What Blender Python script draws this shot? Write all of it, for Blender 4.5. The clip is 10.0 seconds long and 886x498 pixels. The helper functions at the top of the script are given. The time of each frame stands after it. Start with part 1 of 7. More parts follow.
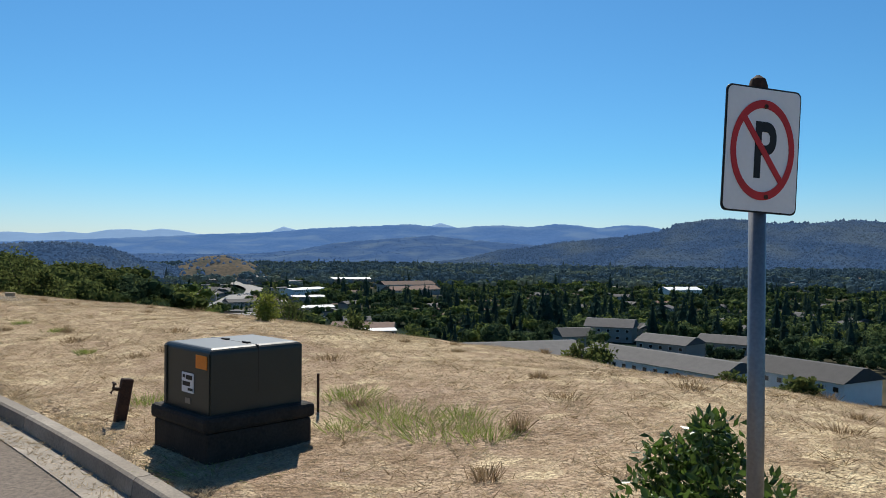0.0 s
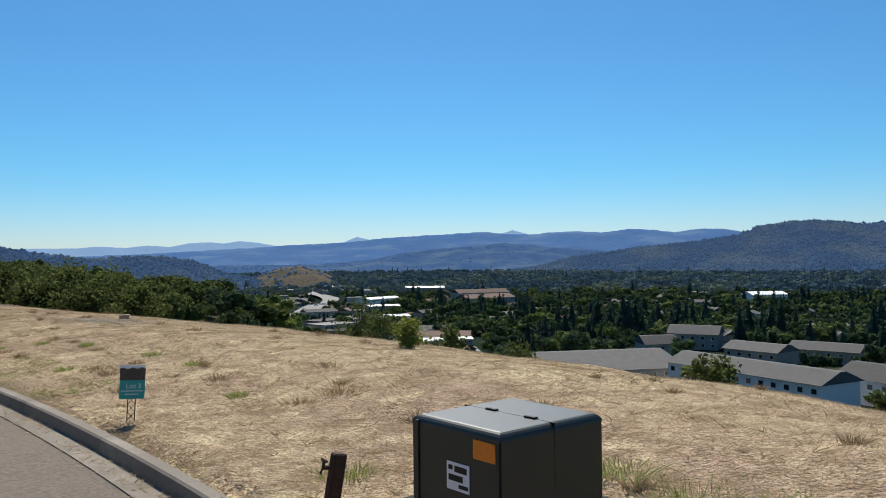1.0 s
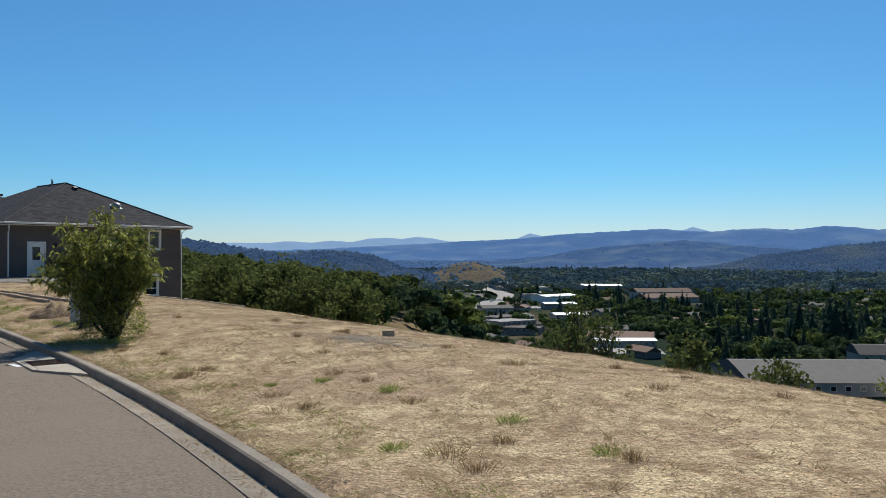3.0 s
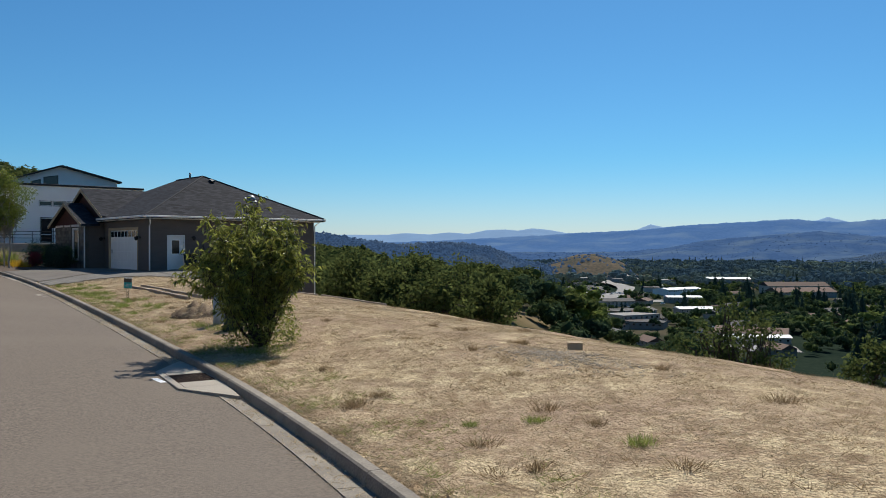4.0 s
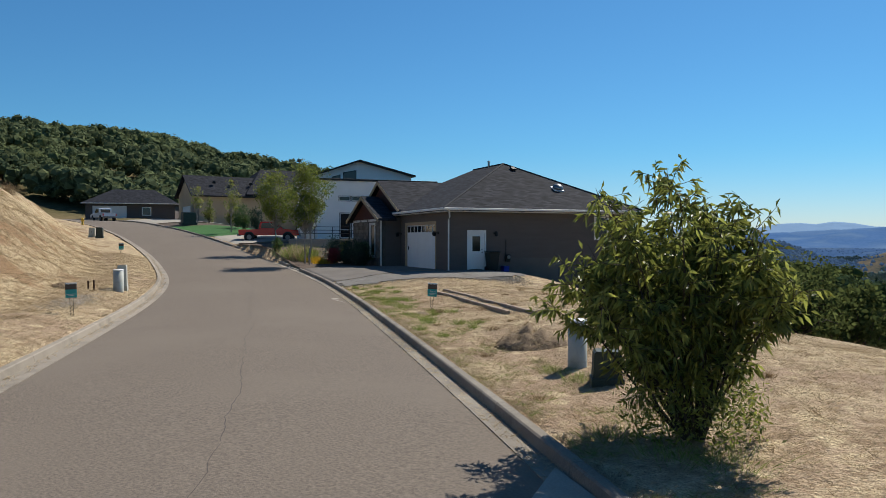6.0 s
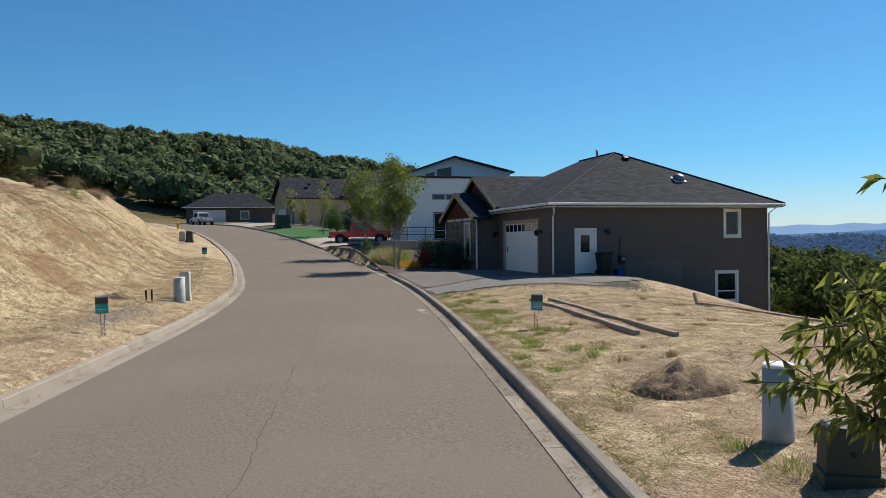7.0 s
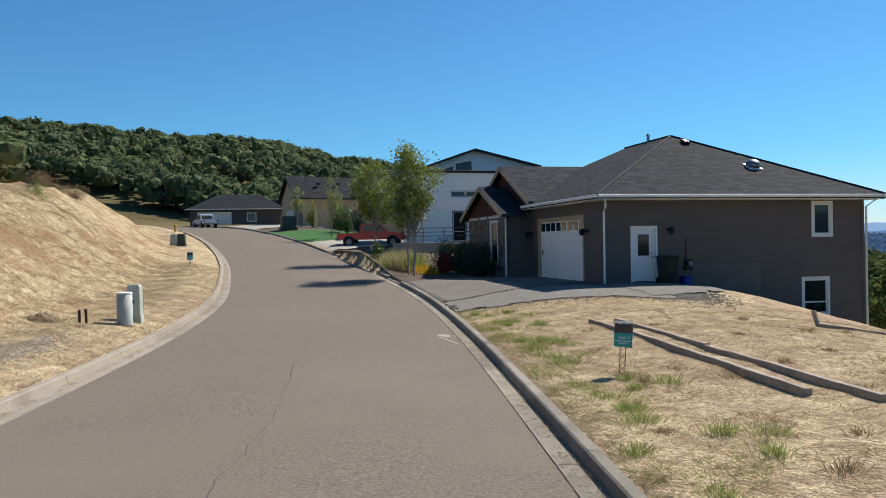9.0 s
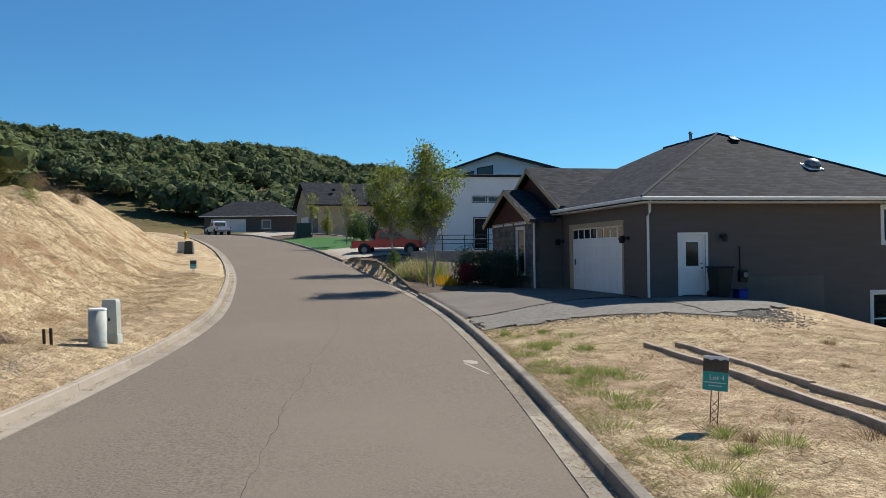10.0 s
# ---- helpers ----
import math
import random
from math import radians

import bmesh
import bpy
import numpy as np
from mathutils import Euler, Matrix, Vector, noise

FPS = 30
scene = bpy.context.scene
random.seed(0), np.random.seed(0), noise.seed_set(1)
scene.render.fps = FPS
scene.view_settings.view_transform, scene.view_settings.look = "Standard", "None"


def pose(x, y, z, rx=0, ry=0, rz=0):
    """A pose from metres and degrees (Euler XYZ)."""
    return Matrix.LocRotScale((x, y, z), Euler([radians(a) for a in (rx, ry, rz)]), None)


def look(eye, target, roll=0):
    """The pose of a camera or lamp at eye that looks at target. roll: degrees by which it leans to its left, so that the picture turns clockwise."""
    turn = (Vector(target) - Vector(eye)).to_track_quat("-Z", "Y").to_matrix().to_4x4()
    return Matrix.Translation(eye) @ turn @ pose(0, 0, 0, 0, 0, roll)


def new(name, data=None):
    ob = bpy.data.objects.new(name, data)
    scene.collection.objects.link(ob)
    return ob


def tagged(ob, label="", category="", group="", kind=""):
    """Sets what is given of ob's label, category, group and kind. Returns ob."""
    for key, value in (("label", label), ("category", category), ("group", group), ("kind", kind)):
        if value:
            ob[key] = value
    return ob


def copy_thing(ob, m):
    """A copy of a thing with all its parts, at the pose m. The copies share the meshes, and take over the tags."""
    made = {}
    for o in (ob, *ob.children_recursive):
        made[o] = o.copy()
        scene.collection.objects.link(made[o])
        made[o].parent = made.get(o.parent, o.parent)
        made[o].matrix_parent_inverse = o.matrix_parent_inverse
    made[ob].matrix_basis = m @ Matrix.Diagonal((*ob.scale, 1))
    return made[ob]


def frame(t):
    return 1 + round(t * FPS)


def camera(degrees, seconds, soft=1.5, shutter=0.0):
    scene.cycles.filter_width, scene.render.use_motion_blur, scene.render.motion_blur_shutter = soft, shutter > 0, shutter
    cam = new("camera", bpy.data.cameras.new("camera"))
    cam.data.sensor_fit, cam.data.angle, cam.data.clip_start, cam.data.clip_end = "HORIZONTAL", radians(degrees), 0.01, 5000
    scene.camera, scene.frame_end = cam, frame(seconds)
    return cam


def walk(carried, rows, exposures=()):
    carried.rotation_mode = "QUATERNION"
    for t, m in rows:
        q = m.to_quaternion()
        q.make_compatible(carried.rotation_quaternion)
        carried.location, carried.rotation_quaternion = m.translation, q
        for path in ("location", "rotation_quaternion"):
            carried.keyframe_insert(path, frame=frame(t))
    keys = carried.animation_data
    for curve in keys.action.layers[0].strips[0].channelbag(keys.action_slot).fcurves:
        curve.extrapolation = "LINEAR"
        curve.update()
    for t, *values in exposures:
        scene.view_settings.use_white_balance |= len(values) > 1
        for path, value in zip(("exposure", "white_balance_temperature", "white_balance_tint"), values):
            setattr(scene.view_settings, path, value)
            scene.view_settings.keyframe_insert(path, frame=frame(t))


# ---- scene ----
cam = camera(58.7, 10.0, soft=0.85)
PATH = [
    (0, (-4.941, 6.21, 2.486), (-4.941, 8.21, 2.486), 0.4),
    (0.5, (-5.828, 7.191, 2.586), (-5.979, 9.185, 2.596), -0.4),
    (1, (-6.88, 8.306, 2.677), (-7.062, 10.297, 2.697), -0.6),
    (1.5, (-8.04, 9.567, 2.751), (-8.32, 11.547, 2.78), -0.3),
    (2, (-9.256, 10.828, 2.803), (-9.637, 12.791, 2.839), 0.1),
    (2.5, (-10.532, 12.318, 2.808), (-11.031, 14.254, 2.844), -0.1),
    (2.7, (-11.042, 12.857, 2.838), (-11.585, 14.781, 2.864), -0.1),
    (3.8, (-13.833, 15.515, 2.949), (-14.651, 17.34, 2.938), 0.1),
    (4, (-14.342, 15.975, 2.989), (-15.223, 17.771, 2.981), -0.0),
    (4.5, (-15.838, 17.284, 2.973), (-16.807, 19.034, 2.97), -0.4),
    (5, (-17.455, 18.622, 3.009), (-18.566, 20.285, 3.002), -0.2),
    (5.5, (-19.117, 19.901, 3.076), (-20.395, 21.439, 3.063), -0.4),
    (5.8, (-20.196, 20.776, 3.164), (-21.579, 22.22, 3.143), -0.7),
    (6, (-21.004, 21.277, 3.096), (-22.441, 22.667, 3.074), 0.1),
    (7.3, (-25.595, 25.361, 3.058), (-27.212, 26.538, 3.039), -1.0),
    (7.5, (-26.201, 25.748, 3.04), (-27.821, 26.92, 3.019), -1.0),
    (8, (-27.497, 26.595, 3.055), (-29.13, 27.75, 3.037), -1.2),
    (8.5, (-28.822, 27.43, 3.057), (-30.451, 28.589, 3.04), -0.9),
    (9, (-30.306, 28.357, 3.067), (-31.93, 29.524, 3.055), -0.9),
    (9.5, (-31.696, 29.185, 3.086), (-33.336, 30.329, 3.095), -0.8),
    (10, (-32.977, 30.041, 3.085), (-34.627, 31.172, 3.094), -0.8),
]
walk(cam, [(t, look(eye, target, roll)) for t, eye, target, roll in PATH],
     [(0.0, 0.35), (2.5, 0.30), (4.5, 0.22), (6.0, 0.28), (7.5, 0.46), (8.5, 0.55), (10.0, 0.55)])

# world, sun -------------------------------------------------------------
SUN_AZ, SUN_EL = -8.0, 48.0          # degrees from +y, clockwise; above the horizon
world = bpy.data.worlds.new("world")
scene.world = world
world.use_nodes = True
wn = world.node_tree
sky = wn.nodes.new("ShaderNodeTexSky")
sky.sky_type = "NISHITA"
sky.sun_disc = False
sky.sun_elevation, sky.sun_rotation = radians(SUN_EL), radians(SUN_AZ)
sky.altitude, sky.air_density, sky.dust_density, sky.ozone_density = 400.0, 1.0, 0.3, 3.5
tint = wn.nodes.new("ShaderNodeMix")
tint.data_type, tint.blend_type = "RGBA", "MULTIPLY"
tint.inputs["Factor"].default_value = 1.0
_in = [q for q in tint.inputs if q.type == "RGBA"]
geo = wn.nodes.new("ShaderNodeTexCoord")
sep = wn.nodes.new("ShaderNodeSeparateXYZ")
rise = wn.nodes.new("ShaderNodeMapRange")
rise.interpolation_type = "SMOOTHSTEP"
rise.inputs["From Min"].default_value, rise.inputs["From Max"].default_value = -0.02, 0.12
pale = wn.nodes.new("ShaderNodeMix")
pale.data_type = "RGBA"
_pc = [q for q in pale.inputs if q.type == "RGBA"]
_pc[0].default_value, _pc[1].default_value = (0.84, 0.97, 1.22, 1.0), (0.46, 0.94, 1.20, 1.0)
wn.links.new(geo.outputs["Generated"], sep.inputs[0])
wn.links.new(sep.outputs["Z"], rise.inputs["Value"])
wn.links.new(rise.outputs["Result"], pale.inputs["Factor"])
wn.links.new(next(q for q in pale.outputs if q.type == "RGBA"), _in[1])
wn.links.new(sky.outputs["Color"], _in[0])
wn.links.new(next(q for q in tint.outputs if q.type == "RGBA"), wn.nodes["Background"].inputs["Color"])
wn.nodes["Background"].inputs["Strength"].default_value = 0.067
sun = new("sun", bpy.data.lights.new("sun", "SUN"))
sun.data.energy, sun.data.angle, sun.data.color = 5.0, radians(0.55), (1.0, 0.94, 0.84)
_az = radians(SUN_AZ)
sun.matrix_world = look((0, 0, 60), (-math.sin(_az) * 60, -math.cos(_az) * 60, 60 - 60 * math.tan(radians(SUN_EL))))

# materials ---------------------------------------------------------------
def mat(name, a, b=None, scale=3.0, fine=60.0, rough=0.85, bump=0.3, dist=0.01, metal=0.0, spread=(0.35, 0.65),
        c=None, cscale=0.4, island=0.0, obj=0.0, emit=0.0, spec=0.3, stretch=None, trans=0.0):
    """Two colours mixed by coarse and fine noise, a third in large patches, and a fine relief."""
    m = bpy.data.materials.new(name)
    m.use_nodes = True
    n, l = m.node_tree.nodes, m.node_tree.links
    p = n["Principled BSDF"]
    p.inputs["Roughness"].default_value, p.inputs["Metallic"].default_value = rough, metal
    p.inputs["Specular IOR Level"].default_value = spec
    co = n.new("ShaderNodeTexCoord")
    vec = co.outputs["Object"]
    if stretch:
        mp = n.new("ShaderNodeMapping")
        mp.inputs["Scale"].default_value = stretch
        l.new(vec, mp.inputs["Vector"])
        vec = mp.outputs["Vector"]
    b = b or tuple(v * 0.75 for v in a)

    def tex(s, detail=4.0):
        t = n.new("ShaderNodeTexNoise")
        t.inputs["Scale"].default_value, t.inputs["Detail"].default_value = s, detail
        l.new(vec, t.inputs["Vector"])
        return t.outputs["Fac"]

    def ramp(f, lo, hi):
        r = n.new("ShaderNodeMapRange")
        r.inputs["From Min"].default_value, r.inputs["From Max"].default_value = lo, hi
        l.new(f, r.inputs["Value"])
        return r.outputs["Result"]

    def mix(f, x, y, kind="MIX"):
        k = n.new("ShaderNodeMix")
        k.data_type, k.blend_type = "RGBA", kind
        if isinstance(f, float):
            k.inputs["Factor"].default_value = f
        else:
            l.new(f, k.inputs["Factor"])
        for v, i in ((x, "A"), (y, "B")):
            s = next(q for q in k.inputs if q.name == i and q.type == "RGBA")
            if isinstance(v, tuple):
                s.default_value = (*v, 1)
            else:
                l.new(v, s)
        return next(q for q in k.outputs if q.type == "RGBA")

    coarse, small = tex(scale), tex(fine, 3.0)
    add = n.new("ShaderNodeMath")
    add.operation = "MULTIPLY_ADD"
    add.inputs[1].default_value = 0.5
    l.new(small, add.inputs[0])
    half = n.new("ShaderNodeMath")
    half.operation = "MULTIPLY"
    half.inputs[1].default_value = 0.5
    l.new(coarse, half.inputs[0])
    l.new(half.outputs[0], add.inputs[2])
    col = mix(ramp(add.outputs[0], *spread), a, b)
    if c:
        col = mix(ramp(tex(cscale, 5.0), 0.48, 0.68), col, c)
    if island or obj:
        src = n.new("ShaderNodeNewGeometry").outputs["Random Per Island"] if island else n.new("ShaderNodeObjectInfo").outputs["Random"]
        hs = n.new("ShaderNodeHueSaturation")
        v = n.new("ShaderNodeMapRange")
        k = island or obj
        v.inputs["To Min"].default_value, v.inputs["To Max"].default_value = 1 - k, 1 + k
        l.new(src, v.inputs["Value"])
        l.new(v.outputs["Result"], hs.inputs["Value"])
        l.new(col, hs.inputs["Color"])
        col = hs.outputs["Color"]
    l.new(col, p.inputs["Base Color"])
    if trans:
        tl, mx = n.new("ShaderNodeBsdfTranslucent"), n.new("ShaderNodeMixShader")
        l.new(col, tl.inputs["Color"])
        mx.inputs["Fac"].default_value = trans
        l.new(p.outputs["BSDF"], mx.inputs[1])
        l.new(tl.outputs["BSDF"], mx.inputs[2])
        l.new(mx.outputs["Shader"], n["Material Output"].inputs["Surface"])
    # only distant hills and crowns emit; none is a lamp
    if emit:
        l.new(col, p.inputs["Emission Color"])
        p.inputs["Emission Strength"].default_value = emit
    if bump:
        bp = n.new("ShaderNodeBump")
        bp.inputs["Strength"].default_value, bp.inputs["Distance"].default_value = bump, dist
        l.new(add.outputs[0], bp.inputs["Height"])
        l.new(bp.outputs["Normal"], p.inputs["Normal"])
    return m


M = {
    "ground": mat("dry_grass_ground", (0.608, 0.496, 0.32), (0.216, 0.152, 0.096), 5.0, 20, 0.95, 1.0, 0.09, (0.0), (0.42, 0.58), (0.272, 0.192, 0.132), 0.13, spec=0.05),
    "bank": mat("bank_thatch", (0.48, 0.372, 0.212), (0.128, 0.088, 0.052), 1.3, 15, 0.95, 1.0, 0.16, 0, (0.40, 0.62), (0.2, 0.132, 0.084), 0.22, spec=0.05),
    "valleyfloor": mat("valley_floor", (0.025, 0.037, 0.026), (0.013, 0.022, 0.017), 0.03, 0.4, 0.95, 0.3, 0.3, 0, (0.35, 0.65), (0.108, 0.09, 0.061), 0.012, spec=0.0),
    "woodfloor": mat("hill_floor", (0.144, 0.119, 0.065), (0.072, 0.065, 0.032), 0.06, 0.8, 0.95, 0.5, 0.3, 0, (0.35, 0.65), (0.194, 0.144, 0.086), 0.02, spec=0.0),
    "asphalt": mat("asphalt", (0.222, 0.183, 0.147), (0.080, 0.066, 0.053), 26, 110, 0.9, 0.9, 0.010, 0, (0.34, 0.66), (0.165, 0.137, 0.110), 0.22, spec=0.15),
    "concrete": mat("kerb_concrete", (0.34, 0.295, 0.235), (0.19, 0.162, 0.128), 2.2, 40, 0.9, 0.4, 0.006, 0, (0.33, 0.67), (0.29, 0.25, 0.20), 0.5, obj=0.12),
    "kerbworn": mat("worn_kerb_concrete", (0.29, 0.255, 0.208), (0.15, 0.13, 0.106), 2.2, 40, 0.9, 0.5, 0.008, 0, (0.35, 0.65), (0.18, 0.155, 0.125), 0.6, obj=0.2),
    "slab": mat("pale_concrete", (0.368, 0.332, 0.276), (0.272, 0.24, 0.2), 1.2, 50, 0.9, 0.2, 0.004),
    "drive": mat("driveway_concrete", (0.155, 0.137, 0.119), (0.108, 0.096, 0.085), 0.8, 60, 0.9, 0.3, 0.004),
    "gravel": mat("gravel", (0.216, 0.202, 0.18), (0.094, 0.086, 0.079), 8, 40, 0.95, 1.0, 0.03),
    "mulch": mat("bark_mulch", (0.115, 0.083, 0.061), (0.058, 0.04, 0.029), 6, 50, 0.95, 0.9, 0.03),
    "lawn": mat("lawn", (0.035, 0.13, 0.02), (0.018, 0.075, 0.012), 3, 60, 0.9, 0.6, 0.03),
    "siding": mat("taupe_siding", (0.118, 0.098, 0.087), (0.098, 0.082, 0.073), 0.7, 30, 0.7, 0.15, 0.002, stretch=(1, 1, 6)),
    "trim": mat("white_trim", (0.72, 0.70, 0.66), (0.64, 0.62, 0.58), 1.5, 30, 0.55, 0.08, 0.002),
    "white": mat("white_paint", (0.80, 0.79, 0.76), (0.73, 0.72, 0.69), 1.0, 25, 0.5, 0.08, 0.002),
    "cream": mat("tan_stucco", (0.430, 0.337, 0.225), (0.374, 0.290, 0.192), 0.6, 50, 0.9, 0.3, 0.004),
    "darkred": mat("dark_red_shakes", (0.086, 0.025, 0.018), (0.05, 0.016, 0.013), 3, 20, 0.85, 0.5, 0.01, stretch=(4, 4, 1)),
    "rail": mat("dark_metal", (0.022, 0.022, 0.023), (0.032, 0.032, 0.032), 5, 60, 0.45, 0.1, 0.001, 0.6),
    "steel": mat("galvanised_steel", (0.238, 0.238, 0.238), (0.173, 0.173, 0.176), 6, 70, 0.42, 0.15, 0.001, 0.75),
    "rust": mat("rusty_metal", (0.079, 0.043, 0.029), (0.036, 0.022, 0.017), 9, 60, 0.85, 0.5, 0.004, 0.2),
    "txgreen": mat("dark_green_enamel", (0.015, 0.022, 0.018), (0.012, 0.017, 0.014), 2.5, 45, 0.42, 0.08, 0.002, 0, (0.3, 0.7), (0.022, 0.027, 0.023), 1.2, spec=0.5),
    "padgreen": mat("weathered_pad", (0.019, 0.017, 0.014), (0.036, 0.031, 0.026), 5, 40, 0.9, 0.5, 0.006),
    "pedgrey": mat("pale_green_plastic", (0.418, 0.439, 0.403), (0.346, 0.367, 0.335), 3, 40, 0.6, 0.15, 0.002, 0, (0.35, 0.65), (0.288, 0.288, 0.245), 1.5),
    "boxgreen": mat("green_plastic", (0.043, 0.061, 0.047), (0.032, 0.043, 0.036), 4, 40, 0.55, 0.15, 0.002),
    "teal": mat("teal_print", (0.045, 0.38, 0.36), (0.05, 0.42, 0.40), 4, 30, 0.4, 0.0, trans=0.25),
    "brownprint": mat("brown_print", (0.094, 0.072, 0.054), (0.05, 0.043, 0.036), 6, 20, 0.4, 0.0),
    "signwhite": mat("sign_white", (0.74, 0.75, 0.76), (0.70, 0.71, 0.72), 5, 60, 0.45, 0.05, 0.001),
    "signred": mat("sign_red", (0.50, 0.028, 0.03), (0.46, 0.025, 0.027), 5, 60, 0.45, 0.0),
    "black": mat("black_paint", (0.009, 0.009, 0.009), (0.014, 0.014, 0.014), 5, 60, 0.5, 0.0),
    "orange": mat("orange_sticker", (0.75, 0.24, 0.02), (0.65, 0.20, 0.02), 5, 40, 0.5, 0.0),
    "wood": mat("weathered_timber", (0.40, 0.325, 0.25), (0.20, 0.155, 0.12), 2.0, 40, 0.9, 0.7, 0.008, stretch=(1, 1, 1)),
    "stone": mat("field_stone", (0.187, 0.166, 0.144), (0.101, 0.086, 0.076), 5, 40, 0.9, 0.7, 0.02, obj=0.35),
    "rock": mat("grey_rock", (0.144, 0.133, 0.122), (0.079, 0.072, 0.065), 4, 30, 0.9, 0.8, 0.03, obj=0.3),
    "bark": mat("tree_bark", (0.086, 0.065, 0.047), (0.04, 0.03, 0.023), 8, 40, 0.9, 0.8, 0.02),
    "birch": mat("pale_bark", (0.346, 0.317, 0.274), (0.18, 0.158, 0.137), 7, 40, 0.85, 0.5, 0.01),
    "leaf": mat("shrub_leaves", (0.29, 0.30, 0.065), (0.125, 0.15, 0.038), 2.0, 25, 0.42, 0.1, 0.004, island=0.5, trans=0.5),
    "leafbright": mat("bright_leaves", (0.215, 0.241, 0.039), (0.12, 0.155, 0.026), 2.0, 25, 0.5, 0.1, 0.004, island=0.4, trans=0.45),
    "laurel": mat("laurel_leaves", (0.086, 0.138, 0.026), (0.043, 0.082, 0.017), 2.0, 25, 0.35, 0.1, 0.003, island=0.4, spec=0.5, trans=0.4),
    "oak": mat("oak_leaves", (0.112, 0.133, 0.043), (0.065, 0.084, 0.029), 0.5, 6, 0.75, 0.0, island=0.4, trans=0.45, spec=0.0),
    "oakgrey": mat("grey_oak_leaves", (0.156, 0.182, 0.092), (0.086, 0.108, 0.056), 0.08, 3, 0.85, 0.0, 0.02, 0, (0.35, 0.65), (0.126, 0.150, 0.065), 0.03, island=0.45, trans=0.35, spec=0.0),
    "conifer": mat("conifer_needles", (0.049, 0.077, 0.056), (0.030, 0.052, 0.040), 0.4, 4, 0.85, 0.0, island=0.35, trans=0.3, spec=0.0),
    "valley": mat("valley_leaves", (0.088, 0.122, 0.052), (0.038, 0.062, 0.038), 0.05, 2, 0.85, 0.0, 0.02, 0, (0.40, 0.60), (0.19, 0.23, 0.06), 0.045, island=0.5, trans=0.45, spec=0.0),
    "straw": mat("straw", (0.50, 0.405, 0.26), (0.33, 0.245, 0.145), 1.2, 9, 0.8, 0.0, island=0.35, trans=0.35),
    "weed": mat("green_weed", (0.26, 0.30, 0.08), (0.17, 0.21, 0.055), 4, 30, 0.8, 0.0, island=0.35, trans=0.45),
    "weedbrown": mat("brown_weed", (0.292, 0.206, 0.112), (0.189, 0.129, 0.069), 4, 30, 0.85, 0.0, island=0.35, trans=0.35),
    "redleaf": mat("red_leaves", (0.22, 0.035, 0.04), (0.12, 0.02, 0.028), 4, 30, 0.7, 0.0, island=0.4, trans=0.4),
    "yellowleaf": mat("yellow_leaves", (0.55, 0.36, 0.03), (0.40, 0.24, 0.02), 4, 30, 0.7, 0.0, island=0.3, trans=0.4),
    "redcar": mat("red_car_paint", (0.55, 0.016, 0.014), (0.50, 0.014, 0.012), 2, 30, 0.25, 0.0, spec=0.6),
    "whitecar": mat("white_car_paint", (0.72, 0.73, 0.74), (0.68, 0.69, 0.70), 2, 30, 0.25, 0.0, spec=0.6),
    "tyre": mat("tyre_rubber", (0.013, 0.013, 0.013), (0.022, 0.022, 0.022), 6, 60, 0.9, 0.2, 0.003),
    "blue": mat("blue_plastic", (0.02, 0.04, 0.30), (0.018, 0.03, 0.24), 4, 40, 0.5, 0.0),
    "canbody": mat("dark_green_plastic", (0.012, 0.015, 0.013), (0.017, 0.02, 0.018), 4, 40, 0.55, 0.1, 0.002),
    "hydrant": mat("yellow_enamel", (0.55, 0.36, 0.04), (0.45, 0.28, 0.03), 5, 40, 0.5, 0.1, 0.002),
    "crack": mat("dark_crack", (0.076, 0.066, 0.06), (0.043, 0.037, 0.035), 4, 40, 0.95, 0.0),
    "dirt": mat("dug_soil", (0.259, 0.187, 0.115), (0.122, 0.083, 0.054), 5, 30, 0.95, 1.0, 0.03),
    # haze painted into these hill colours: bluer and paler with distance, and self-emitting
    "hillnear": mat("hazed_wooded_hill", (0.023, 0.043, 0.080), (0.016, 0.033, 0.067), 0.035, 0.16, 0.95, 0.4, 5.0, 0, (0.42, 0.58), (0.034, 0.051, 0.074), 0.006, emit=1.0, spec=0.0),
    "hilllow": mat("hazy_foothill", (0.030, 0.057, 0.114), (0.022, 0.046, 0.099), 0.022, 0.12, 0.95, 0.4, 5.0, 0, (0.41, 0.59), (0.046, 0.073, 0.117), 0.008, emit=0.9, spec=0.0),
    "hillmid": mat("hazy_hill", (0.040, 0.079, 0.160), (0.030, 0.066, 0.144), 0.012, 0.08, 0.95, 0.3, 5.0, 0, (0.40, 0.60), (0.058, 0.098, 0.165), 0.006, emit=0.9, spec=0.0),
    "hillfar": mat("hazed_far_hill", (0.108, 0.167, 0.254), (0.098, 0.156, 0.242), 0.004, 0.02, 0.95, 0.1, 3.0, 0, (0.36, 0.64), emit=0.75, spec=0.0),
    "hilltree": mat("hazed_hill_crowns", (0.022, 0.039, 0.071), (0.015, 0.030, 0.059), 0.03, 0.3, 0.95, 0.0, 0.01, 0, (0.35, 0.65), (0.031, 0.046, 0.066), 0.006, island=0.18, emit=1.3, spec=0.0),
    # distance haze painted into far crowns: bluish colour and faint emission
    "hazedtree": mat("hazed_valley_crowns_far", (0.044, 0.073, 0.086), (0.026, 0.048, 0.068), 0.03, 0.3, 0.95, 0.0, 0.01, 0, (0.38, 0.62), (0.083, 0.108, 0.078), 0.01, island=0.35, emit=0.22, spec=0.0),
    # dry grass knoll with a little added glow of its own colour
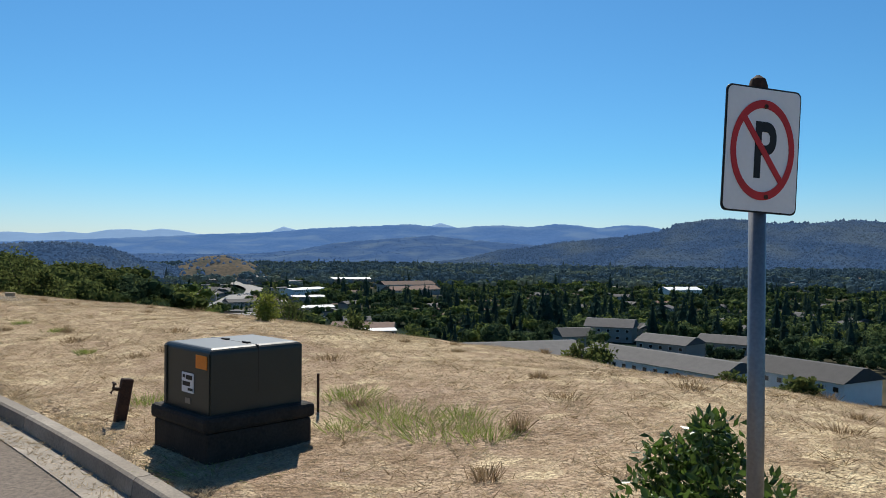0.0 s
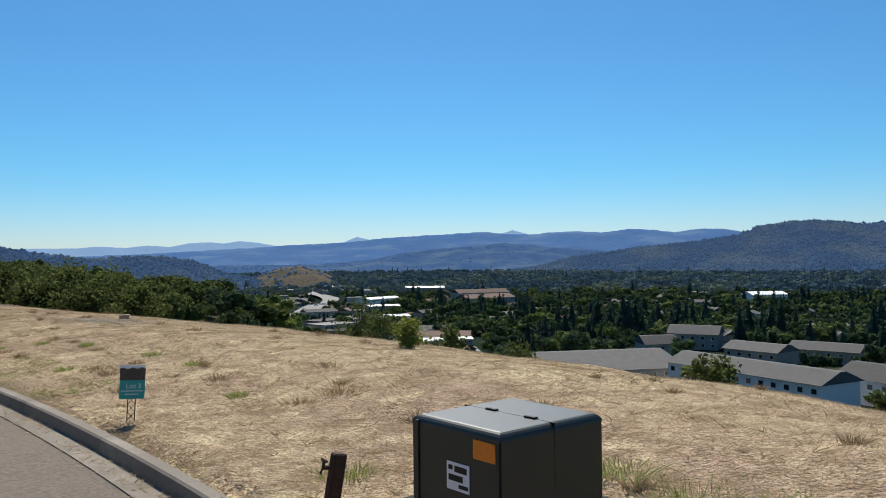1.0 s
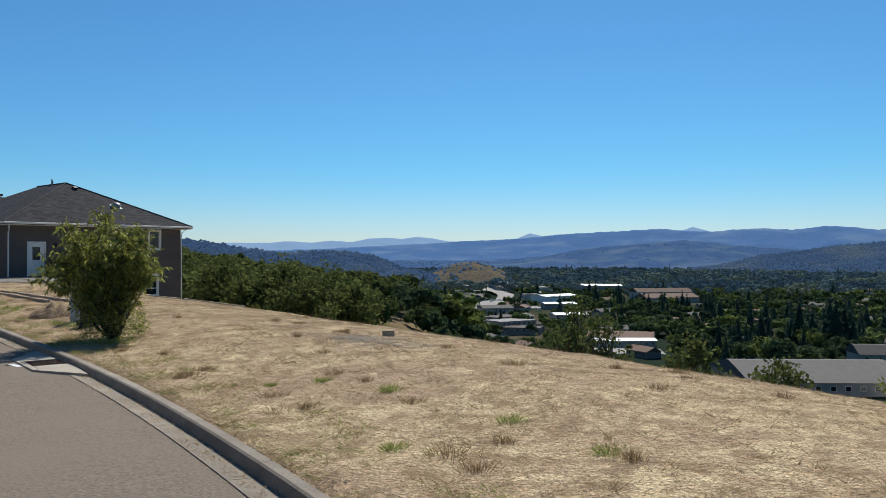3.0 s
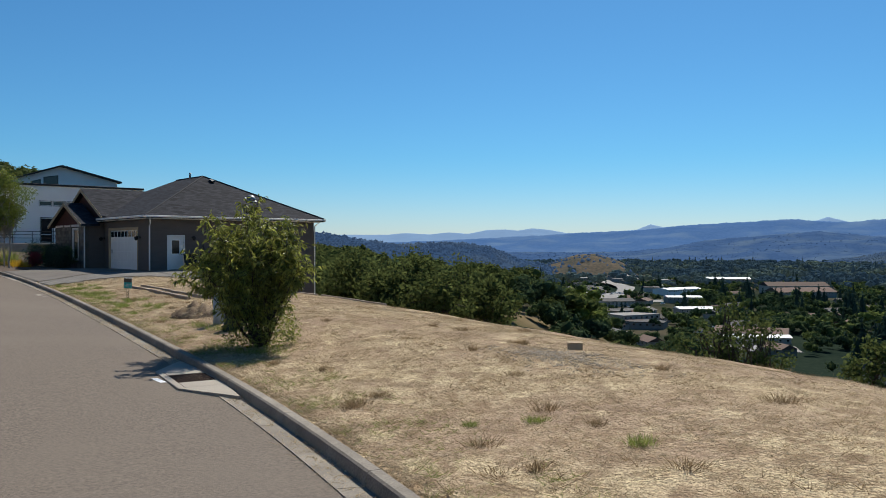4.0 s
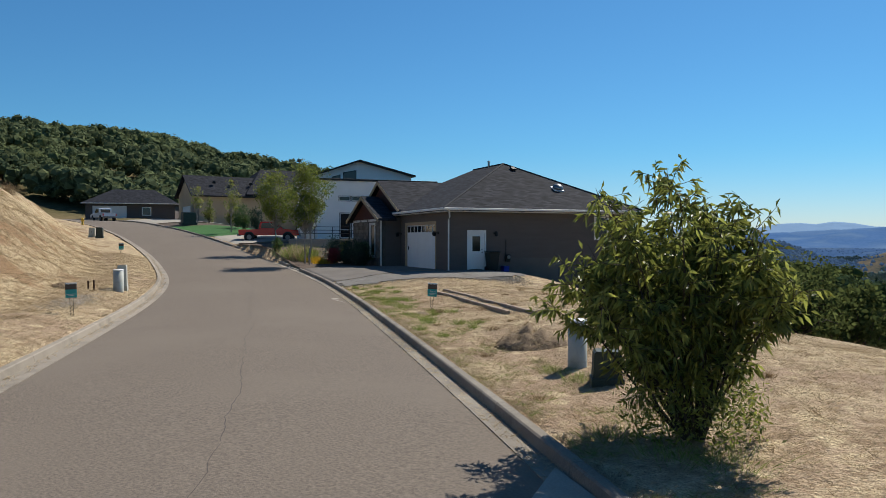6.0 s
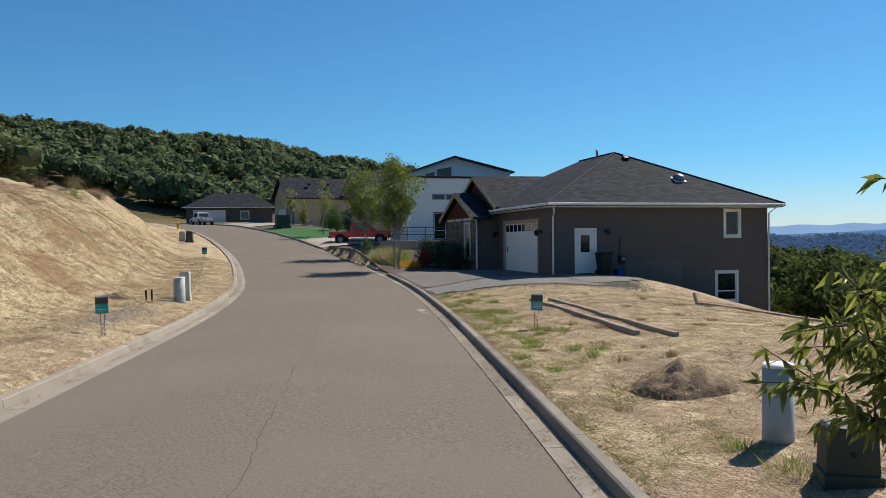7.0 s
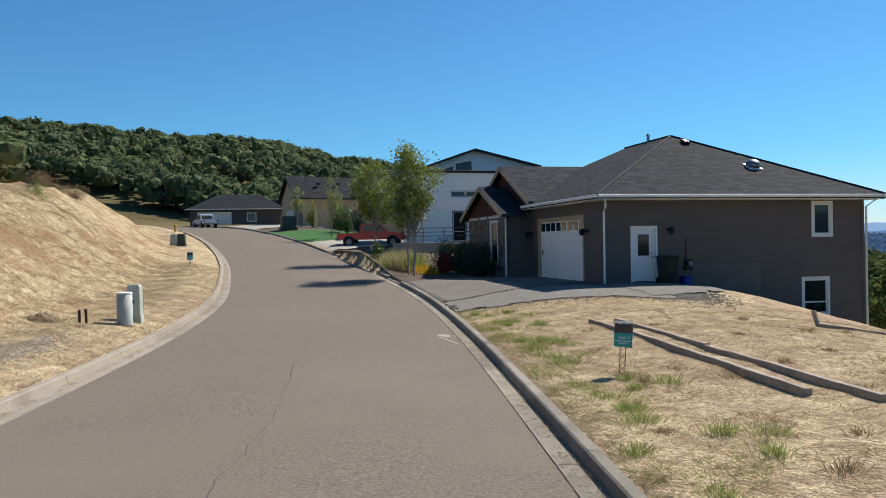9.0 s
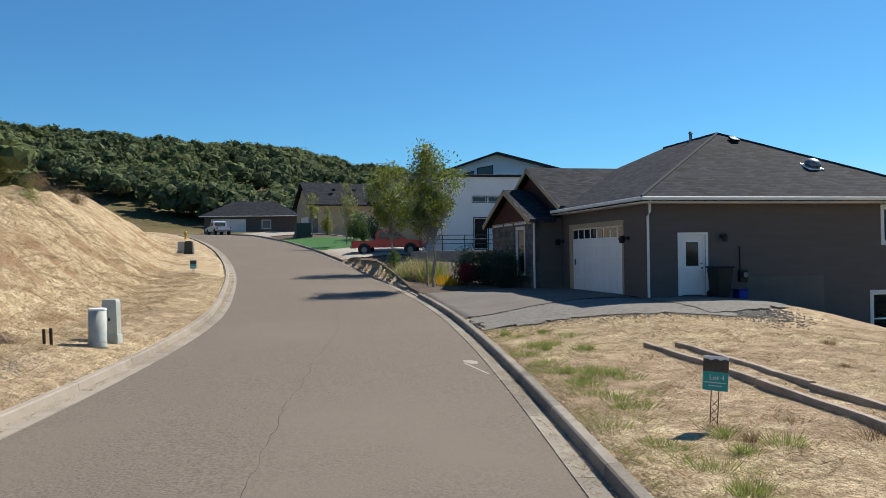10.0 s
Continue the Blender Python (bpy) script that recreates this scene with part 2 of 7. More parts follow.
    "goldhill": mat("glowing_gold_hill", (0.125, 0.098, 0.070), (0.03, 0.042, 0.04), 0.02, 0.2, 0.95, 0.3, 1.0, emit=0.2, spec=0.0),
    "roofgrey": mat("grey_roofing", (0.101, 0.097, 0.094), (0.072, 0.071, 0.069), 0.5, 8, 0.9, 0.2, 0.01, obj=0.3),
    "roofbrown": mat("brown_roofing", (0.137, 0.083, 0.061), (0.101, 0.065, 0.05), 0.5, 8, 0.9, 0.2, 0.01, obj=0.25),
    "townwall": mat("town_walls", (0.324, 0.302, 0.266), (0.274, 0.256, 0.23), 0.3, 4, 0.9, 0.1, 0.01, obj=0.35),
    "brightroof": mat("white_membrane_roof", (0.75, 0.75, 0.73), (0.66, 0.66, 0.65), 0.3, 4, 0.7, 0.0),
    "street": mat("pale_street", (0.245, 0.23, 0.216), (0.187, 0.18, 0.169), 0.05, 1, 0.9, 0.1, 0.01),
}


def dry_ground(m, base, layers):
    """Mown straw: pale thatch with layers of noise (scale, detail, from, to, colour, most) laid over it."""
    n, l = m.node_tree.nodes, m.node_tree.links
    p = n["Principled BSDF"]
    co = n.new("ShaderNodeTexCoord")

    def noise(scale, detail, lo, hi):
        t, r = n.new("ShaderNodeTexNoise"), n.new("ShaderNodeMapRange")
        t.inputs["Scale"].default_value, t.inputs["Detail"].default_value = scale, detail
        r.inputs["From Min"].default_value, r.inputs["From Max"].default_value = lo, hi
        l.new(co.outputs["Object"], t.inputs["Vector"])
        l.new(t.outputs["Fac"], r.inputs["Value"])
        return r.outputs["Result"]

    def over(below, fac, colour, most):
        k, f = n.new("ShaderNodeMix"), n.new("ShaderNodeMath")
        k.data_type = "RGBA"
        f.operation = "MULTIPLY"
        f.inputs[1].default_value = most
        l.new(fac, f.inputs[0])
        l.new(f.outputs[0], k.inputs["Factor"])
        q = [s for s in k.inputs if s.type == "RGBA"]
        q[1].default_value = (*colour, 1)
        if isinstance(below, tuple):
            q[0].default_value = (*below, 1)
        else:
            l.new(below, q[0])
        return next(s for s in k.outputs if s.type == "RGBA")

    col = base
    for scale, detail, lo, hi, colour, most in layers:
        col = over(col, noise(scale, detail, lo, hi), colour, most)
    l.new(col, p.inputs["Base Color"])


dry_ground(M["ground"], (0.55, 0.445, 0.285), [(9.0, 6.0, 0.42, 0.64, (0.34, 0.25, 0.15), 0.9), (0.20, 5.0, 0.45, 0.60, (0.36, 0.255, 0.185), 0.7), (1.1, 6.0, 0.54, 0.68, (0.31, 0.225, 0.155), 0.6),
                                               (0.6, 4.0, 0.56, 0.70, (0.64, 0.53, 0.33), 0.6), (2.6, 6.0, 0.50, 0.62, (0.25, 0.175, 0.11), 0.7), (1.9, 6.0, 0.56, 0.66, (0.66, 0.545, 0.345), 0.75), (24.0, 5.0, 0.50, 0.62, (0.20, 0.14, 0.09), 0.55), (55.0, 4.0, 0.52, 0.64, (0.10, 0.068, 0.042), 0.75)])
dry_ground(M["bank"], (0.52, 0.42, 0.265), [(3.5, 7.0, 0.42, 0.60, (0.31, 0.225, 0.13), 0.9), (0.35, 6.0, 0.50, 0.60, (0.27, 0.17, 0.095), 0.85), (0.9, 6.0, 0.58, 0.70, (0.58, 0.47, 0.30), 0.6),
                                            (13.0, 5.0, 0.52, 0.62, (0.15, 0.10, 0.06), 0.8), (38.0, 4.0, 0.54, 0.66, (0.09, 0.06, 0.038), 0.75)])


def glass(name, tint, rough=0.05):
    m = bpy.data.materials.new(name)
    m.use_nodes = True
    p = m.node_tree.nodes["Principled BSDF"]
    p.inputs["Base Color"].default_value = (*tint, 1)
    p.inputs["Roughness"].default_value = rough
    p.inputs["Specular IOR Level"].default_value = 0.6
    return m


M["glass"] = glass("dark_window_glass", (0.010, 0.014, 0.017))


def shingles():
    m = mat("asphalt_shingles", (0.028, 0.030, 0.038), (0.018, 0.020, 0.026), 1.2, 45, 0.9, 0.4, 0.006, spec=0.1)
    n, l = m.node_tree.nodes, m.node_tree.links
    p = n["Principled BSDF"]
    uv = n.new("ShaderNodeUVMap")
    br = n.new("ShaderNodeTexBrick")
    br.inputs["Scale"].default_value = 1.0
    br.inputs["Brick Width"].default_value, br.inputs["Row Height"].default_value = 0.33, 0.145
    br.inputs["Mortar Size"].default_value, br.inputs["Mortar Smooth"].default_value = 0.012, 0.3
    br.inputs["Color1"].default_value, br.inputs["Color2"].default_value = (1.65, 1.65, 1.65, 1), (0.6, 0.6, 0.6, 1)
    br.inputs["Mortar"].default_value = (0.38, 0.38, 0.38, 1)
    l.new(uv.outputs["UV"], br.inputs["Vector"])
    old = p.inputs["Base Color"].links[0].from_socket
    k = n.new("ShaderNodeMix")
    k.data_type, k.blend_type = "RGBA", "MULTIPLY"
    k.inputs["Factor"].default_value = 1.0
    socks = [s for s in k.inputs if s.type == "RGBA"]
    l.new(old, socks[0])
    l.new(br.outputs["Color"], socks[1])
    l.new(next(s for s in k.outputs if s.type == "RGBA"), p.inputs["Base Color"])
    return m


M["shingle"] = shingles()
M["ridgecap"] = mat("ridge_shingles", (0.036, 0.038, 0.045), (0.025, 0.026, 0.032), 1.2, 45, 0.9, 0.4, 0.006)

# mesh helpers ------------------------------------------------------------
def link(name, me, material, parent=None, label="", smooth=False):
    me.materials.append(M[material] if isinstance(material, str) else material)
    if smooth:
        me.shade_smooth()
    ob = new(name, me)
    if parent:
        ob.parent = parent
    if label:
        ob["label"] = label
    return ob


def part(name, bm, material, parent=None, label="", smooth=False):
    me = bpy.data.meshes.new(name)
    bmesh.ops.recalc_face_normals(bm, faces=bm.faces)
    bm.to_mesh(me)
    bm.free()
    return link(name, me, material, parent, label, smooth)


def arrays(name, verts, faces, material, parent=None, label="", smooth=False):
    """A mesh from arrays: faces all triangles or all quads."""
    verts, faces = np.asarray(verts, np.float32).reshape(-1, 3), np.asarray(faces, np.int32)
    k = faces.shape[1]
    me = bpy.data.meshes.new(name)
    me.vertices.add(len(verts))
    me.vertices.foreach_set("co", verts.ravel())
    me.loops.add(faces.size)
    me.loops.foreach_set("vertex_index", faces.ravel())
    me.polygons.add(len(faces))
    me.polygons.foreach_set("loop_start", np.arange(len(faces), dtype=np.int32) * k)
    me.polygons.foreach_set("loop_total", np.full(len(faces), k, np.int32))
    me.update(calc_edges=True)
    return link(name, me, material, parent, label, smooth)


def thing(name, m, label, category, group="", kind=""):
    ob = new(name)
    ob.empty_display_size = 0.1
    ob.matrix_basis = m
    return tagged(ob, label, category, group, kind)


def box(x0, x1, y0, y1, z0, z1, bevel=0.0, bm=None, m=None, seg=1):
    out = bm or bmesh.new()
    r = bmesh.ops.create_cube(out, size=1)
    vs = r["verts"]
    for v in vs:
        v.co = Vector(((x0 + x1) / 2 + v.co.x * (x1 - x0), (y0 + y1) / 2 + v.co.y * (y1 - y0), (z0 + z1) / 2 + v.co.z * (z1 - z0)))
        if m:
            v.co = m @ v.co
    if bevel:
        es = list({e for v in vs for e in v.link_edges})
        bmesh.ops.bevel(out, geom=es, offset=bevel, segments=seg, affect="EDGES", profile=0.5)
    return out


def tube(points, radii, seg=8, bm=None, cap=True):
    """A tapered tube along points."""
    out = bm or bmesh.new()
    rings = []
    pts = [Vector(p) for p in points]
    for i, p in enumerate(pts):
        d = (pts[min(i + 1, len(pts) - 1)] - pts[max(i - 1, 0)]).normalized()
        a = d.orthogonal().normalized() if abs(d.z) > 0.9 else d.cross(Vector((0, 0, 1))).normalized()
        b = d.cross(a)
        r = radii[i] if isinstance(radii, (list, tuple)) else radii
        rings.append([out.verts.new(p + (a * math.cos(t) + b * math.sin(t)) * r) for t in [2 * math.pi * k / seg for k in range(seg)]])
    for lo, hi in zip(rings, rings[1:]):
        for k in range(seg):
            out.faces.new((lo[k], lo[(k + 1) % seg], hi[(k + 1) % seg], hi[k]))
    if cap:
        out.faces.new(rings[0][::-1])
        out.faces.new(rings[-1])
    return out


def prism(poly, axis, lo, hi, bm=None):
    """A polygon in the plane across axis, drawn out from lo to hi."""
    out = bm or bmesh.new()

    def at(p, w):
        q = list(p)
        q.insert("xyz".index(axis), w)
        return out.verts.new(q)
    a, b = [at(p, lo) for p in poly], [at(p, hi) for p in poly]
    out.faces.new(a[::-1])
    out.faces.new(b)
    for i in range(len(poly)):
        j = (i + 1) % len(poly)
        out.faces.new((a[i], a[j], b[j], b[i]))
    return out


def leaves(rng, centres, radii, count, size, slim=0.45, droop=0.0):
    """Small pointed leaves (two triangles each) scattered in balls: vertices and triangles."""
    n = len(centres)
    pick = rng.integers(0, n, count)
    d = rng.normal(size=(count, 3))
    d /= np.linalg.norm(d, axis=1)[:, None]
    pos = np.asarray(centres)[pick] + d * (np.asarray(radii)[pick] * rng.random(count) ** 0.45)[:, None]
    ax = rng.normal(size=(count, 3)) + d * 0.8
    ax[:, 2] -= droop
    ax /= np.linalg.norm(ax, axis=1)[:, None]
    side = np.cross(ax, rng.normal(size=(count, 3)))
    side /= np.linalg.norm(side, axis=1)[:, None]
    nor = np.cross(ax, side)
    s = (size * (0.6 + 0.8 * rng.random(count)))[:, None]
    v = np.stack([pos, pos + ax * s * 0.5 + side * s * slim * 0.5 + nor * s * 0.08, pos + ax * s, pos + ax * s * 0.5 - side * s * slim * 0.5 + nor * s * 0.08], 1)
    i = np.arange(count)[:, None] * 4
    return v.reshape(-1, 3), np.concatenate([i + [0, 1, 2], i + [0, 2, 3]])


def merge(parts):
    vs, fs, n = [], [], 0
    for v, f in parts:
        vs.append(v)
        fs.append(f + n)
        n += len(v)
    return np.concatenate(vs), np.concatenate(fs)

# the lie of the land -----------------------------------------------------
# back edge of the kerb on the lots' side, with the height of the asphalt beside it
KERB = [(9, -34, 0.0), (8, -22, 0.1), (6, -10, 0.25), (2.5, -1.5, 0.35), (-0.7, 4.0, 0.40), (-3.3, 7.7, 0.44), (-7.0, 12.2, 0.48), (-10.4, 15.9, 0.50),
        (-14.0, 19.2, 0.52), (-17.5, 22.1, 0.54), (-21.1, 24.8, 0.57), (-25.0, 27.4, 0.60), (-28.9, 29.9, 0.62), (-33.0, 32.5, 0.65),
        (-38.0, 35.6, 0.68), (-43.0, 38.7, 0.72), (-48.5, 41.9, 0.80), (-55.5, 45.6, 1.02), (-62.5, 48.4, 1.38), (-71.5, 51.8, 1.85),
        (-81.0, 54.9, 2.45), (-92.0, 58.0, 3.30), (-104.0, 60.6, 4.25), (-120.0, 63.3, 5.30), (-140.0, 65.0, 6.0), (-175.0, 60.0, 6.4), (-215.0, 40.0, 6.8)]
WIDTH = 8.15                                   # from kerb back to kerb back
_k = np.array(KERB, float)
_s = np.r_[0, np.cumsum(np.linalg.norm(np.diff(_k[:, :2], axis=0), axis=1))]
CS = np.arange(0, _s[-1], 0.5)
CURVE = np.stack([np.interp(CS, _s, _k[:, i]) for i in range(3)], 1)
_w = np.exp(-0.5 * (np.arange(-16, 17) / 6.0) ** 2)
_w /= _w.sum()
CURVE = np.stack([np.convolve(np.pad(CURVE[:, i], 16, mode="reflect", reflect_type="odd"), _w, "valid") for i in range(3)], 1)
TAN = np.gradient(CURVE[:, :2], axis=0)
TAN /= np.linalg.norm(TAN, axis=1)[:, None]
NOR = np.stack([TAN[:, 1], -TAN[:, 0]], 1)     # to the lots' side
if NOR[60] @ np.array([1.0, 1.0]) < 0:
    NOR = -NOR
CURVE[:, :2] += NOR * 0.15


def along(s, d, dz=0.0):
    """The place at s metres along the kerb, d metres to the lots' side of its back edge, dz over the asphalt."""
    p = [np.interp(s, CS, CURVE[:, i]) for i in range(3)]
    n = [np.interp(s, CS, NOR[:, i]) for i in range(2)]
    return Vector((p[0] + n[0] * d, p[1] + n[1] * d, p[2] + dz))


def road_frame(x, y):
    """For arrays of places: metres along the kerb, metres beside it, height of the asphalt."""
    x, y = np.asarray(x, float), np.asarray(y, float)
    s, d, z = np.empty(x.shape), np.empty(x.shape), np.empty(x.shape)
    for i in range(0, len(x), 4000):
        q = np.stack([x[i:i + 4000], y[i:i + 4000]], 1)
        near = ((q[:, None] - CURVE[None, ::2, :2]) ** 2).sum(2).argmin(1) * 2
        off = q - CURVE[near, :2]
        ds = (off * TAN[near]).sum(1)
        s[i:i + 4000] = CS[near] + ds
        d[i:i + 4000] = (off * NOR[near]).sum(1)
        z[i:i + 4000] = np.interp(CS[near] + ds, CS, CURVE[:, 2])
    return s, d, z


def step(x, lo, hi):
    t = np.clip((x - lo) / (hi - lo), 0, 1)
    return t * t * (3 - 2 * t)


VALLEY = -50.0
HC, HA = (-50.53, 50.27), -22.4                # the taupe house: its near corner and turn
_hx = np.array([math.cos(radians(HA)), math.sin(radians(HA))])
_hy = np.array([-_hx[1], _hx[0]])
# bearings (degrees left of +y) seen from the middle of the road
LOWLAND = ([-180, -40, -5, 7, 10, 14, 17, 24, 36, 48, 60, 120, 180], [-6, -50, -50, -50, -32, -16, -12, -9, -7, -4, 2, 8, 4])
UPLAND = ([30, 44, 52, 57, 62, 66, 74, 84, 95, 120, 160], [0, 0.03, 0.080, 0.103, 0.118, 0.132, 0.140, 0.149, 0.160, 0.15, 0.0])

SHOULDER = ([36, 46, 56, 66, 76, 90, 106], [0.0186, 0.0186, 0.0142, 0.0120, 0.0122, 0.0105, 0.0112])   # how sharply the lots fall away, along the kerb


def wave(x, y, size, seed):
    r = np.random.default_rng(seed)
    out = np.zeros(np.shape(x))
    for k in range(7):
        a, ph, f = r.random() * 6.283, r.random() * 6.283, (0.7 + 1.1 * r.random()) / size
        out += np.sin(6.283 * f * (x * math.cos(a) + y * math.sin(a)) + ph)
    return out / 3.5


def land(x, y):
    x, y = np.asarray(x, float), np.asarray(y, float)
    s, d, zr = road_frame(x, y)
    r = np.hypot(x + 30, y - 28)
    b = np.degrees(np.arctan2(-(x + 30), y - 28))
    low = np.interp(b, *LOWLAND)
    low = low + (VALLEY - low) * step(r, 210, 400) * (b < 48) + wave(x, y, 120, 3) * 1.2
    low = low + (-32 - 4 * step(r, 230, 300) - low) * step(b, -4, -9) * step(r, 480, 340) * step(b, -70, -50)
    up = np.interp(b, *UPLAND, left=0, right=0)
    up = np.where(up > 0.001, 3 + 320 * up - 9, -60)
    low = np.maximum(low, low + (up - low) * step(r, 105, 320) * (up > low))
    # lots beside the kerb, falling away beyond their shoulder
    e = np.maximum(d - 3.7, 0)
    steep = np.interp(s, *SHOULDER)
    e0 = 19.0
    fall = np.where(e < e0, steep * e * e, steep * e0 * e0 + 2 * steep * e0 * (e - e0))
    lot = zr + 0.11 + 0.27 * step(d, 0.2, 5) - fall
    lot = lot + 0.04 * wave(x, y, 6, 5) * step(d, 0.3, 2) + 0.02 * wave(x, y, 1.7, 6) * step(d, 0.3, 2)
    # level ground before the taupe house
    hx, hy = (x - HC[0]) * _hx[0] + (y - HC[1]) * _hx[1], (x - HC[0]) * _hy[0] + (y - HC[1]) * _hy[1]
    pad = step(hx, 7.5, 1.5) * step(hx, -24, -16) * step(hy, 8.5, 1.2) * step(d, 0.1, 5.0)
    lot = lot + (1.47 - lot) * pad * (d > 0)
    right = np.where(lot > low, lot, low + (lot - low) * 0.0)
    # cut bank on the other side
    dl = -d - WIDTH
    high = 4.6 * step(s, 192, 138) + 0.25
    bank = high * (0.78 * step(dl, 2.6, 9.5) + 0.22 * step(dl, 6, 18)) * (1 + 0.06 * wave(x, y, 9, 8)) + (0.12 * wave(x, y, 3, 9) + 0.07 * wave(x, y, 1.3, 10) + 0.05 * wave(x + y, y * 0.2, 0.9, 11)) * step(dl, 2.4, 4) * step(s, 190, 150)
    left = zr + 0.12 + 0.26 * step(dl, 0.1, 1.8) + bank
    left = np.maximum(left, low + (left - low) * step(dl, 90, 40))
    under = zr - 0.16
    z = np.where(d > -0.02, right, np.where(d < -(WIDTH - 0.02), left, under))
    behind = step(s, 14, 2)
    return z * (1 - behind) + behind * np.where(np.abs(d + WIDTH / 2) < 5, zr - 0.16, np.maximum(low, -6))


def ground_z(x, y):
    return float(land(np.array([x]), np.array([y]))[0])


def axis(lo, hi, fine, out_lo, out_hi):
    mid = list(np.arange(lo, hi + 1e-6, fine))
    a, stp = [hi], fine
    while a[-1] < out_hi:
        stp *= 1.09
        a.append(a[-1] + stp)
    b, stp = [lo], fine
    while b[-1] > out_lo:
        stp *= 1.09
        b.append(b[-1] - stp)
    return np.array(b[:0:-1] + mid + a[1:])


gx, gy = axis(-74, 6, 0.36, -4800, 4800), axis(6, 68, 0.36, -1500, 4900)
GX, GY = np.meshgrid(gx, gy)
GZ = land(GX.ravel(), GY.ravel())
nx, ny = len(gx), len(gy)
ii = (np.arange(ny - 1)[:, None] * nx + np.arange(nx - 1)[None]).ravel()
ground = arrays("ground", np.stack([GX.ravel(), GY.ravel(), GZ], 1), np.stack([ii, ii + 1, ii + nx + 1, ii + nx], 1), "ground", smooth=True)
for _m in ("valleyfloor", "woodfloor", "bank"):
    ground.data.materials.append(M[_m])
_fx, _fy = (GX[:-1, :-1] + GX[1:, 1:]).ravel() / 2, (GY[:-1, :-1] + GY[1:, 1:]).ravel() / 2
_fz = GZ.reshape(ny, nx)[:-1, :-1].ravel()
_r = np.hypot(_fx + 30, _fy - 28)
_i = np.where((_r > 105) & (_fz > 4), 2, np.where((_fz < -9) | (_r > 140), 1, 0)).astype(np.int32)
_ks, _kd, _kz = road_frame(_fx, _fy)
_kl = -_kd - WIDTH
_i = np.where((_kl > 2.7 + 0.5 * wave(_fx, _fy, 2.5, 31)) & (_kl < 13) & (_ks > 60) & (_ks < 190) & (_i == 0), 3, _i).astype(np.int32)
_b = np.degrees(np.arctan2(-(_fx + 30), _fy - 28))
_i = np.where((_b > 9) & (_b < 27) & (_r > 110) & (_r < 360) & (wave(_fx, _fy, 90, 4) < 0.35), 2, _i).astype(np.int32)
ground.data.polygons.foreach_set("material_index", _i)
tagged(ground, "dry straw-coloured mown grass on a hillside lot above a valley", "ground", kind="structure")


def ribbon(name, s0, s1, ds, offsets, material, parent=None, label="", smooth=True):
    """A strip along the kerb: offsets are pairs of metres beside it and above the asphalt."""
    ss = np.arange(s0, s1 + 1e-6, ds)
    vs = np.array([[along(s, d, z)[:] for d, z in offsets] for s in ss])
    k = len(offsets)
    i = (np.arange(len(ss) - 1)[:, None] * k + np.arange(k - 1)[None]).ravel()
    return arrays(name, vs, np.stack([i, i + 1, i + k + 1, i + k], 1), material, parent, label, smooth)


S_END = CS[-1] - 2
road = ribbon("road", 1, S_END, 0.5, [(-WIDTH + 0.53, 0.0), (-WIDTH * 0.75, 0.035), (-WIDTH / 2, 0.06), (-WIDTH * 0.25, 0.035), (-0.45, 0.0)], "asphalt")
tagged(road, "worn brownish-grey asphalt road with fine cracks", "road", kind="structure")


def kerb_row(name, sign, base):
    """Kerb and gutter cast in lengths; sign 1 on the lots' side, -1 across the road."""
    row = tagged(new(name), "weathered concrete kerb with a gutter along the road", "kerb", kind="structure")
    pan = 0.50 if sign > 0 else 0.57
    prof = [(0.0, -0.15), (0.0, 0.135), (-0.02, 0.15), (-0.14, 0.15), (-0.165, 0.13), (-0.19, -0.005), (-pan, 0.014), (-pan, -0.15)]
    n = 0
    s = 2.0
    while s < S_END - 4:
        lo, hi = s + 0.006, s + 3.04 - 0.006
        low = 0.0
        if sign > 0 and (DRIVE[0] < s < DRIVE[1] or DRAIN[0] < s < DRAIN[1]):
            low = 1.0
        ss = np.linspace(lo, hi, 5)
        pts = []
        for q in ss:
            for d, z in prof:
                zz = min(z, 0.03) if low else z
                pts.append(along(q, d if sign > 0 else -WIDTH - d, zz)[:])
        k = len(prof)
        f = [(a * k + j, a * k + (j + 1) % k, (a + 1) * k + (j + 1) % k, (a + 1) * k + j) for a in range(4) for j in range(k)]
        me = bpy.data.meshes.new("kerb_length")
        me.from_pydata(pts, [], f + [tuple(range(k))[::-1], tuple(range(4 * k, 5 * k))])
        bmw = bmesh.new()
        bmw.from_mesh(me)
        bmesh.ops.recalc_face_normals(bmw, faces=bmw.faces)
        bmw.to_mesh(me)
        bmw.free()
        link("kerb_length", me, "kerbworn" if sign > 0 else "concrete", row)
        s += 3.04
        n += 1
    return row


def s_of(x, y):
    a, b, c = road_frame(np.array([x]), np.array([y]))
    return float(a[0]), float(b[0])


DRIVE = (s_of(-60.5, 47.6)[0] - 3.0, s_of(-60.5, 47.6)[0] - 0.01)
DRAIN = (0, 0)
kerb_row("kerb_lots", 1, 0)
kerb_row("kerb_bank", -1, 0)


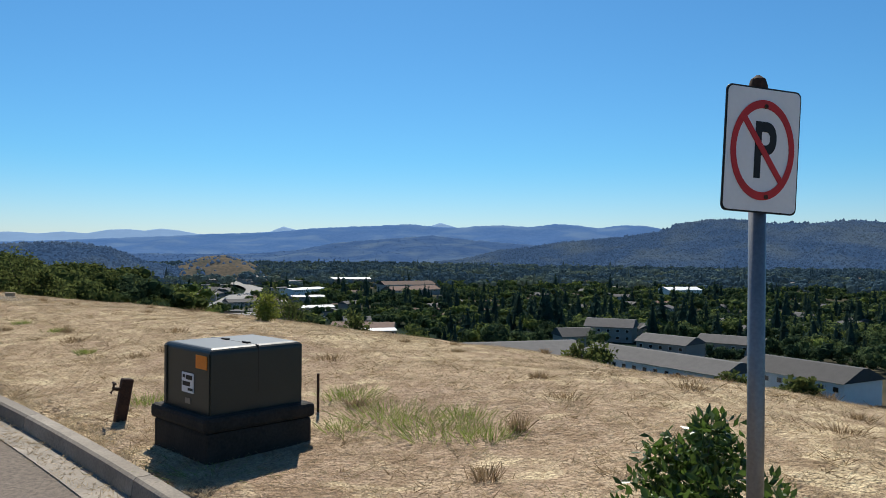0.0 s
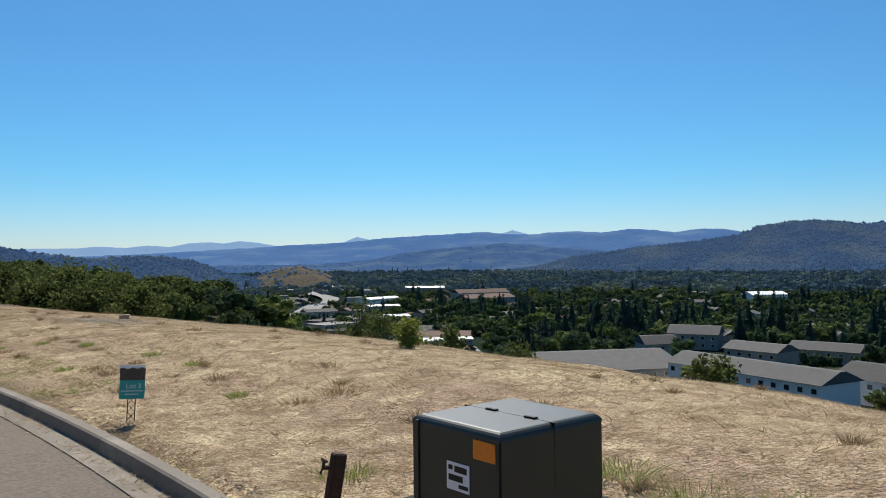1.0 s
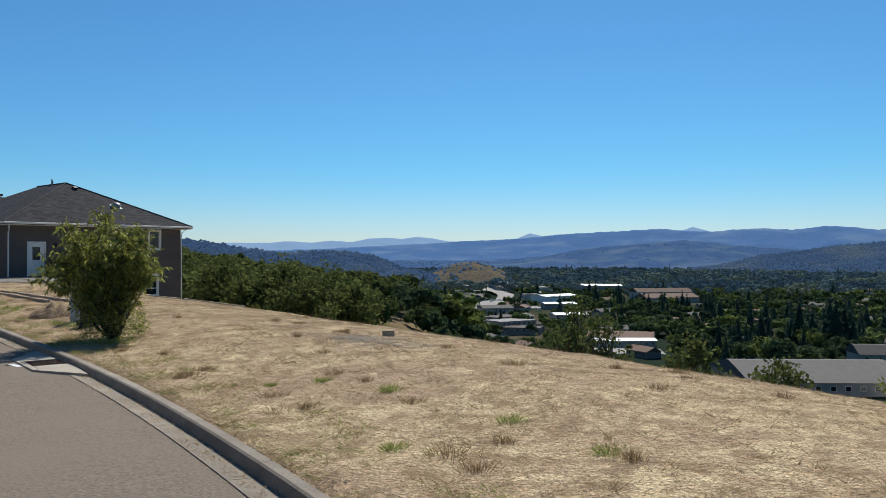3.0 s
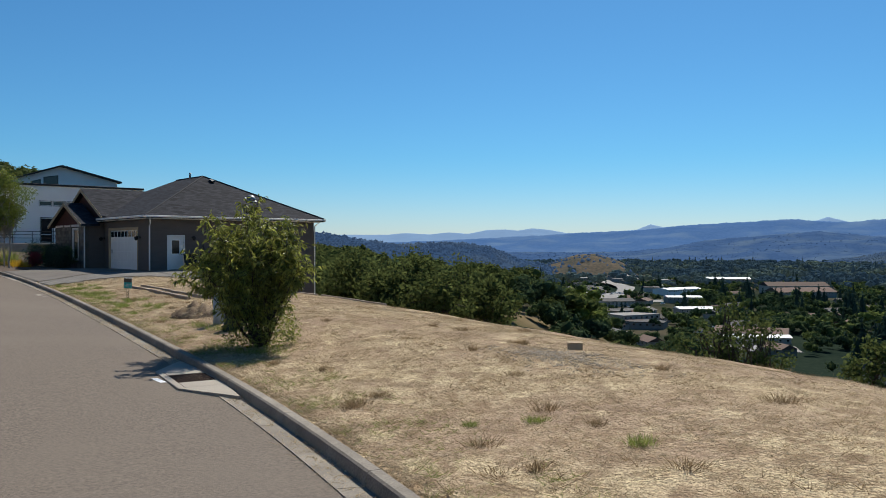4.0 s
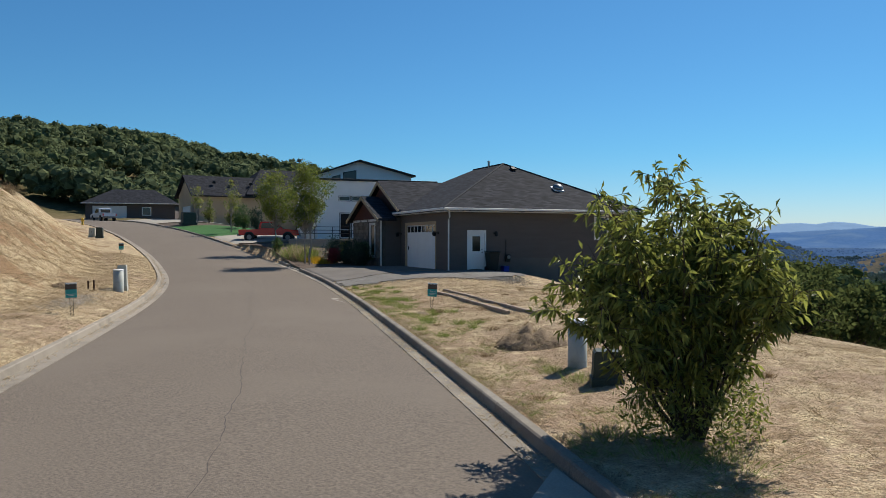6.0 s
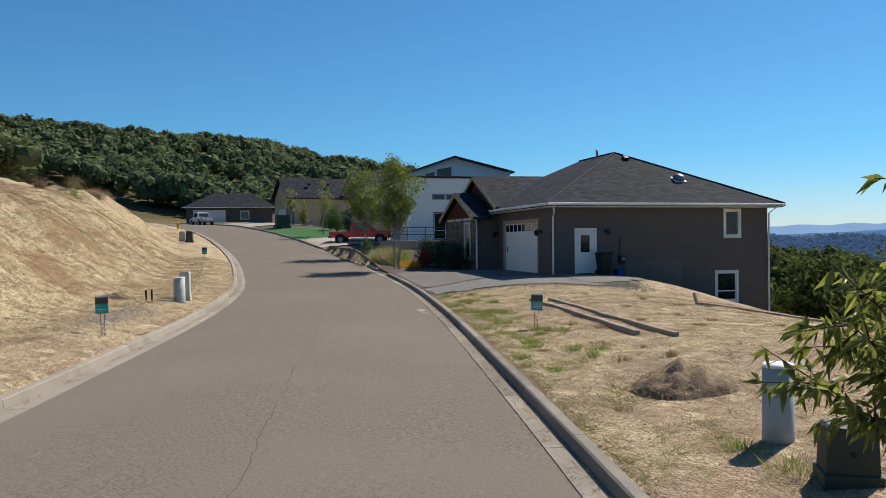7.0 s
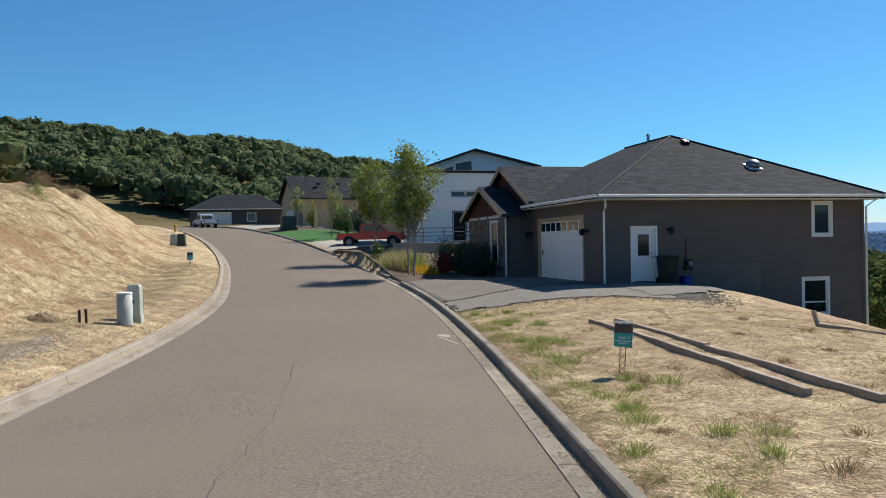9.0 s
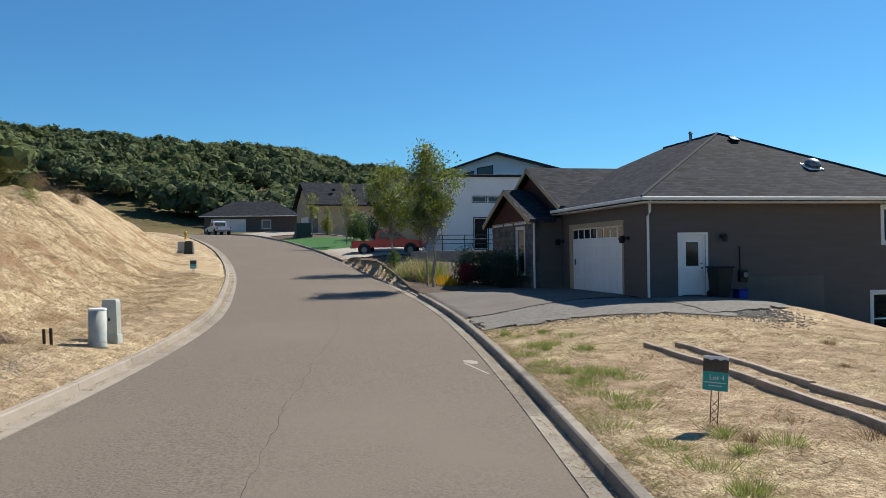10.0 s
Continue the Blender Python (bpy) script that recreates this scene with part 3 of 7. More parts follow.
# distant hills -------------------------------------------------------------
def range_of_hills(name, label, table, dist, foot, material, seed, rough, trees=None):
    """A ridge from its bearing (degrees right of +y) and rise (in thousandths of its distance)."""
    az = np.arange(table[0][0], table[-1][0], 0.09)
    t = np.array(table, float)
    rise = np.interp(az, t[:, 0], t[:, 1])
    rng = np.random.default_rng(seed)
    jag = (np.convolve(rng.normal(size=len(az) + 4), np.ones(5) / 5, "valid") + 0.35 * rng.normal(size=len(az))) * rough
    rows = np.linspace(0, 1, 22)
    vs = []
    for k in rows:
        rise_k = rise + jag * max(0.0, (k - 0.9) / 0.1)
        r = dist * (1 - 0.22 * (1 - k))
        h = foot + (3 + dist * rise_k / 1000 - foot) * (k ** 0.9) + (1 - k) * k * 110 * wave(az * 30, 260 * k + 0 * az, 170, seed) * 0.35
        vs.append(np.stack([-20 + np.sin(np.radians(az)) * r, 18 + np.cos(np.radians(az)) * r, h], 1))
    r = dist * 1.02
    vs.append(np.stack([-20 + np.sin(np.radians(az)) * r, 18 + np.cos(np.radians(az)) * r, np.full(len(az), foot - 60)], 1))
    vs = np.array(vs)
    if trees:
        n, crown, tree_mat = trees
        grid = vs[:-1]
        ka = rng.random(n) ** 0.8 * (len(grid) - 1.001)
        kb = rng.integers(0, len(az) - 1, n)
        lo = np.floor(ka).astype(int)
        f = (ka - lo)[:, None]
        at = grid[lo, kb] * (1 - f) + grid[lo + 1, kb] * f + rng.normal(size=(n, 3)) * (4, 4, 0.5)
        octa = np.array([(1, 0, 0), (-0.5, 0.87, 0), (-0.5, -0.87, 0), (0, 0, 1.0), (0, 0, -0.6)])
        fc = np.array([(0, 1, 3), (1, 2, 3), (2, 0, 3), (1, 0, 4), (2, 1, 4), (0, 2, 4)])
        cv = octa[None] * (crown * (0.5 + 0.9 * rng.random(n)))[:, None, None] * (0.7 + 0.6 * rng.random((n, 5, 1))) + at[:, None]
        tagged(arrays("far_woodland", cv.reshape(-1, 3), (np.arange(n)[:, None, None] * 5 + fc[None]).reshape(-1, 3), tree_mat), "woodland covering a distant hill", "woodland", kind="stuff")
    k = len(az)
    i = (np.arange(len(vs) - 1)[:, None] * k + np.arange(k - 1)[None]).ravel()
    ob = arrays(name, vs, np.stack([i, i + 1, i + k + 1, i + k], 1), material, smooth=True)
    return tagged(ob, label, "hills", kind="structure")


# ridge colours and glow carry the painted distance haze
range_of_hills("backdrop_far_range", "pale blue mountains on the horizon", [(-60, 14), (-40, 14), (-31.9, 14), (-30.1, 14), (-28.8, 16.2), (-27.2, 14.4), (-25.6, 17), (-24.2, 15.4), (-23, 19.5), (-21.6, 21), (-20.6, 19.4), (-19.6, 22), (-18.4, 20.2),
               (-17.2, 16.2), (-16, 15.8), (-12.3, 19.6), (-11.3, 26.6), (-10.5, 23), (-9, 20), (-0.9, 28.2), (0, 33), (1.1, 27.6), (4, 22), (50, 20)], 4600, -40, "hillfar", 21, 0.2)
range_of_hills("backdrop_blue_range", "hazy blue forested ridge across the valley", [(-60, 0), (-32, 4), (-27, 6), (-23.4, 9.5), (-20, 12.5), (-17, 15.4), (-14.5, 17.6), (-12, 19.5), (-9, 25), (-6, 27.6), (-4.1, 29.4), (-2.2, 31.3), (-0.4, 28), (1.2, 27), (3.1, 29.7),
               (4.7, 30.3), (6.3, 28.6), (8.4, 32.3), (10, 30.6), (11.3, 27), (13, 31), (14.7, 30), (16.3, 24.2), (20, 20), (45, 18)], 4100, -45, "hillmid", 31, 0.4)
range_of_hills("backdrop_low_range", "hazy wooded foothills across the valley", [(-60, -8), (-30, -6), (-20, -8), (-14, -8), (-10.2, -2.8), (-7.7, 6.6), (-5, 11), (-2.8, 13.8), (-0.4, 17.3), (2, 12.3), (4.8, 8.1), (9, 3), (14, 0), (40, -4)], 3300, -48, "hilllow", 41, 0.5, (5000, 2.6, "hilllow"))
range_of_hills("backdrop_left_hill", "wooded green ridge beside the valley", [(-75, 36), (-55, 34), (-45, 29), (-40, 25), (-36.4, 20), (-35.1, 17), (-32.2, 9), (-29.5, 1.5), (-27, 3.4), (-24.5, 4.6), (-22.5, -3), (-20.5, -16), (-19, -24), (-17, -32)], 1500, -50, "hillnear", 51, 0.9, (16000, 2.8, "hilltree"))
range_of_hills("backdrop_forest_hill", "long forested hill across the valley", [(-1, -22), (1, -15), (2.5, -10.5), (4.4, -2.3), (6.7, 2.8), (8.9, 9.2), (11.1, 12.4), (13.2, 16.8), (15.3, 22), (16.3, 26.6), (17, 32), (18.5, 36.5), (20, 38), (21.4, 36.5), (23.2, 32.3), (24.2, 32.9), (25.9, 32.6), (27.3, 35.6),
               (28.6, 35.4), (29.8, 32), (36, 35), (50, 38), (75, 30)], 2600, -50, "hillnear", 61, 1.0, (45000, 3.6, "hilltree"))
# the knoll's material adds a faint glow to the grass colour
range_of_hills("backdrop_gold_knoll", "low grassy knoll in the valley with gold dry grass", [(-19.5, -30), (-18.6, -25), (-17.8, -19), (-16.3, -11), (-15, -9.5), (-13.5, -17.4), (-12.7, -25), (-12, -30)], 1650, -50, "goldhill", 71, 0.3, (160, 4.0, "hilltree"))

# houses ------------------------------------------------------------------
def cells(x0, x1, z0, z1, holes):
    """The wall x0..x1, z0..z1 less its holes (x0, x1, z0, z1), as rectangles."""
    xs = sorted({x0, x1, *[min(max(v, x0), x1) for h in holes for v in h[:2]]})
    out = []
    for a, b in zip(xs, xs[1:]):
        zs = sorted({z0, z1, *[min(max(v, z0), z1) for h in holes if h[0] < (a + b) / 2 < h[1] for v in h[2:]]})
        for c, d in zip(zs, zs[1:]):
            if not any(h[0] < (a + b) / 2 < h[1] and h[2] < (c + d) / 2 < h[3] for h in holes):
                out.append((a, b, c, d))
    return out


def wall(name, m, length, z0, z1, holes, material, parent, thick=0.2, lap=0.0, label=""):
    """A wall along local x from 0 to length, its face at y = 0 looking to -y; lap: the height of its boards."""
    bm, boards = bmesh.new(), []
    for a, b, c, d in cells(0, length, z0, z1, holes):
        box(a, b, 0.012 if lap else 0, thick, c, d, bm=bm, m=m)
        k = math.floor(c / lap) if lap else 0
        while lap and k * lap < d - 0.005:
            lo, hi = max(c, k * lap), min(d, (k + 1) * lap)
            boards.append([m @ Vector(p) for x in (a, b) for p in ((x, -0.014, lo), (x, 0.0, hi), (x, 0.03, hi), (x, 0.03, lo))])
            k += 1
    w = part(name, bm, material, parent, label)
    for vs in boards:
        me = bpy.data.meshes.new("board")
        me.from_pydata(vs, [], [(0, 1, 2, 3), (7, 6, 5, 4), (0, 4, 5, 1), (1, 5, 6, 2), (3, 7, 4, 0), (2, 6, 7, 3)])
        link("board", me, material, w)
    return w


def window(name, m, x0, x1, z0, z1, parent, bars=(), trim=0.09, frame_mat="trim", deep=0.07):
    """A trimmed window in the opening x0..x1, z0..z1 of a wall at m; bars: heights of its rails."""
    bm = bmesh.new()
    for q in ((x0 - trim, x0, z0 - trim, z1 + trim), (x1, x1 + trim, z0 - trim, z1 + trim), (x0, x1, z1, z1 + trim), (x0, x1, z0 - trim, z0)):
        box(q[0], q[1], -0.035, 0.06, q[2], q[3], 0.006, bm, m)
    fr = part(name, bm, frame_mat, parent)
    bm = bmesh.new()
    for q in ((x0, x0 + 0.045, z0, z1), (x1 - 0.045, x1, z0, z1), (x0 + 0.045, x1 - 0.045, z1 - 0.045, z1), (x0 + 0.045, x1 - 0.045, z0, z0 + 0.045)):
        box(q[0], q[1], 0.005, deep, q[2], q[3], 0, bm, m)
    for z in bars:
        box(x0 + 0.045, x1 - 0.045, 0.005, deep, z - 0.025, z + 0.025, 0, bm, m)
    part("sash", bm, "white", fr)
    part("pane", box(x0 + 0.04, x1 - 0.04, 0.035, 0.045, z0 + 0.04, z1 - 0.04, 0, None, m), "glass", fr)
    return fr


def slope(name, corners, parent, thick=0.14, material="shingle", label="", smooth=False):
    """One roof slope: corners counter-clockwise from outside, the first edge along the eave."""
    p = [Vector(c) for c in corners]
    n = (p[1] - p[0]).cross(p[2] - p[0]).normalized()
    if n.z < 0:
        n = -n
    u = (p[1] - p[0]).normalized()
    w = n.cross(u)
    bm = bmesh.new()
    uv = bm.loops.layers.uv.new("UVMap")
    top, bot = [bm.verts.new(q) for q in p], [bm.verts.new(q - Vector((0, 0, thick))) for q in p]
    faces = [bm.faces.new(top), bm.faces.new(bot[::-1])]
    for i in range(len(p)):
        j = (i + 1) % len(p)
        faces.append(bm.faces.new((top[i], bot[i], bot[j], top[j])))
    for f in faces:
        for lo in f.loops:
            q = lo.vert.co - p[0]
            lo[uv].uv = (q.dot(u), q.dot(w))
    return part(name, bm, material, parent, label)


def gutter(name, a, b, parent, size=0.12):
    d = (Vector(b) - Vector(a))
    m = Matrix.Translation(a) @ Matrix.Rotation(math.atan2(d.y, d.x), 4, "Z")
    bm = box(0, d.length, -size * 0.45, size * 0.45, -size, 0, 0.02, None, m)
    return part(name, bm, "trim", parent)


def RZ(x, y, z, a):
    return Matrix.Translation((x, y, z)) @ Matrix.Rotation(radians(a), 4, "Z")


def taupe_house():
    """Local frame: x out of the side wall, y back from the garage front, z as in the world."""
    h = thing("house", pose(HC[0], HC[1], 0, 0, 0, HA), "single-storey taupe house with grey hip roof and walk-out basement", "house")
    EZ, OV = 4.62, 0.55
    # side wall: x' runs from the back corner towards the front; faces +x
    side = RZ(0, 0, 0, 90)          # local x of wall -> house y, its face looks to +x
    holes = [(1.12, 2.06, 1.53, 3.56), (8.98, 9.72, 3.25, 4.56 - 0.12), (8.5, 9.55, 0.10, 1.44)]
    w1 = wall("side_wall", side, 11.3, -2.5, EZ, holes, "siding", h, lap=0.18)
    front = Matrix.Translation((-15.0, 0, 0))
    gh = [(8.05, 13.05, 1.40, 4.02)]
    wall("front_wall", front, 15.0 - 0.2, 0.5, EZ, gh, "siding", h, lap=0.18)
    part("back_wall", box(-15, -0.2, 11.1, 11.3, -2.5, EZ), "siding", h)
    part("far_wall", box(-15, -14.8, 0.2, 11.1, -2.5, EZ), "siding", h)
    part("foundation", box(-0.1, 0.022, 3.55, 6.55, -2.2, 2.15, 0.01), "drive", h, "bare grey concrete foundation patch")
    part("foundation", box(-0.1, 0.03, 0.0, 1.0, 1.2, 1.78, 0.01), "siding", h)
    # corner boards
    for y in (0.0, 11.22):
        part("corner_board", box(-0.06, 0.035, y - 0.03, y + 0.09, -2.3, EZ), "siding", h)
    # man door
    d = part("door", box(-0.10, -0.055, 1.20, 1.98, 1.56, 3.50, 0.006), "white", h, "white half-glazed door")
    part("pane", box(-0.055, -0.047, 1.36, 1.82, 2.52, 3.32, 0.0), "glass", d)
    bm = bmesh.new()
    for q in ((1.32, 1.36, 2.48, 3.36), (1.82, 1.86, 2.48, 3.36), (1.36, 1.82, 3.32, 3.36), (1.36, 1.82, 2.48, 2.52)):
        box(-0.058, -0.035, q[0], q[1], q[2], q[3], 0, bm)
    part("glazing_frame", bm, "white", d)
    part("knob", tube([(-0.05, 1.92, 2.45), (0.0, 1.92, 2.45), (0.02, 1.92, 2.45)], [0.02, 0.02, 0.035], 10), "steel", d)
    part("deadbolt", tube([(-0.05, 1.92, 2.60), (-0.02, 1.92, 2.60)], 0.03, 10), "steel", d)
    bm = bmesh.new()
    for q in ((1.04, 1.12, 1.53, 3.64), (2.06, 2.14, 1.53, 3.64), (1.12, 2.06, 3.56, 3.64)):
        box(-0.1, 0.035, q[0], q[1], q[2], q[3], 0.005, bm)
    for q in ((1.12, 1.20, 1.53, 3.56), (1.98, 2.06, 1.53, 3.56), (1.20, 1.98, 3.50, 3.56)):
        box(-0.12, -0.03, q[0], q[1], q[2], q[3], 0.0, bm)
    part("door_trim", bm, "white", h)
    window("window", side, 8.98, 9.72, 3.25, 4.44, h, trim=0.12)
    window("window", side, 8.5, 9.55, 0.10, 1.44, h, bars=(0.55,), trim=0.12)
    # garage door: panels with a row of lights
    g = part("garage_door", box(-6.92, -1.98, 0.09, 0.14, 1.40, 3.98), "white", h, "white sectional garage door with small top lights")
    for r in range(4):
        for c in range(8):
            x0, z0 = -6.92 + 0.05 + c * 0.6175, 1.43 + r * 0.645
            if r < 3:
                part("panel", box(x0, x0 + 0.53, 0.075, 0.095, z0 + 0.06, z0 + 0.56, 0.012), "white", g)
            else:
                part("panel", box(x0, x0 + 0.53, 0.078, 0.095, z0 + 0.06, z0 + 0.16, 0.008), "white", g)
                part("pane", box(x0 + 0.04, x0 + 0.49, 0.07, 0.10, z0 + 0.20, z0 + 0.55, 0.0), "glass", g)
    bm = bmesh.new()
    for q in ((-7.05, -6.92, 1.40, 4.15), (-1.98, -1.85, 1.40, 4.15), (-6.92, -1.98, 3.98, 4.15)):
        box(q[0], q[1], -0.03, 0.12, q[2], q[3], 0.006, bm)
    part("garage_trim", bm, "cream", h)
    part("handle", box(-6.7, -6.62, 0.05, 0.08, 2.5, 2.75, 0.01), "black", g)
    # main hip roof
    x0, x1, y0, y1, ze = -15.0 - OV, OV + 0.1, -OV, 11.3 + OV, EZ + 0.16
    xa, ya, za = -5.1, (y0 + y1) / 2, 7.77
    xb = -9.6
    rf = new("roof")
    rf.parent = h
    slope("slope", [(x1, y0, ze), (x1, y1, ze), (xa, ya, za)], rf)
    slope("slope", [(x0, y0, ze), (x1, y0, ze), (xa, ya, za), (xb, ya, za)], rf)
    slope("slope", [(x1, y1, ze), (x0, y1, ze), (xb, ya, za), (xa, ya, za)], rf)
    slope("slope", [(x0, y1, ze), (x0, y0, ze), (xb, ya, za)], rf)
    for a, b in (((xa, ya, za), (x1, y0, ze)), ((xa, ya, za), (x1, y1, ze)), ((xb, ya, za), (xa, ya, za))):
        av, bv = Vector(a) + Vector((0, 0, 0.012)), Vector(b) + Vector((0, 0, 0.012))
        part("ridge_cap", tube([av, bv], 0.05, 6), "ridgecap", rf)
    part("soffit", box(x0 + 0.05, x1 - 0.05, y0 + 0.05, y1 - 0.05, EZ - 0.02, EZ + 0.015), "trim", h)
    gutter("gutter", (x1 + 0.03, y0, ze + 0.01), (x1 + 0.03, y1, ze + 0.01), h)
    gutter("gutter", (-7.7, y0 - 0.03, ze + 0.01), (x1, y0 - 0.03, ze + 0.01), h)
    part("downspout", tube([(x1 - 0.02, -0.25, ze - 0.1), (0.25, -0.06, EZ - 0.28), (0.10, -0.06, EZ - 0.45), (0.10, -0.06, 1.52), (0.3, -0.1, 1.46)], 0.045, 8), "trim", h, "white downspout")
    part("downspout", tube([(x1 - 0.02, 11.5, ze - 0.1), (0.1, 11.34, EZ - 0.3), (0.1, 11.34, -1.5)], 0.045, 8), "trim", h, "white downspout")
    # front wing: two stacked gables, stone facing and a window
    wx0, wx1, wy = -14.4, -7.9, -1.25
    wl = RZ(wx0, wy, 0, 0)
    wall("wing_front", wl, wx1 - wx0, 0.5, 4.5, [(4.0, 5.1, 2.1, 4.1)], "stone", h, 0.25)
    part("wing_side", box(wx1 - 0.2, wx1, wy + 0.25, 0.0, 0.5, 4.5), "siding", h)
    window("window", wl, 4.0, 5.1, 2.1, 4.1, h, trim=0.10)
    rng = np.random.default_rng(5)
    zz = 1.0
    while zz < 4.3:
        xx, hh = 0.02, 0.16 + 0.14 * rng.random()
        while xx < 6.4:
            ww = 0.2 + 0.35 * rng.random()
            hi = min(xx + ww, 6.48)
            if not (xx < 5.25 and hi > 3.85 and zz < 4.25 and zz + hh > 1.95) and hi - xx > 0.06:
                part("stone", box(xx + 0.012, hi - 0.012, -0.03 - 0.03 * rng.random(), 0.0, zz + 0.012, min(zz + hh, 4.48) - 0.012, 0.012, None, wl), "stone", h)
            xx = hi
            if hi >= 6.47:
                break
        zz += hh
    cx, zl, zu = (wx0 + wx1) / 2, 5.95, 6.98
    ov = 0.45
    for gy, zt, half, zb in ((wy - 0.4, zl, 3.75, 4.42), (-0.55, zu, 4.35, 4.95)):
        back = gy + (1.2 if gy < -1 else 6.5)
        slope("gable_slope", [(cx + half, gy, zb), (cx + half, back, zb), (cx, back, zt), (cx, gy, zt)], rf)
        slope("gable_slope", [(cx - half, back, zb), (cx - half, gy, zb), (cx, gy, zt), (cx, back, zt)], rf)
        part("gable_wall", prism([(cx - half + 0.4, zb + 0.1 - 0.15), (cx + half - 0.4, zb + 0.1 - 0.15), (cx, zt - 0.2)], "y", gy + 0.35, gy + 0.5), "darkred", h, "dark red shingled gable")
        for sg in (-1, 1):
            a, b = Vector((cx, gy - 0.02, zt - 0.02)), Vector((cx + sg * (half + 0.03), gy - 0.02, zb - 0.02))
            bm = bmesh.new()
            n = (b - a).normalized().cross(Vector((0, 1, 0)))
            n = n if n.z > 0 else -n
            vs = [bm.verts.new(q) for q in (a, b, b - n * 0.2, a - n * 0.2)]
            vt = [bm.verts.new(q + Vector((0, 0.05, 0))) for q in (a, b, b - n * 0.2, a - n * 0.2)]
            bm.faces.new(vs), bm.faces.new(vt[::-1])
            for i in range(4):
                bm.faces.new((vs[i], vt[i], vt[(i + 1) % 4], vs[(i + 1) % 4]))
            part("barge_board", bm, "cream", h)
    part("frieze", box(wx0 + 0.1, wx1 - 0.05, wy - 0.05, wy, 4.28, 4.44, 0.01), "trim", h)
    part("downspout", tube([(wx1 + 0.12, wy - 0.05, 4.5), (wx1 + 0.06, wy - 0.05, 4.2), (wx1 + 0.06, wy - 0.05, 1.45)], 0.045, 8), "trim", h, "white downspout")
    # roof fittings
    p = part("vent_pipe", tube([(-7.0, 5.55, 7.6), (-7.0, 5.55, 8.02), (-7.0, 5.55, 8.04)], [0.07, 0.07, 0.09], 10), "steel", h)
    part("cap", tube([(-7.0, 5.55, 8.07), (-7.0, 5.55, 8.14)], [0.11, 0.06], 10), "steel", p)
    part("roof_vent", box(-0.2, 0.2, -0.16, 0.16, 0.0, 0.11, 0.03, None, Matrix.Translation((-4.3, 5.9, 7.38)) @ Matrix.Rotation(radians(27), 4, "Y")), "black", h)
    sm = Matrix.Translation((-1.85, 7.55, 6.07)) @ Matrix.Rotation(radians(27), 4, "Y")
    bm = box(-0.33, 0.33, -0.33, 0.33, 0.0, 0.05, 0.02, None, sm)
    sk = part("skylight", bm, "signwhite", h, "domed tubular skylight with pale flashing")
    bm = bmesh.new()
    bmesh.ops.create_uvsphere(bm, u_segments=18, v_segments=10, radius=0.31)
    for v in bm.verts:
        v.co.z = max(v.co.z, 0) * 0.75 + 0.1
        v.co = sm @ v.co
    part("dome", bm, "steel", sk, smooth=True)
    # lamps, meter, service pipe
    for (lx, ly), n in (((0.03, 2.62), 0), ((-7.75, -0.03), 1), ((-1.45, -0.03), 1)):
        base = Vector((lx, ly, 3.5))
        out = Vector((1, 0, 0)) if not n else Vector((0, -1, 0))
        lamp = part("wall_lamp", tube([base, base + out * 0.05], 0.07, 10), "rail", h, "dark metal wall lantern")
        part("arm", tube([base + out * 0.05, base + out * 0.18 + Vector((0, 0, 0.08)), base + out * 0.24 + Vector((0, 0, 0.02))], 0.015, 6), "rail", lamp)
        part("shade", tube([base + out * 0.24 + Vector((0, 0, 0.08)), base + out * 0.24, base + out * 0.24 - Vector((0, 0, 0.18))], [0.05, 0.14 if n else 0.09, 0.08], 8), "rail", lamp)
    part("meter_box", box(0.0, 0.14, 3.25, 3.55, 1.95, 2.35, 0.02), "rail", h)
    part("meter", tube([(0.14, 3.40, 2.2), (0.24, 3.40, 2.2)], 0.09, 14), "steel", h)
    part("service_pipe", tube([(0.05, 3.30, 2.3), (0.05, 3.30, 3.15)], 0.022, 8), "rail", h)
    return h


taupe_house()


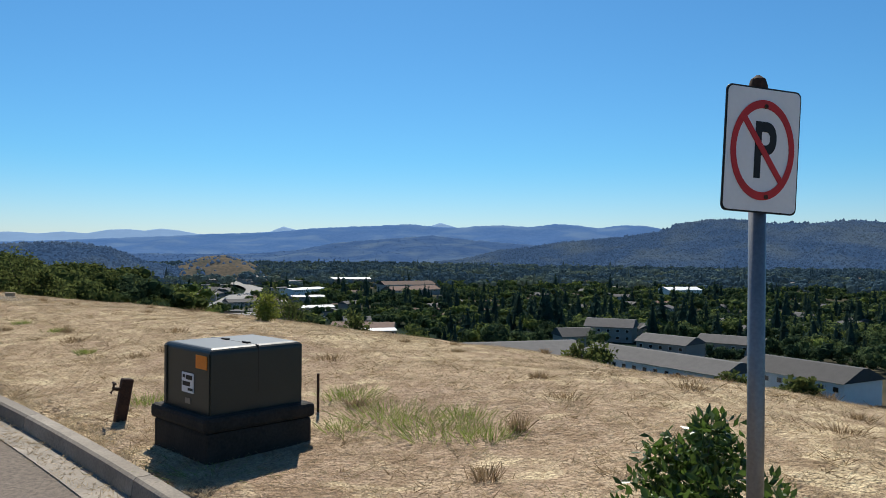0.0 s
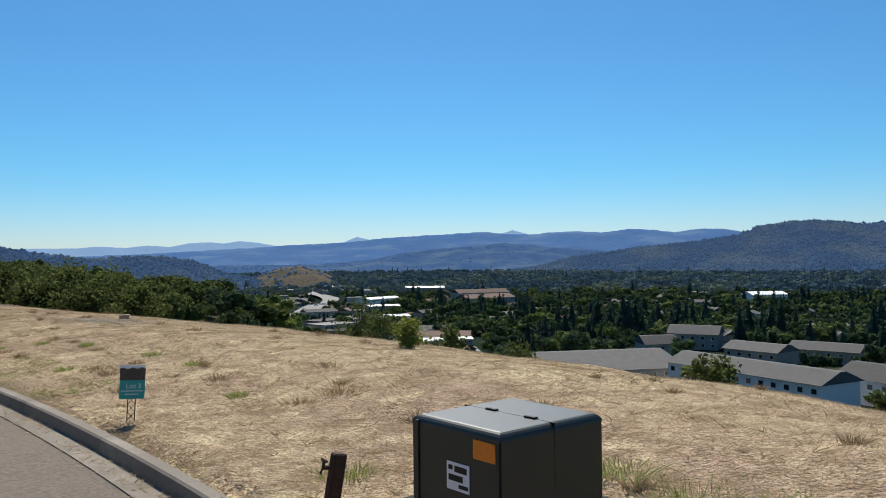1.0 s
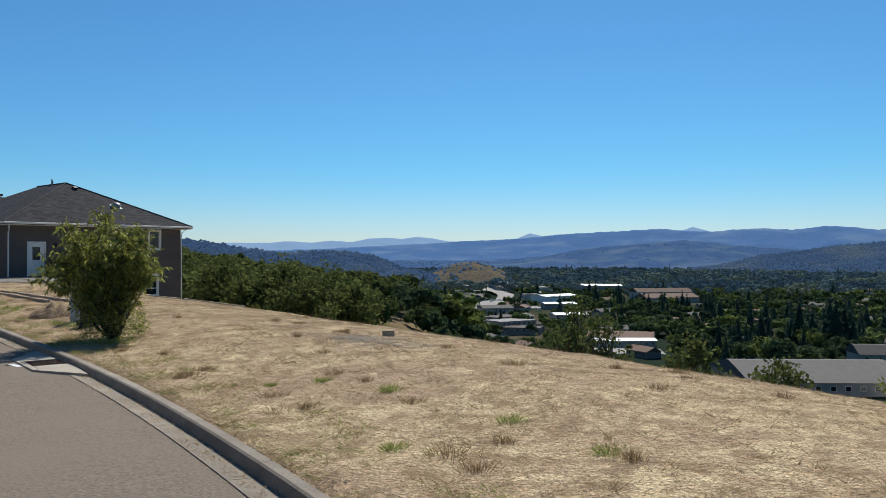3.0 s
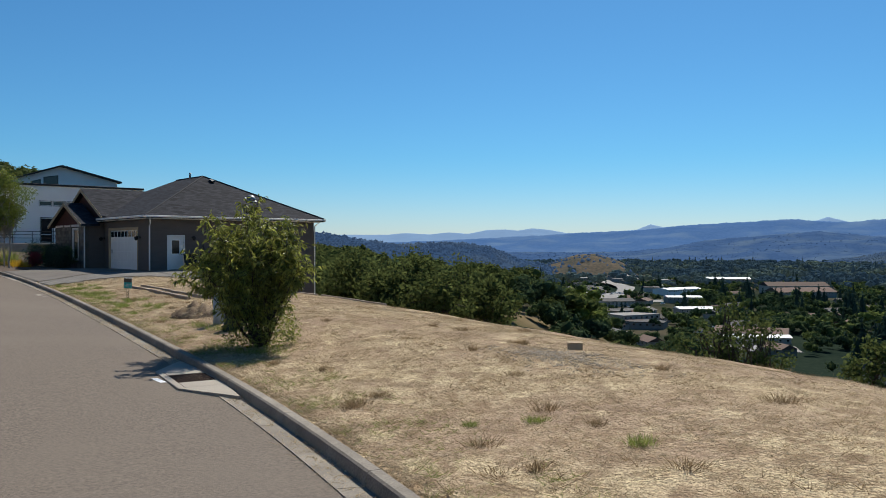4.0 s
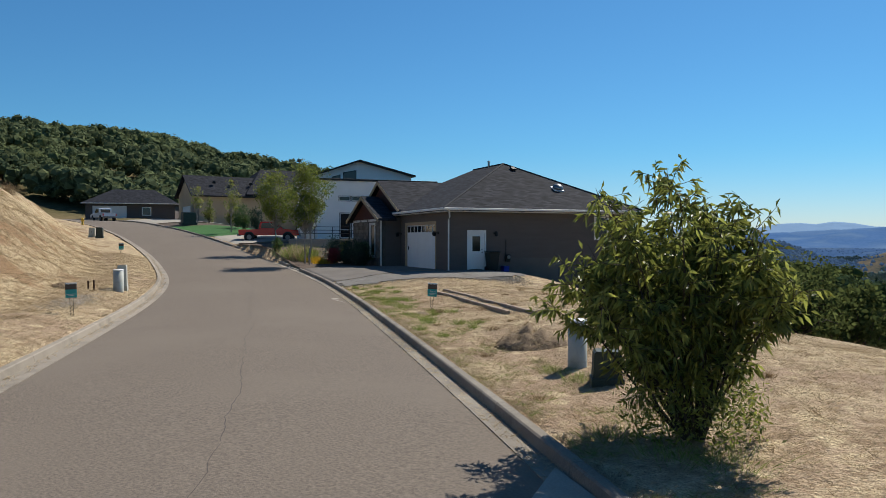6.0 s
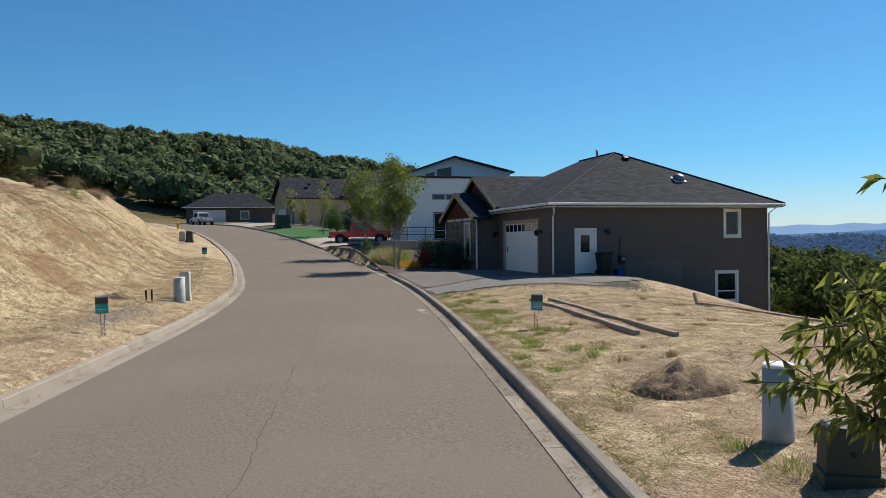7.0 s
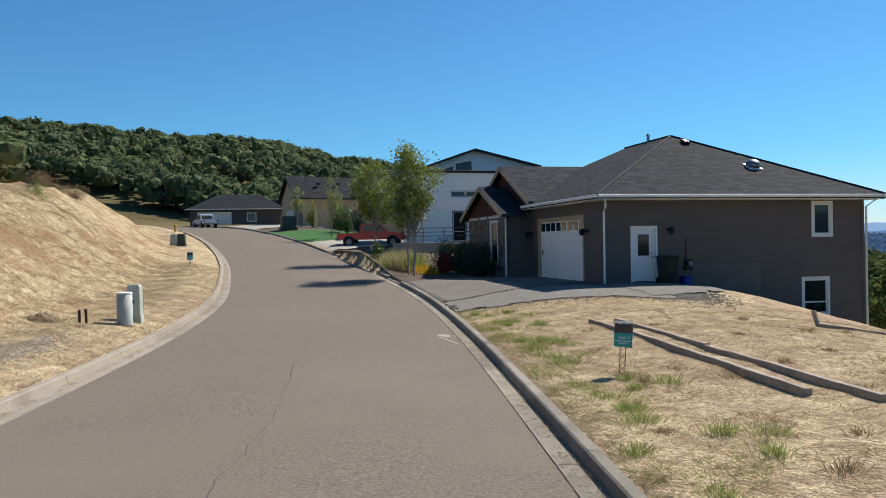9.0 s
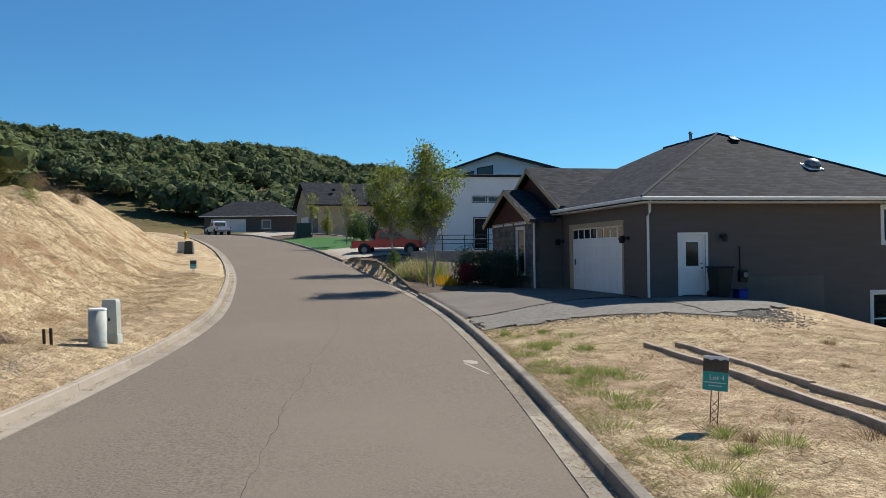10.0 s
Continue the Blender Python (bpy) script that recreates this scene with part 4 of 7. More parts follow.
def white_house():
    h = thing("house", pose(-77.6, 60.9, 3.3, 0, 0, -22.4), "white modern house with mono-pitch upper storey and dark windows", "house")
    side = RZ(0, 0, 0, 90)
    wall("wall", side, 11.0, -1.5, 5.0, [(2.0, 3.0, 0.0, 2.15), (1.9, 2.9, 3.25, 3.65), (3.05, 4.05, 3.25, 3.65), (4.2, 5.2, 3.25, 3.65)], "white", h, 0.25)
    part("wall", box(-9, -0.25, 0, 0.25, -1.5, 5.0), "white", h)
    part("wall", box(-9, -0.25, 10.75, 11, -1.5, 5.0), "white", h)
    part("wall", box(-9, -8.75, 0.25, 10.75, -1.5, 5.0), "white", h)
    part("flat_roof", box(-9.1, 0.15, -0.15, 11.1, 5.0, 5.18, 0.02), "rail", h, "dark roof edge")
    for q in ((1.9, 2.9, 3.25, 3.65), (3.05, 4.05, 3.25, 3.65), (4.2, 5.2, 3.25, 3.65)):
        window("window", side, *q, h, trim=0.04, frame_mat="rail")
    window("window", side, 2.0, 3.0, 0.0, 2.15, h, bars=(0.7,), trim=0.06, frame_mat="rail")
    part("wall_lamp", box(0.0, 0.12, 3.35, 3.5, 2.3, 2.75, 0.03), "steel", h)
    # upper storey with its sloping roofline
    ux = -5.2
    poly = [(0.2, 5.0), (10.4, 5.0), (10.4, 6.0), (5.1, 7.25), (0.2, 5.55)]
    part("upper_wall", prism(poly, "x", ux - 6, ux), "white", h)
    for a, b in (((0.0, 5.48), (5.1, 7.25)), ((5.1, 7.25), (10.7, 5.93))):
        part("upper_roof", prism([(a[0], a[1]), (b[0], b[1]), (b[0], b[1] + 0.16), (a[0], a[1] + 0.16)], "x", ux - 6.3, ux + 0.5), "rail", h, "dark sloping roof edge")
    for y0, y1, z1 in ((2.55, 3.35, 6.0), (3.6, 4.9, 6.45)):
        pn = part("window", prism([(y0, 5.35), (y1, 5.35), (y1, z1), (y0, z1 - 0.25)], "x", ux - 0.05, ux + 0.012), "rail", h)
        part("pane", prism([(y0 + 0.06, 5.41), (y1 - 0.06, 5.41), (y1 - 0.06, z1 - 0.07), (y0 + 0.06, z1 - 0.3)], "x", ux, ux + 0.03), "glass", pn)
    # terrace with railing
    part("terrace", box(0.0, 3.2, -2.5, 9.0, -1.2, -0.1, 0.02), "slab", h)
    r = new("railing")
    r.parent = h
    for z in (0.35, 0.62, 0.9):
        part("rail", tube([(3.1, -2.4, z), (3.1, 8.0, z)], 0.025, 6), "rail", r)
    for k in range(8):
        part("post", tube([(3.1, -2.4 + 1.48 * k, -0.1), (3.1, -2.4 + 1.48 * k, 0.92)], 0.03, 6), "rail", r)
    return h


white_house()


def tan_house():
    h = thing("house", pose(-119.5, 70.4, 5.1, 0, 0, -11), "tan stucco house with dark grey gable roof", "house")
    L, W, E, R = 15.0, 7.6, 4.1, 6.9
    side = RZ(0, 0, 0, 90)
    wall("wall", side, L, -1.5, E, [], "cream", h, 0.25)
    wall("gable_front", RZ(-W, 0, 0, 0), W - 0.25, -1.5, E, [(1.6, 5.9, 0.0, 2.6)], "cream", h, 0.25)
    part("gable_top", prism([(-W, E), (0, E), (-W / 2, R - 0.2)], "y", 0.0, 0.25), "cream", h)
    part("gable_top", prism([(-W, E), (0, E), (-W / 2, R - 0.2)], "y", L - 0.25, L), "cream", h)
    part("wall", box(-W, -W + 0.25, 0.25, L, -1.5, E), "cream", h)
    part("wall", box(-W + 0.25, -0.25, L - 0.25, L, -1.5, E), "cream", h)
    part("garage_door", box(-W + 1.6, -W + 5.9, 0.1, 0.16, 0, 2.6), "trim", h, "pale garage door")
    part("stone_pier", box(-0.9, 0.06, -0.08, 0.7, -1.5, 3.0, 0.02), "stone", h, "stone facing on the corner")
    rf = new("roof")
    rf.parent = h
    o = 0.5
    slope("slope", [(o, -o, E - 0.15), (o, L + o, E - 0.15), (-W / 2, L + o, R), (-W / 2, -o, R)], rf)
    slope("slope", [(-W - o, L + o, E - 0.15), (-W - o, -o, E - 0.15), (-W / 2, -o, R), (-W / 2, L + o, R)], rf)
    part("fascia", box(o - 0.02, o + 0.05, -o, L + o, E - 0.33, E - 0.13), "rail", h)
    for k in range(4):
        part("roof_vent", box(-1.9, -1.5, 3.0 + 2.6 * k, 3.4 + 2.6 * k, 5.75, 6.05, 0.04), "black", h)
    # higher hip behind
    slope("slope", [(o, 7.0, E + 0.2), (o, L + 8, E + 0.2), (-5.0, L + 4, 8.3), (-5.0, 11, 8.3)], rf)
    slope("slope", [(-10, 7.0, E + 0.2), (o, 7.0, E + 0.2), (-5.0, 11, 8.3)], rf)
    part("wall", box(-9.6, -0.3, L + 0.05, L + 7.6, -1.5, E + 0.1), "cream", h)
    return h


tan_house()


def end_house():
    h = thing("house", pose(-143.0, 69.5, 6.0, 0, 0, 60), "low house with white garage door and grey hip roof", "house")
    wall("front_wall", RZ(-4.5, 0, 0, 0), 13.0, -1.5, 2.75, [(1.0, 5.9, 0.0, 2.3), (8.2, 9.4, 0.9, 2.1)], "siding", h, 0.2)
    window("window", RZ(-4.5, 0, 0, 0), 8.2, 9.4, 0.9, 2.1, h)
    part("side_wall", box(-4.5, -4.3, 0.2, 9, -1.5, 2.75), "siding", h)
    part("side_wall", box(8.3, 8.5, 0.2, 9, -1.5, 2.75), "siding", h)
    part("back_wall", box(-4.3, 8.3, 8.8, 9, -1.5, 2.75), "siding", h)
    g = part("garage_door", box(-3.5, 1.4, 0.06, 0.12, 0, 2.3), "white", h, "white garage door")
    for r in range(4):
        part("panel", box(-3.4, 1.3, 0.03, 0.07, 0.04 + r * 0.57, 0.55 + r * 0.57, 0.01), "white", g)
    rf = new("roof")
    rf.parent = h
    slope("slope", [(-5.1, -0.6, 2.7), (9.1, -0.6, 2.7), (5.0, 4.5, 5.1), (-1.2, 4.5, 5.1)], rf)
    slope("slope", [(9.1, 9.6, 2.7), (-5.1, 9.6, 2.7), (-1.2, 4.5, 5.1), (5.0, 4.5, 5.1)], rf)
    slope("slope", [(-5.1, 9.6, 2.7), (-5.1, -0.6, 2.7), (-1.2, 4.5, 5.1)], rf)
    slope("slope", [(9.1, -0.6, 2.7), (9.1, 9.6, 2.7), (5.0, 4.5, 5.1)], rf)
    gutter("gutter", (-5.1, -0.63, 2.72), (9.1, -0.63, 2.72), h)
    return h


end_house()

# surfaces laid on the ground ------------------------------------------------
def patch(name, a, b, c, d, material, lift, label, category, nu=24, nv=24, ragged=0.0, seed=1, kind="structure"):
    """A four-cornered sheet that follows the ground."""
    u, v = np.meshgrid(np.linspace(0, 1, nu), np.linspace(0, 1, nv))
    u, v = u.ravel()[:, None], v.ravel()[:, None]
    P = np.array(a)[:2] * (1 - u) * (1 - v) + np.array(b)[:2] * u * (1 - v) + np.array(c)[:2] * u * v + np.array(d)[:2] * (1 - u) * v
    if ragged:
        rng = np.random.default_rng(seed)
        edge = (np.minimum(np.minimum(u, 1 - u), np.minimum(v, 1 - v)) < 0.001)
        P = P + rng.normal(size=P.shape) * ragged * edge
    z = land(P[:, 0], P[:, 1]) + lift
    i = (np.arange(nv - 1)[:, None] * nu + np.arange(nu - 1)[None]).ravel()
    return tagged(arrays(name, np.c_[P, z], np.stack([i, i + 1, i + nu + 1, i + nu], 1), material, smooth=True), label, category, kind=kind)


def band(name, s0, s1, d0, d1, material, lift, label, category):
    """A sheet beside the kerb that follows its curve and the ground."""
    S, D = np.meshgrid(np.arange(s0, s1 + 0.3, 0.5), np.linspace(d0, d1, 16))
    P = np.stack([np.interp(S, CS, CURVE[:, i]) + np.interp(S, CS, NOR[:, i]) * D for i in range(2)], 2).reshape(-1, 2)
    n, k = S.shape[1], S.shape[0]
    i = (np.arange(k - 1)[:, None] * n + np.arange(n - 1)[None]).ravel()
    return tagged(arrays(name, np.c_[P, land(P[:, 0], P[:, 1]) + lift], np.stack([i, i + 1, i + n + 1, i + n], 1), material, smooth=True), label, category, kind="structure")


def hloc(x, y):
    return (HC[0] + _hx[0] * x + _hy[0] * y, HC[1] + _hx[1] * x + _hy[1] * y)


patch("driveway", along(106.0, -0.05), hloc(-0.9, 0.0), hloc(-8.0, 0.0), along(114.4, -0.05), "drive", 0.05, "grey concrete driveway before the garage", "driveway", 30, 24)
patch("gravel_strip", along(103.3, 0.25), (-45.9, 48.6), hloc(-0.9, -0.2), along(106.1, 0.1), "gravel", 0.03, "loose grey gravel along the driveway", "gravel", 44, 16, 0.12, 3)
patch("gravel_strip", hloc(0.05, -0.6), hloc(4.6, -0.4), hloc(3.2, 3.0), hloc(0.05, 3.6), "gravel", 0.05, "loose grey gravel beside the house wall", "gravel", 10, 20, 0.10, 4)
band("planting_bed", 114.5, 138.2, 0.02, 6.8, "mulch", 0.035, "dark bark mulch bed with shrubs", "planting bed")
patch("driveway", along(138.5, -0.05), along(138.0, 10.5), along(146.5, 11.0), along(147.5, -0.05), "slab", 0.10, "pale concrete driveway beside the lawn", "driveway", 14, 16)
band("lawn", 148.0, 163.5, 0.02, 9.0, "lawn", 0.04, "bright green watered lawn", "lawn")
patch("driveway", along(170.0, -0.05), along(171.0, 9.0), along(180.0, 10.0), along(184.0, -0.05), "slab", 0.12, "pale concrete driveway at the end house", "driveway", 14, 16)
band("planting_bed", 163.6, 170.0, 0.02, 8.5, "mulch", 0.04, "brown mulch bed with shrubs", "planting bed")


def pebbles(name, s, d, ls, ld, count, size, seed, label):
    """Loose stones strewn round a place along the kerb."""
    rng = np.random.default_rng(seed)
    a, b = s + rng.normal(size=count) * ls, d + rng.normal(size=count) * ld
    p = np.stack([np.interp(a, CS, CURVE[:, i]) + np.interp(a, CS, NOR[:, i]) * b for i in range(2)], 1)
    z = land(p[:, 0], p[:, 1])
    oct_ = np.array([(1, 0, 0), (-1, 0, 0), (0, 1, 0), (0, -1, 0), (0, 0, 1), (0, 0, -1)], float)
    f = np.array([(0, 2, 4), (2, 1, 4), (1, 3, 4), (3, 0, 4), (2, 0, 5), (1, 2, 5), (3, 1, 5), (0, 3, 5)])
    r = size * (0.4 + 0.9 * rng.random(count))
    v = oct_[None] * r[:, None, None] * (0.7 + 0.6 * rng.random((count, 6, 1)))
    t = rng.random(count) * 6.283
    x, y = v[..., 0] * np.cos(t)[:, None] - v[..., 1] * np.sin(t)[:, None], v[..., 0] * np.sin(t)[:, None] + v[..., 1] * np.cos(t)[:, None]
    v = np.stack([x + p[:, :1], y + p[:, 1:], v[..., 2] * 0.7 + z[:, None] + 0.004], 2).reshape(-1, 3)
    return tagged(arrays(name, v, (np.arange(count)[:, None, None] * 6 + f[None]).reshape(-1, 3), "gravel" if s > 100 else "slab"), label, "gravel", kind="stuff")


pebbles("loose_gravel", 70.2, 5.6, 0.8, 0.55, 1500, 0.02, 1, "thin grey gravel strewn on dry grass")
pebbles("loose_gravel", 95.2, -9.7, 1.3, 0.28, 1500, 0.025, 2, "spilled pale gravel beside the kerb")
pebbles("loose_gravel", 104.3, 1.4, 0.6, 0.9, 2600, 0.03, 3, "grey gravel scattered at the driveway edge")
pebbles("loose_gravel", 103.6, 3.8, 0.6, 0.9, 2600, 0.03, 4, "grey gravel scattered at the driveway edge")
pebbles("loose_gravel", 103.4, 6.0, 0.6, 0.8, 2600, 0.03, 5, "grey gravel scattered at the driveway edge")
pebbles("loose_gravel", 103.2, 7.6, 0.7, 0.6, 2200, 0.035, 6, "grey gravel heaped beside the house wall")


def strip_line(name, pts, width, lift, material, label, category, kind="structure"):
    """A thin line on the road through places (s, d)."""
    bm = bmesh.new()
    last = None
    for (s, d), w in zip(pts, width):
        c = [along(s, d + k * w, 0) for k in (-1, 1)]
        for q in c:
            ss, dd, zz = road_frame(np.array([q.x]), np.array([q.y]))
            q.z = zz[0] + lift + 0.06 * (1 - abs(dd[0] + WIDTH / 2) / (WIDTH / 2 - 0.42))
        row = [bm.verts.new(q) for q in c]
        if last:
            bm.faces.new((last[0], last[1], row[1], row[0]))
        last = row
    return tagged(part(name, bm, material, None), label, category, kind=kind)


_r = random.Random(4)
pts, dd = [], -3.9
for k in range(260):
    dd += _r.uniform(-0.035, 0.035) + (-3.9 - dd) * 0.02
    pts.append((72 + k * 0.2, dd))
strip_line("road_seam", pts, [_r.uniform(0.002, 0.006) for _ in pts], 0.004, "crack", "dark crack along the middle of the road", "road crack")
for s0, d0, n in ((66, -2.4, 30), (90, -5.6, 24), (101, -1.8, 22), (112, -2.8, 26)):
    pts, dd = [], d0
    for k in range(n):
        dd += _r.uniform(-0.06, 0.06)
        pts.append((s0 + k * 0.22, dd))
    strip_line("road_seam", pts, [_r.uniform(0.002, 0.005) for _ in pts], 0.004, "crack", "fine dark crack in the asphalt", "road crack")
strip_line("road_mark", [(73.35, -1.1), (72.85, -1.03)], [0.06, 0.06], 0.006, "signwhite", "worn white paint patch on the road", "road marking")
strip_line("road_mark", [(98.7, -0.85), (98.45, -0.8), (98.2, -0.75)], [0.10, 0.16, 0.05], 0.006, "slab", "worn white paint patch on the road", "road marking")
strip_line("road_mark", [(98.3, -0.95), (96.9, -0.62)], [0.03, 0.02], 0.006, "slab", "worn white paint line on the road", "road marking")


def storm_drain():
    c = along(73.0, -0.55, 0.03)
    a = along(74.0, -0.55) - along(72.0, -0.55)
    ang = math.degrees(math.atan2(a.y, a.x))
    d = thing("storm_drain", pose(c.x, c.y, c.z, 0, 0, ang), "concrete storm drain inlet with a steel bar grate", "storm drain")
    ym = 1 if (Matrix.Rotation(radians(ang), 3, "Z") @ Vector((0, 1, 0))).xy.dot(Vector((1, 1))) > 0 else -1
    bm = bmesh.new()
    # apron round the opening
    for q in ((-1.15, 1.15, 0.36, 0.60), (-1.0, 1.0, -0.42, -0.30), (-1.0, -0.46, -0.30, 0.36), (0.46, 1.0, -0.30, 0.36)):
        box(q[0], q[1], min(q[2] * ym, q[3] * ym), max(q[2] * ym, q[3] * ym), -0.12, 0.012, 0.008, bm)
    for sx in (-1, 1):
        low = [bm.verts.new((sx * x, y * ym, -0.12)) for x, y in ((1.0, -0.42), (2.2, 0.28), (1.0, 0.36))]
        top = [bm.verts.new((v.co.x, v.co.y, 0.011)) for v in low]
        bm.faces.new(top), bm.faces.new(low[::-1])
        for i in range(3):
            bm.faces.new((low[i], low[(i + 1) % 3], top[(i + 1) % 3], top[i]))
    part("apron", bm, "slab", d, "pale concrete apron")
    part("pit", box(-0.46, 0.46, -0.36, 0.36, -0.5, -0.12), "black", d)
    g = new("grate")
    g.parent = d
    for k in range(14):
        x = -0.44 + k * 0.0677
        part("bar", box(x - 0.008, x + 0.008, min(-0.30 * ym, 0.36 * ym), max(-0.30 * ym, 0.36 * ym), -0.05, 0.005), "rust", g)
    for k in range(8):
        y = (-0.27 + k * 0.085) * ym
        part("bar", box(-0.46, 0.46, y - 0.007, y + 0.007, -0.045, 0.0), "rust", g)


storm_drain()


# things beside the road ----------------------------------------------------
def transformer():
    t = thing("transformer_box", pose(-6.95, 13.79, 0.66, 0, 0, 45), "dark green padmount transformer cabinet on a weathered plinth", "utility box")
    part("plinth", box(-0.55, 0.55, -0.52, 0.52, -0.12, 0.20, 0.03, None, None, 2), "padgreen", t)
    part("plinth_top", box(-0.58, 0.58, -0.54, 0.54, 0.20, 0.34, 0.04, None, None, 2), "padgreen", t)
    bm = box(-0.49, 0.49, -0.44, 0.44, 0.34, 0.93)
    top = [e for e in bm.edges if all(v.co.z > 0.9 for v in e.verts)]
    bmesh.ops.bevel(bm, geom=top, offset=0.06, segments=5, affect="EDGES", profile=0.5)
    up = [e for e in bm.edges if abs(e.verts[0].co.z - e.verts[1].co.z) > 0.3]
    bmesh.ops.bevel(bm, geom=up, offset=0.012, segments=2, affect="EDGES")
    b = part("cabinet", bm, "txgreen", t, "dark green enamel cabinet")
    part("lid_seam", box(0.0, 0.004, -0.4415, 0.4415, 0.50, 0.9315), "black", b)
    part("hinge", box(-0.02, 0.02, 0.10, 0.20, 0.925, 0.945, 0.004), "black", b)
    part("hinge", box(-0.02, 0.02, -0.28, -0.18, 0.925, 0.945, 0.004), "black", b)
    # the face towards the kerb bears the labels
    part("warning_sticker", box(-0.497, -0.489, -0.40, -0.20, 0.74, 0.86, 0.0), "orange", t, "faded orange warning sticker")
    lb = part("data_label", box(-0.497, -0.489, -0.16, 0.06, 0.50, 0.68, 0.0), "signwhite", t, "white printed label with dark marks")
    for k, (y0, y1, z0, z1) in enumerate(((-0.14, -0.02, 0.62, 0.66), (-0.10, 0.04, 0.56, 0.60), (-0.15, -0.06, 0.52, 0.545), (0.0, 0.04, 0.63, 0.66))):
        part("print_bar", box(-0.4995, -0.497, y0, y1, z0, z1), "black", lb)
    part("small_plate", box(-0.495, -0.489, -0.10, 0.0, 0.40, 0.45), "steel", t)
    part("lock_rib", box(-0.502, -0.488, 0.36, 0.39, 0.36, 0.90, 0.004), "txgreen", t)


transformer()


def no_parking_sign():
    t = thing("no_parking_sign", pose(-3.71, 9.30, 0.55, 0, 0, 17), "white no-parking sign with red ring on a steel post", "road sign")
    p = part("post", tube([(0, 0, -0.3), (0, 0, 2.55)], 0.033, 20), "steel", t, "round galvanised post", True)
    part("post_cap", tube([(0, 0, 2.53), (0, 0, 2.58), (0, 0, 2.61), (0, 0, 2.625)], [0.037, 0.037, 0.028, 0.008], 20), "rust", p)

    def plate(w, h, r, y0, y1, z):
        pts = []
        for cx, cz, a0 in ((w / 2 - r, h / 2 - r, 0), (-w / 2 + r, h / 2 - r, 90), (-w / 2 + r, -h / 2 + r, 180), (w / 2 - r, -h / 2 + r, 270)):
            for k in range(6):
                a = radians(a0 + k * 18)
                pts.append((cx + r * math.cos(a), z + cz + r * math.sin(a)))
        return prism(pts, "y", y0, y1)
    zc = 2.32
    part("sign_border", plate(0.345, 0.486, 0.025, -0.042, -0.037, zc), "black", t)
    part("sign_plate", plate(0.331, 0.472, 0.022, -0.045, -0.0425, zc), "signwhite", t, "white retroreflective plate")
    bm = bmesh.new()
    n = 48
    ri, ro = 0.122, 0.146
    vs = [[bm.verts.new((r * math.cos(2 * math.pi * k / n), y, zc + 1.33 * r * math.sin(2 * math.pi * k / n))) for k in range(n)] for r, y in ((ri, -0.0485), (ro, -0.0485), (ro, -0.0455), (ri, -0.0455))]
    for a in range(4):
        for k in range(n):
            bm.faces.new((vs[a][k], vs[(a + 1) % 4][k], vs[(a + 1) % 4][(k + 1) % n], vs[a][(k + 1) % n]))
    part("red_ring", bm, "signred", t)
    a0, a1 = Vector((-0.092, -0.0475, zc + 0.122)), Vector((0.092, -0.0475, zc - 0.122))
    d = (a1 - a0).normalized()
    nn = Vector((d.z, 0, -d.x)) * 0.012
    bm = bmesh.new()
    q = [a0 + nn, a1 + nn, a1 - nn, a0 - nn]
    f, bk = [bm.verts.new(v + Vector((0, -0.0015, 0))) for v in q], [bm.verts.new(v + Vector((0, 0.001, 0))) for v in q]
    bm.faces.new(f), bm.faces.new(bk[::-1])
    for i in range(4):
        bm.faces.new((f[i], bk[i], bk[(i + 1) % 4], f[(i + 1) % 4]))
    part("red_slash", bm, "signred", t)
    mark = letter(t, "P", (-0.062, -0.0462, zc - 0.095), 0.28, "black", "black letter P", True)
    mark.data.transform(Matrix.Translation((0, 0, zc)) @ Matrix.Diagonal((0.74, 1, 1.08, 1)) @ Matrix.Translation((0, 0, -zc)))
    for ob in t.children:
        if ob.name.split(".")[0] not in ("post", "post_cap"):
            ob.data.transform(Matrix.Translation((-0.014, 0, zc + 0.006)) @ Matrix.Rotation(radians(3), 4, "Y") @ Matrix.Translation((0, 0, -zc)))
    for dz in (0.175, -0.175):
        part("bolt", tube([(0, -0.045, zc + dz), (0, -0.052, zc + dz)], 0.009, 8), "rust", t)


def letter(parent, text, at, size, material, label="", bold=False, turn=None):
    """Raised lettering in the plane across y."""
    cu = bpy.data.curves.new("lettering", "FONT")
    cu.body, cu.size, cu.extrude = text, size, 0.0008
    if bold:
        cu.offset = 0.006
    tmp = bpy.data.objects.new("lettering", cu)
    scene.collection.objects.link(tmp)
    bpy.context.view_layer.update()
    me = bpy.data.meshes.new_from_object(tmp.evaluated_get(bpy.context.evaluated_depsgraph_get()))
    bpy.data.objects.remove(tmp)
    bpy.data.curves.remove(cu)
    me.transform(Matrix.Translation(at) @ Matrix.Rotation(radians(90), 4, "X"))
    return link("lettering", me, material, parent, label)


no_parking_sign()


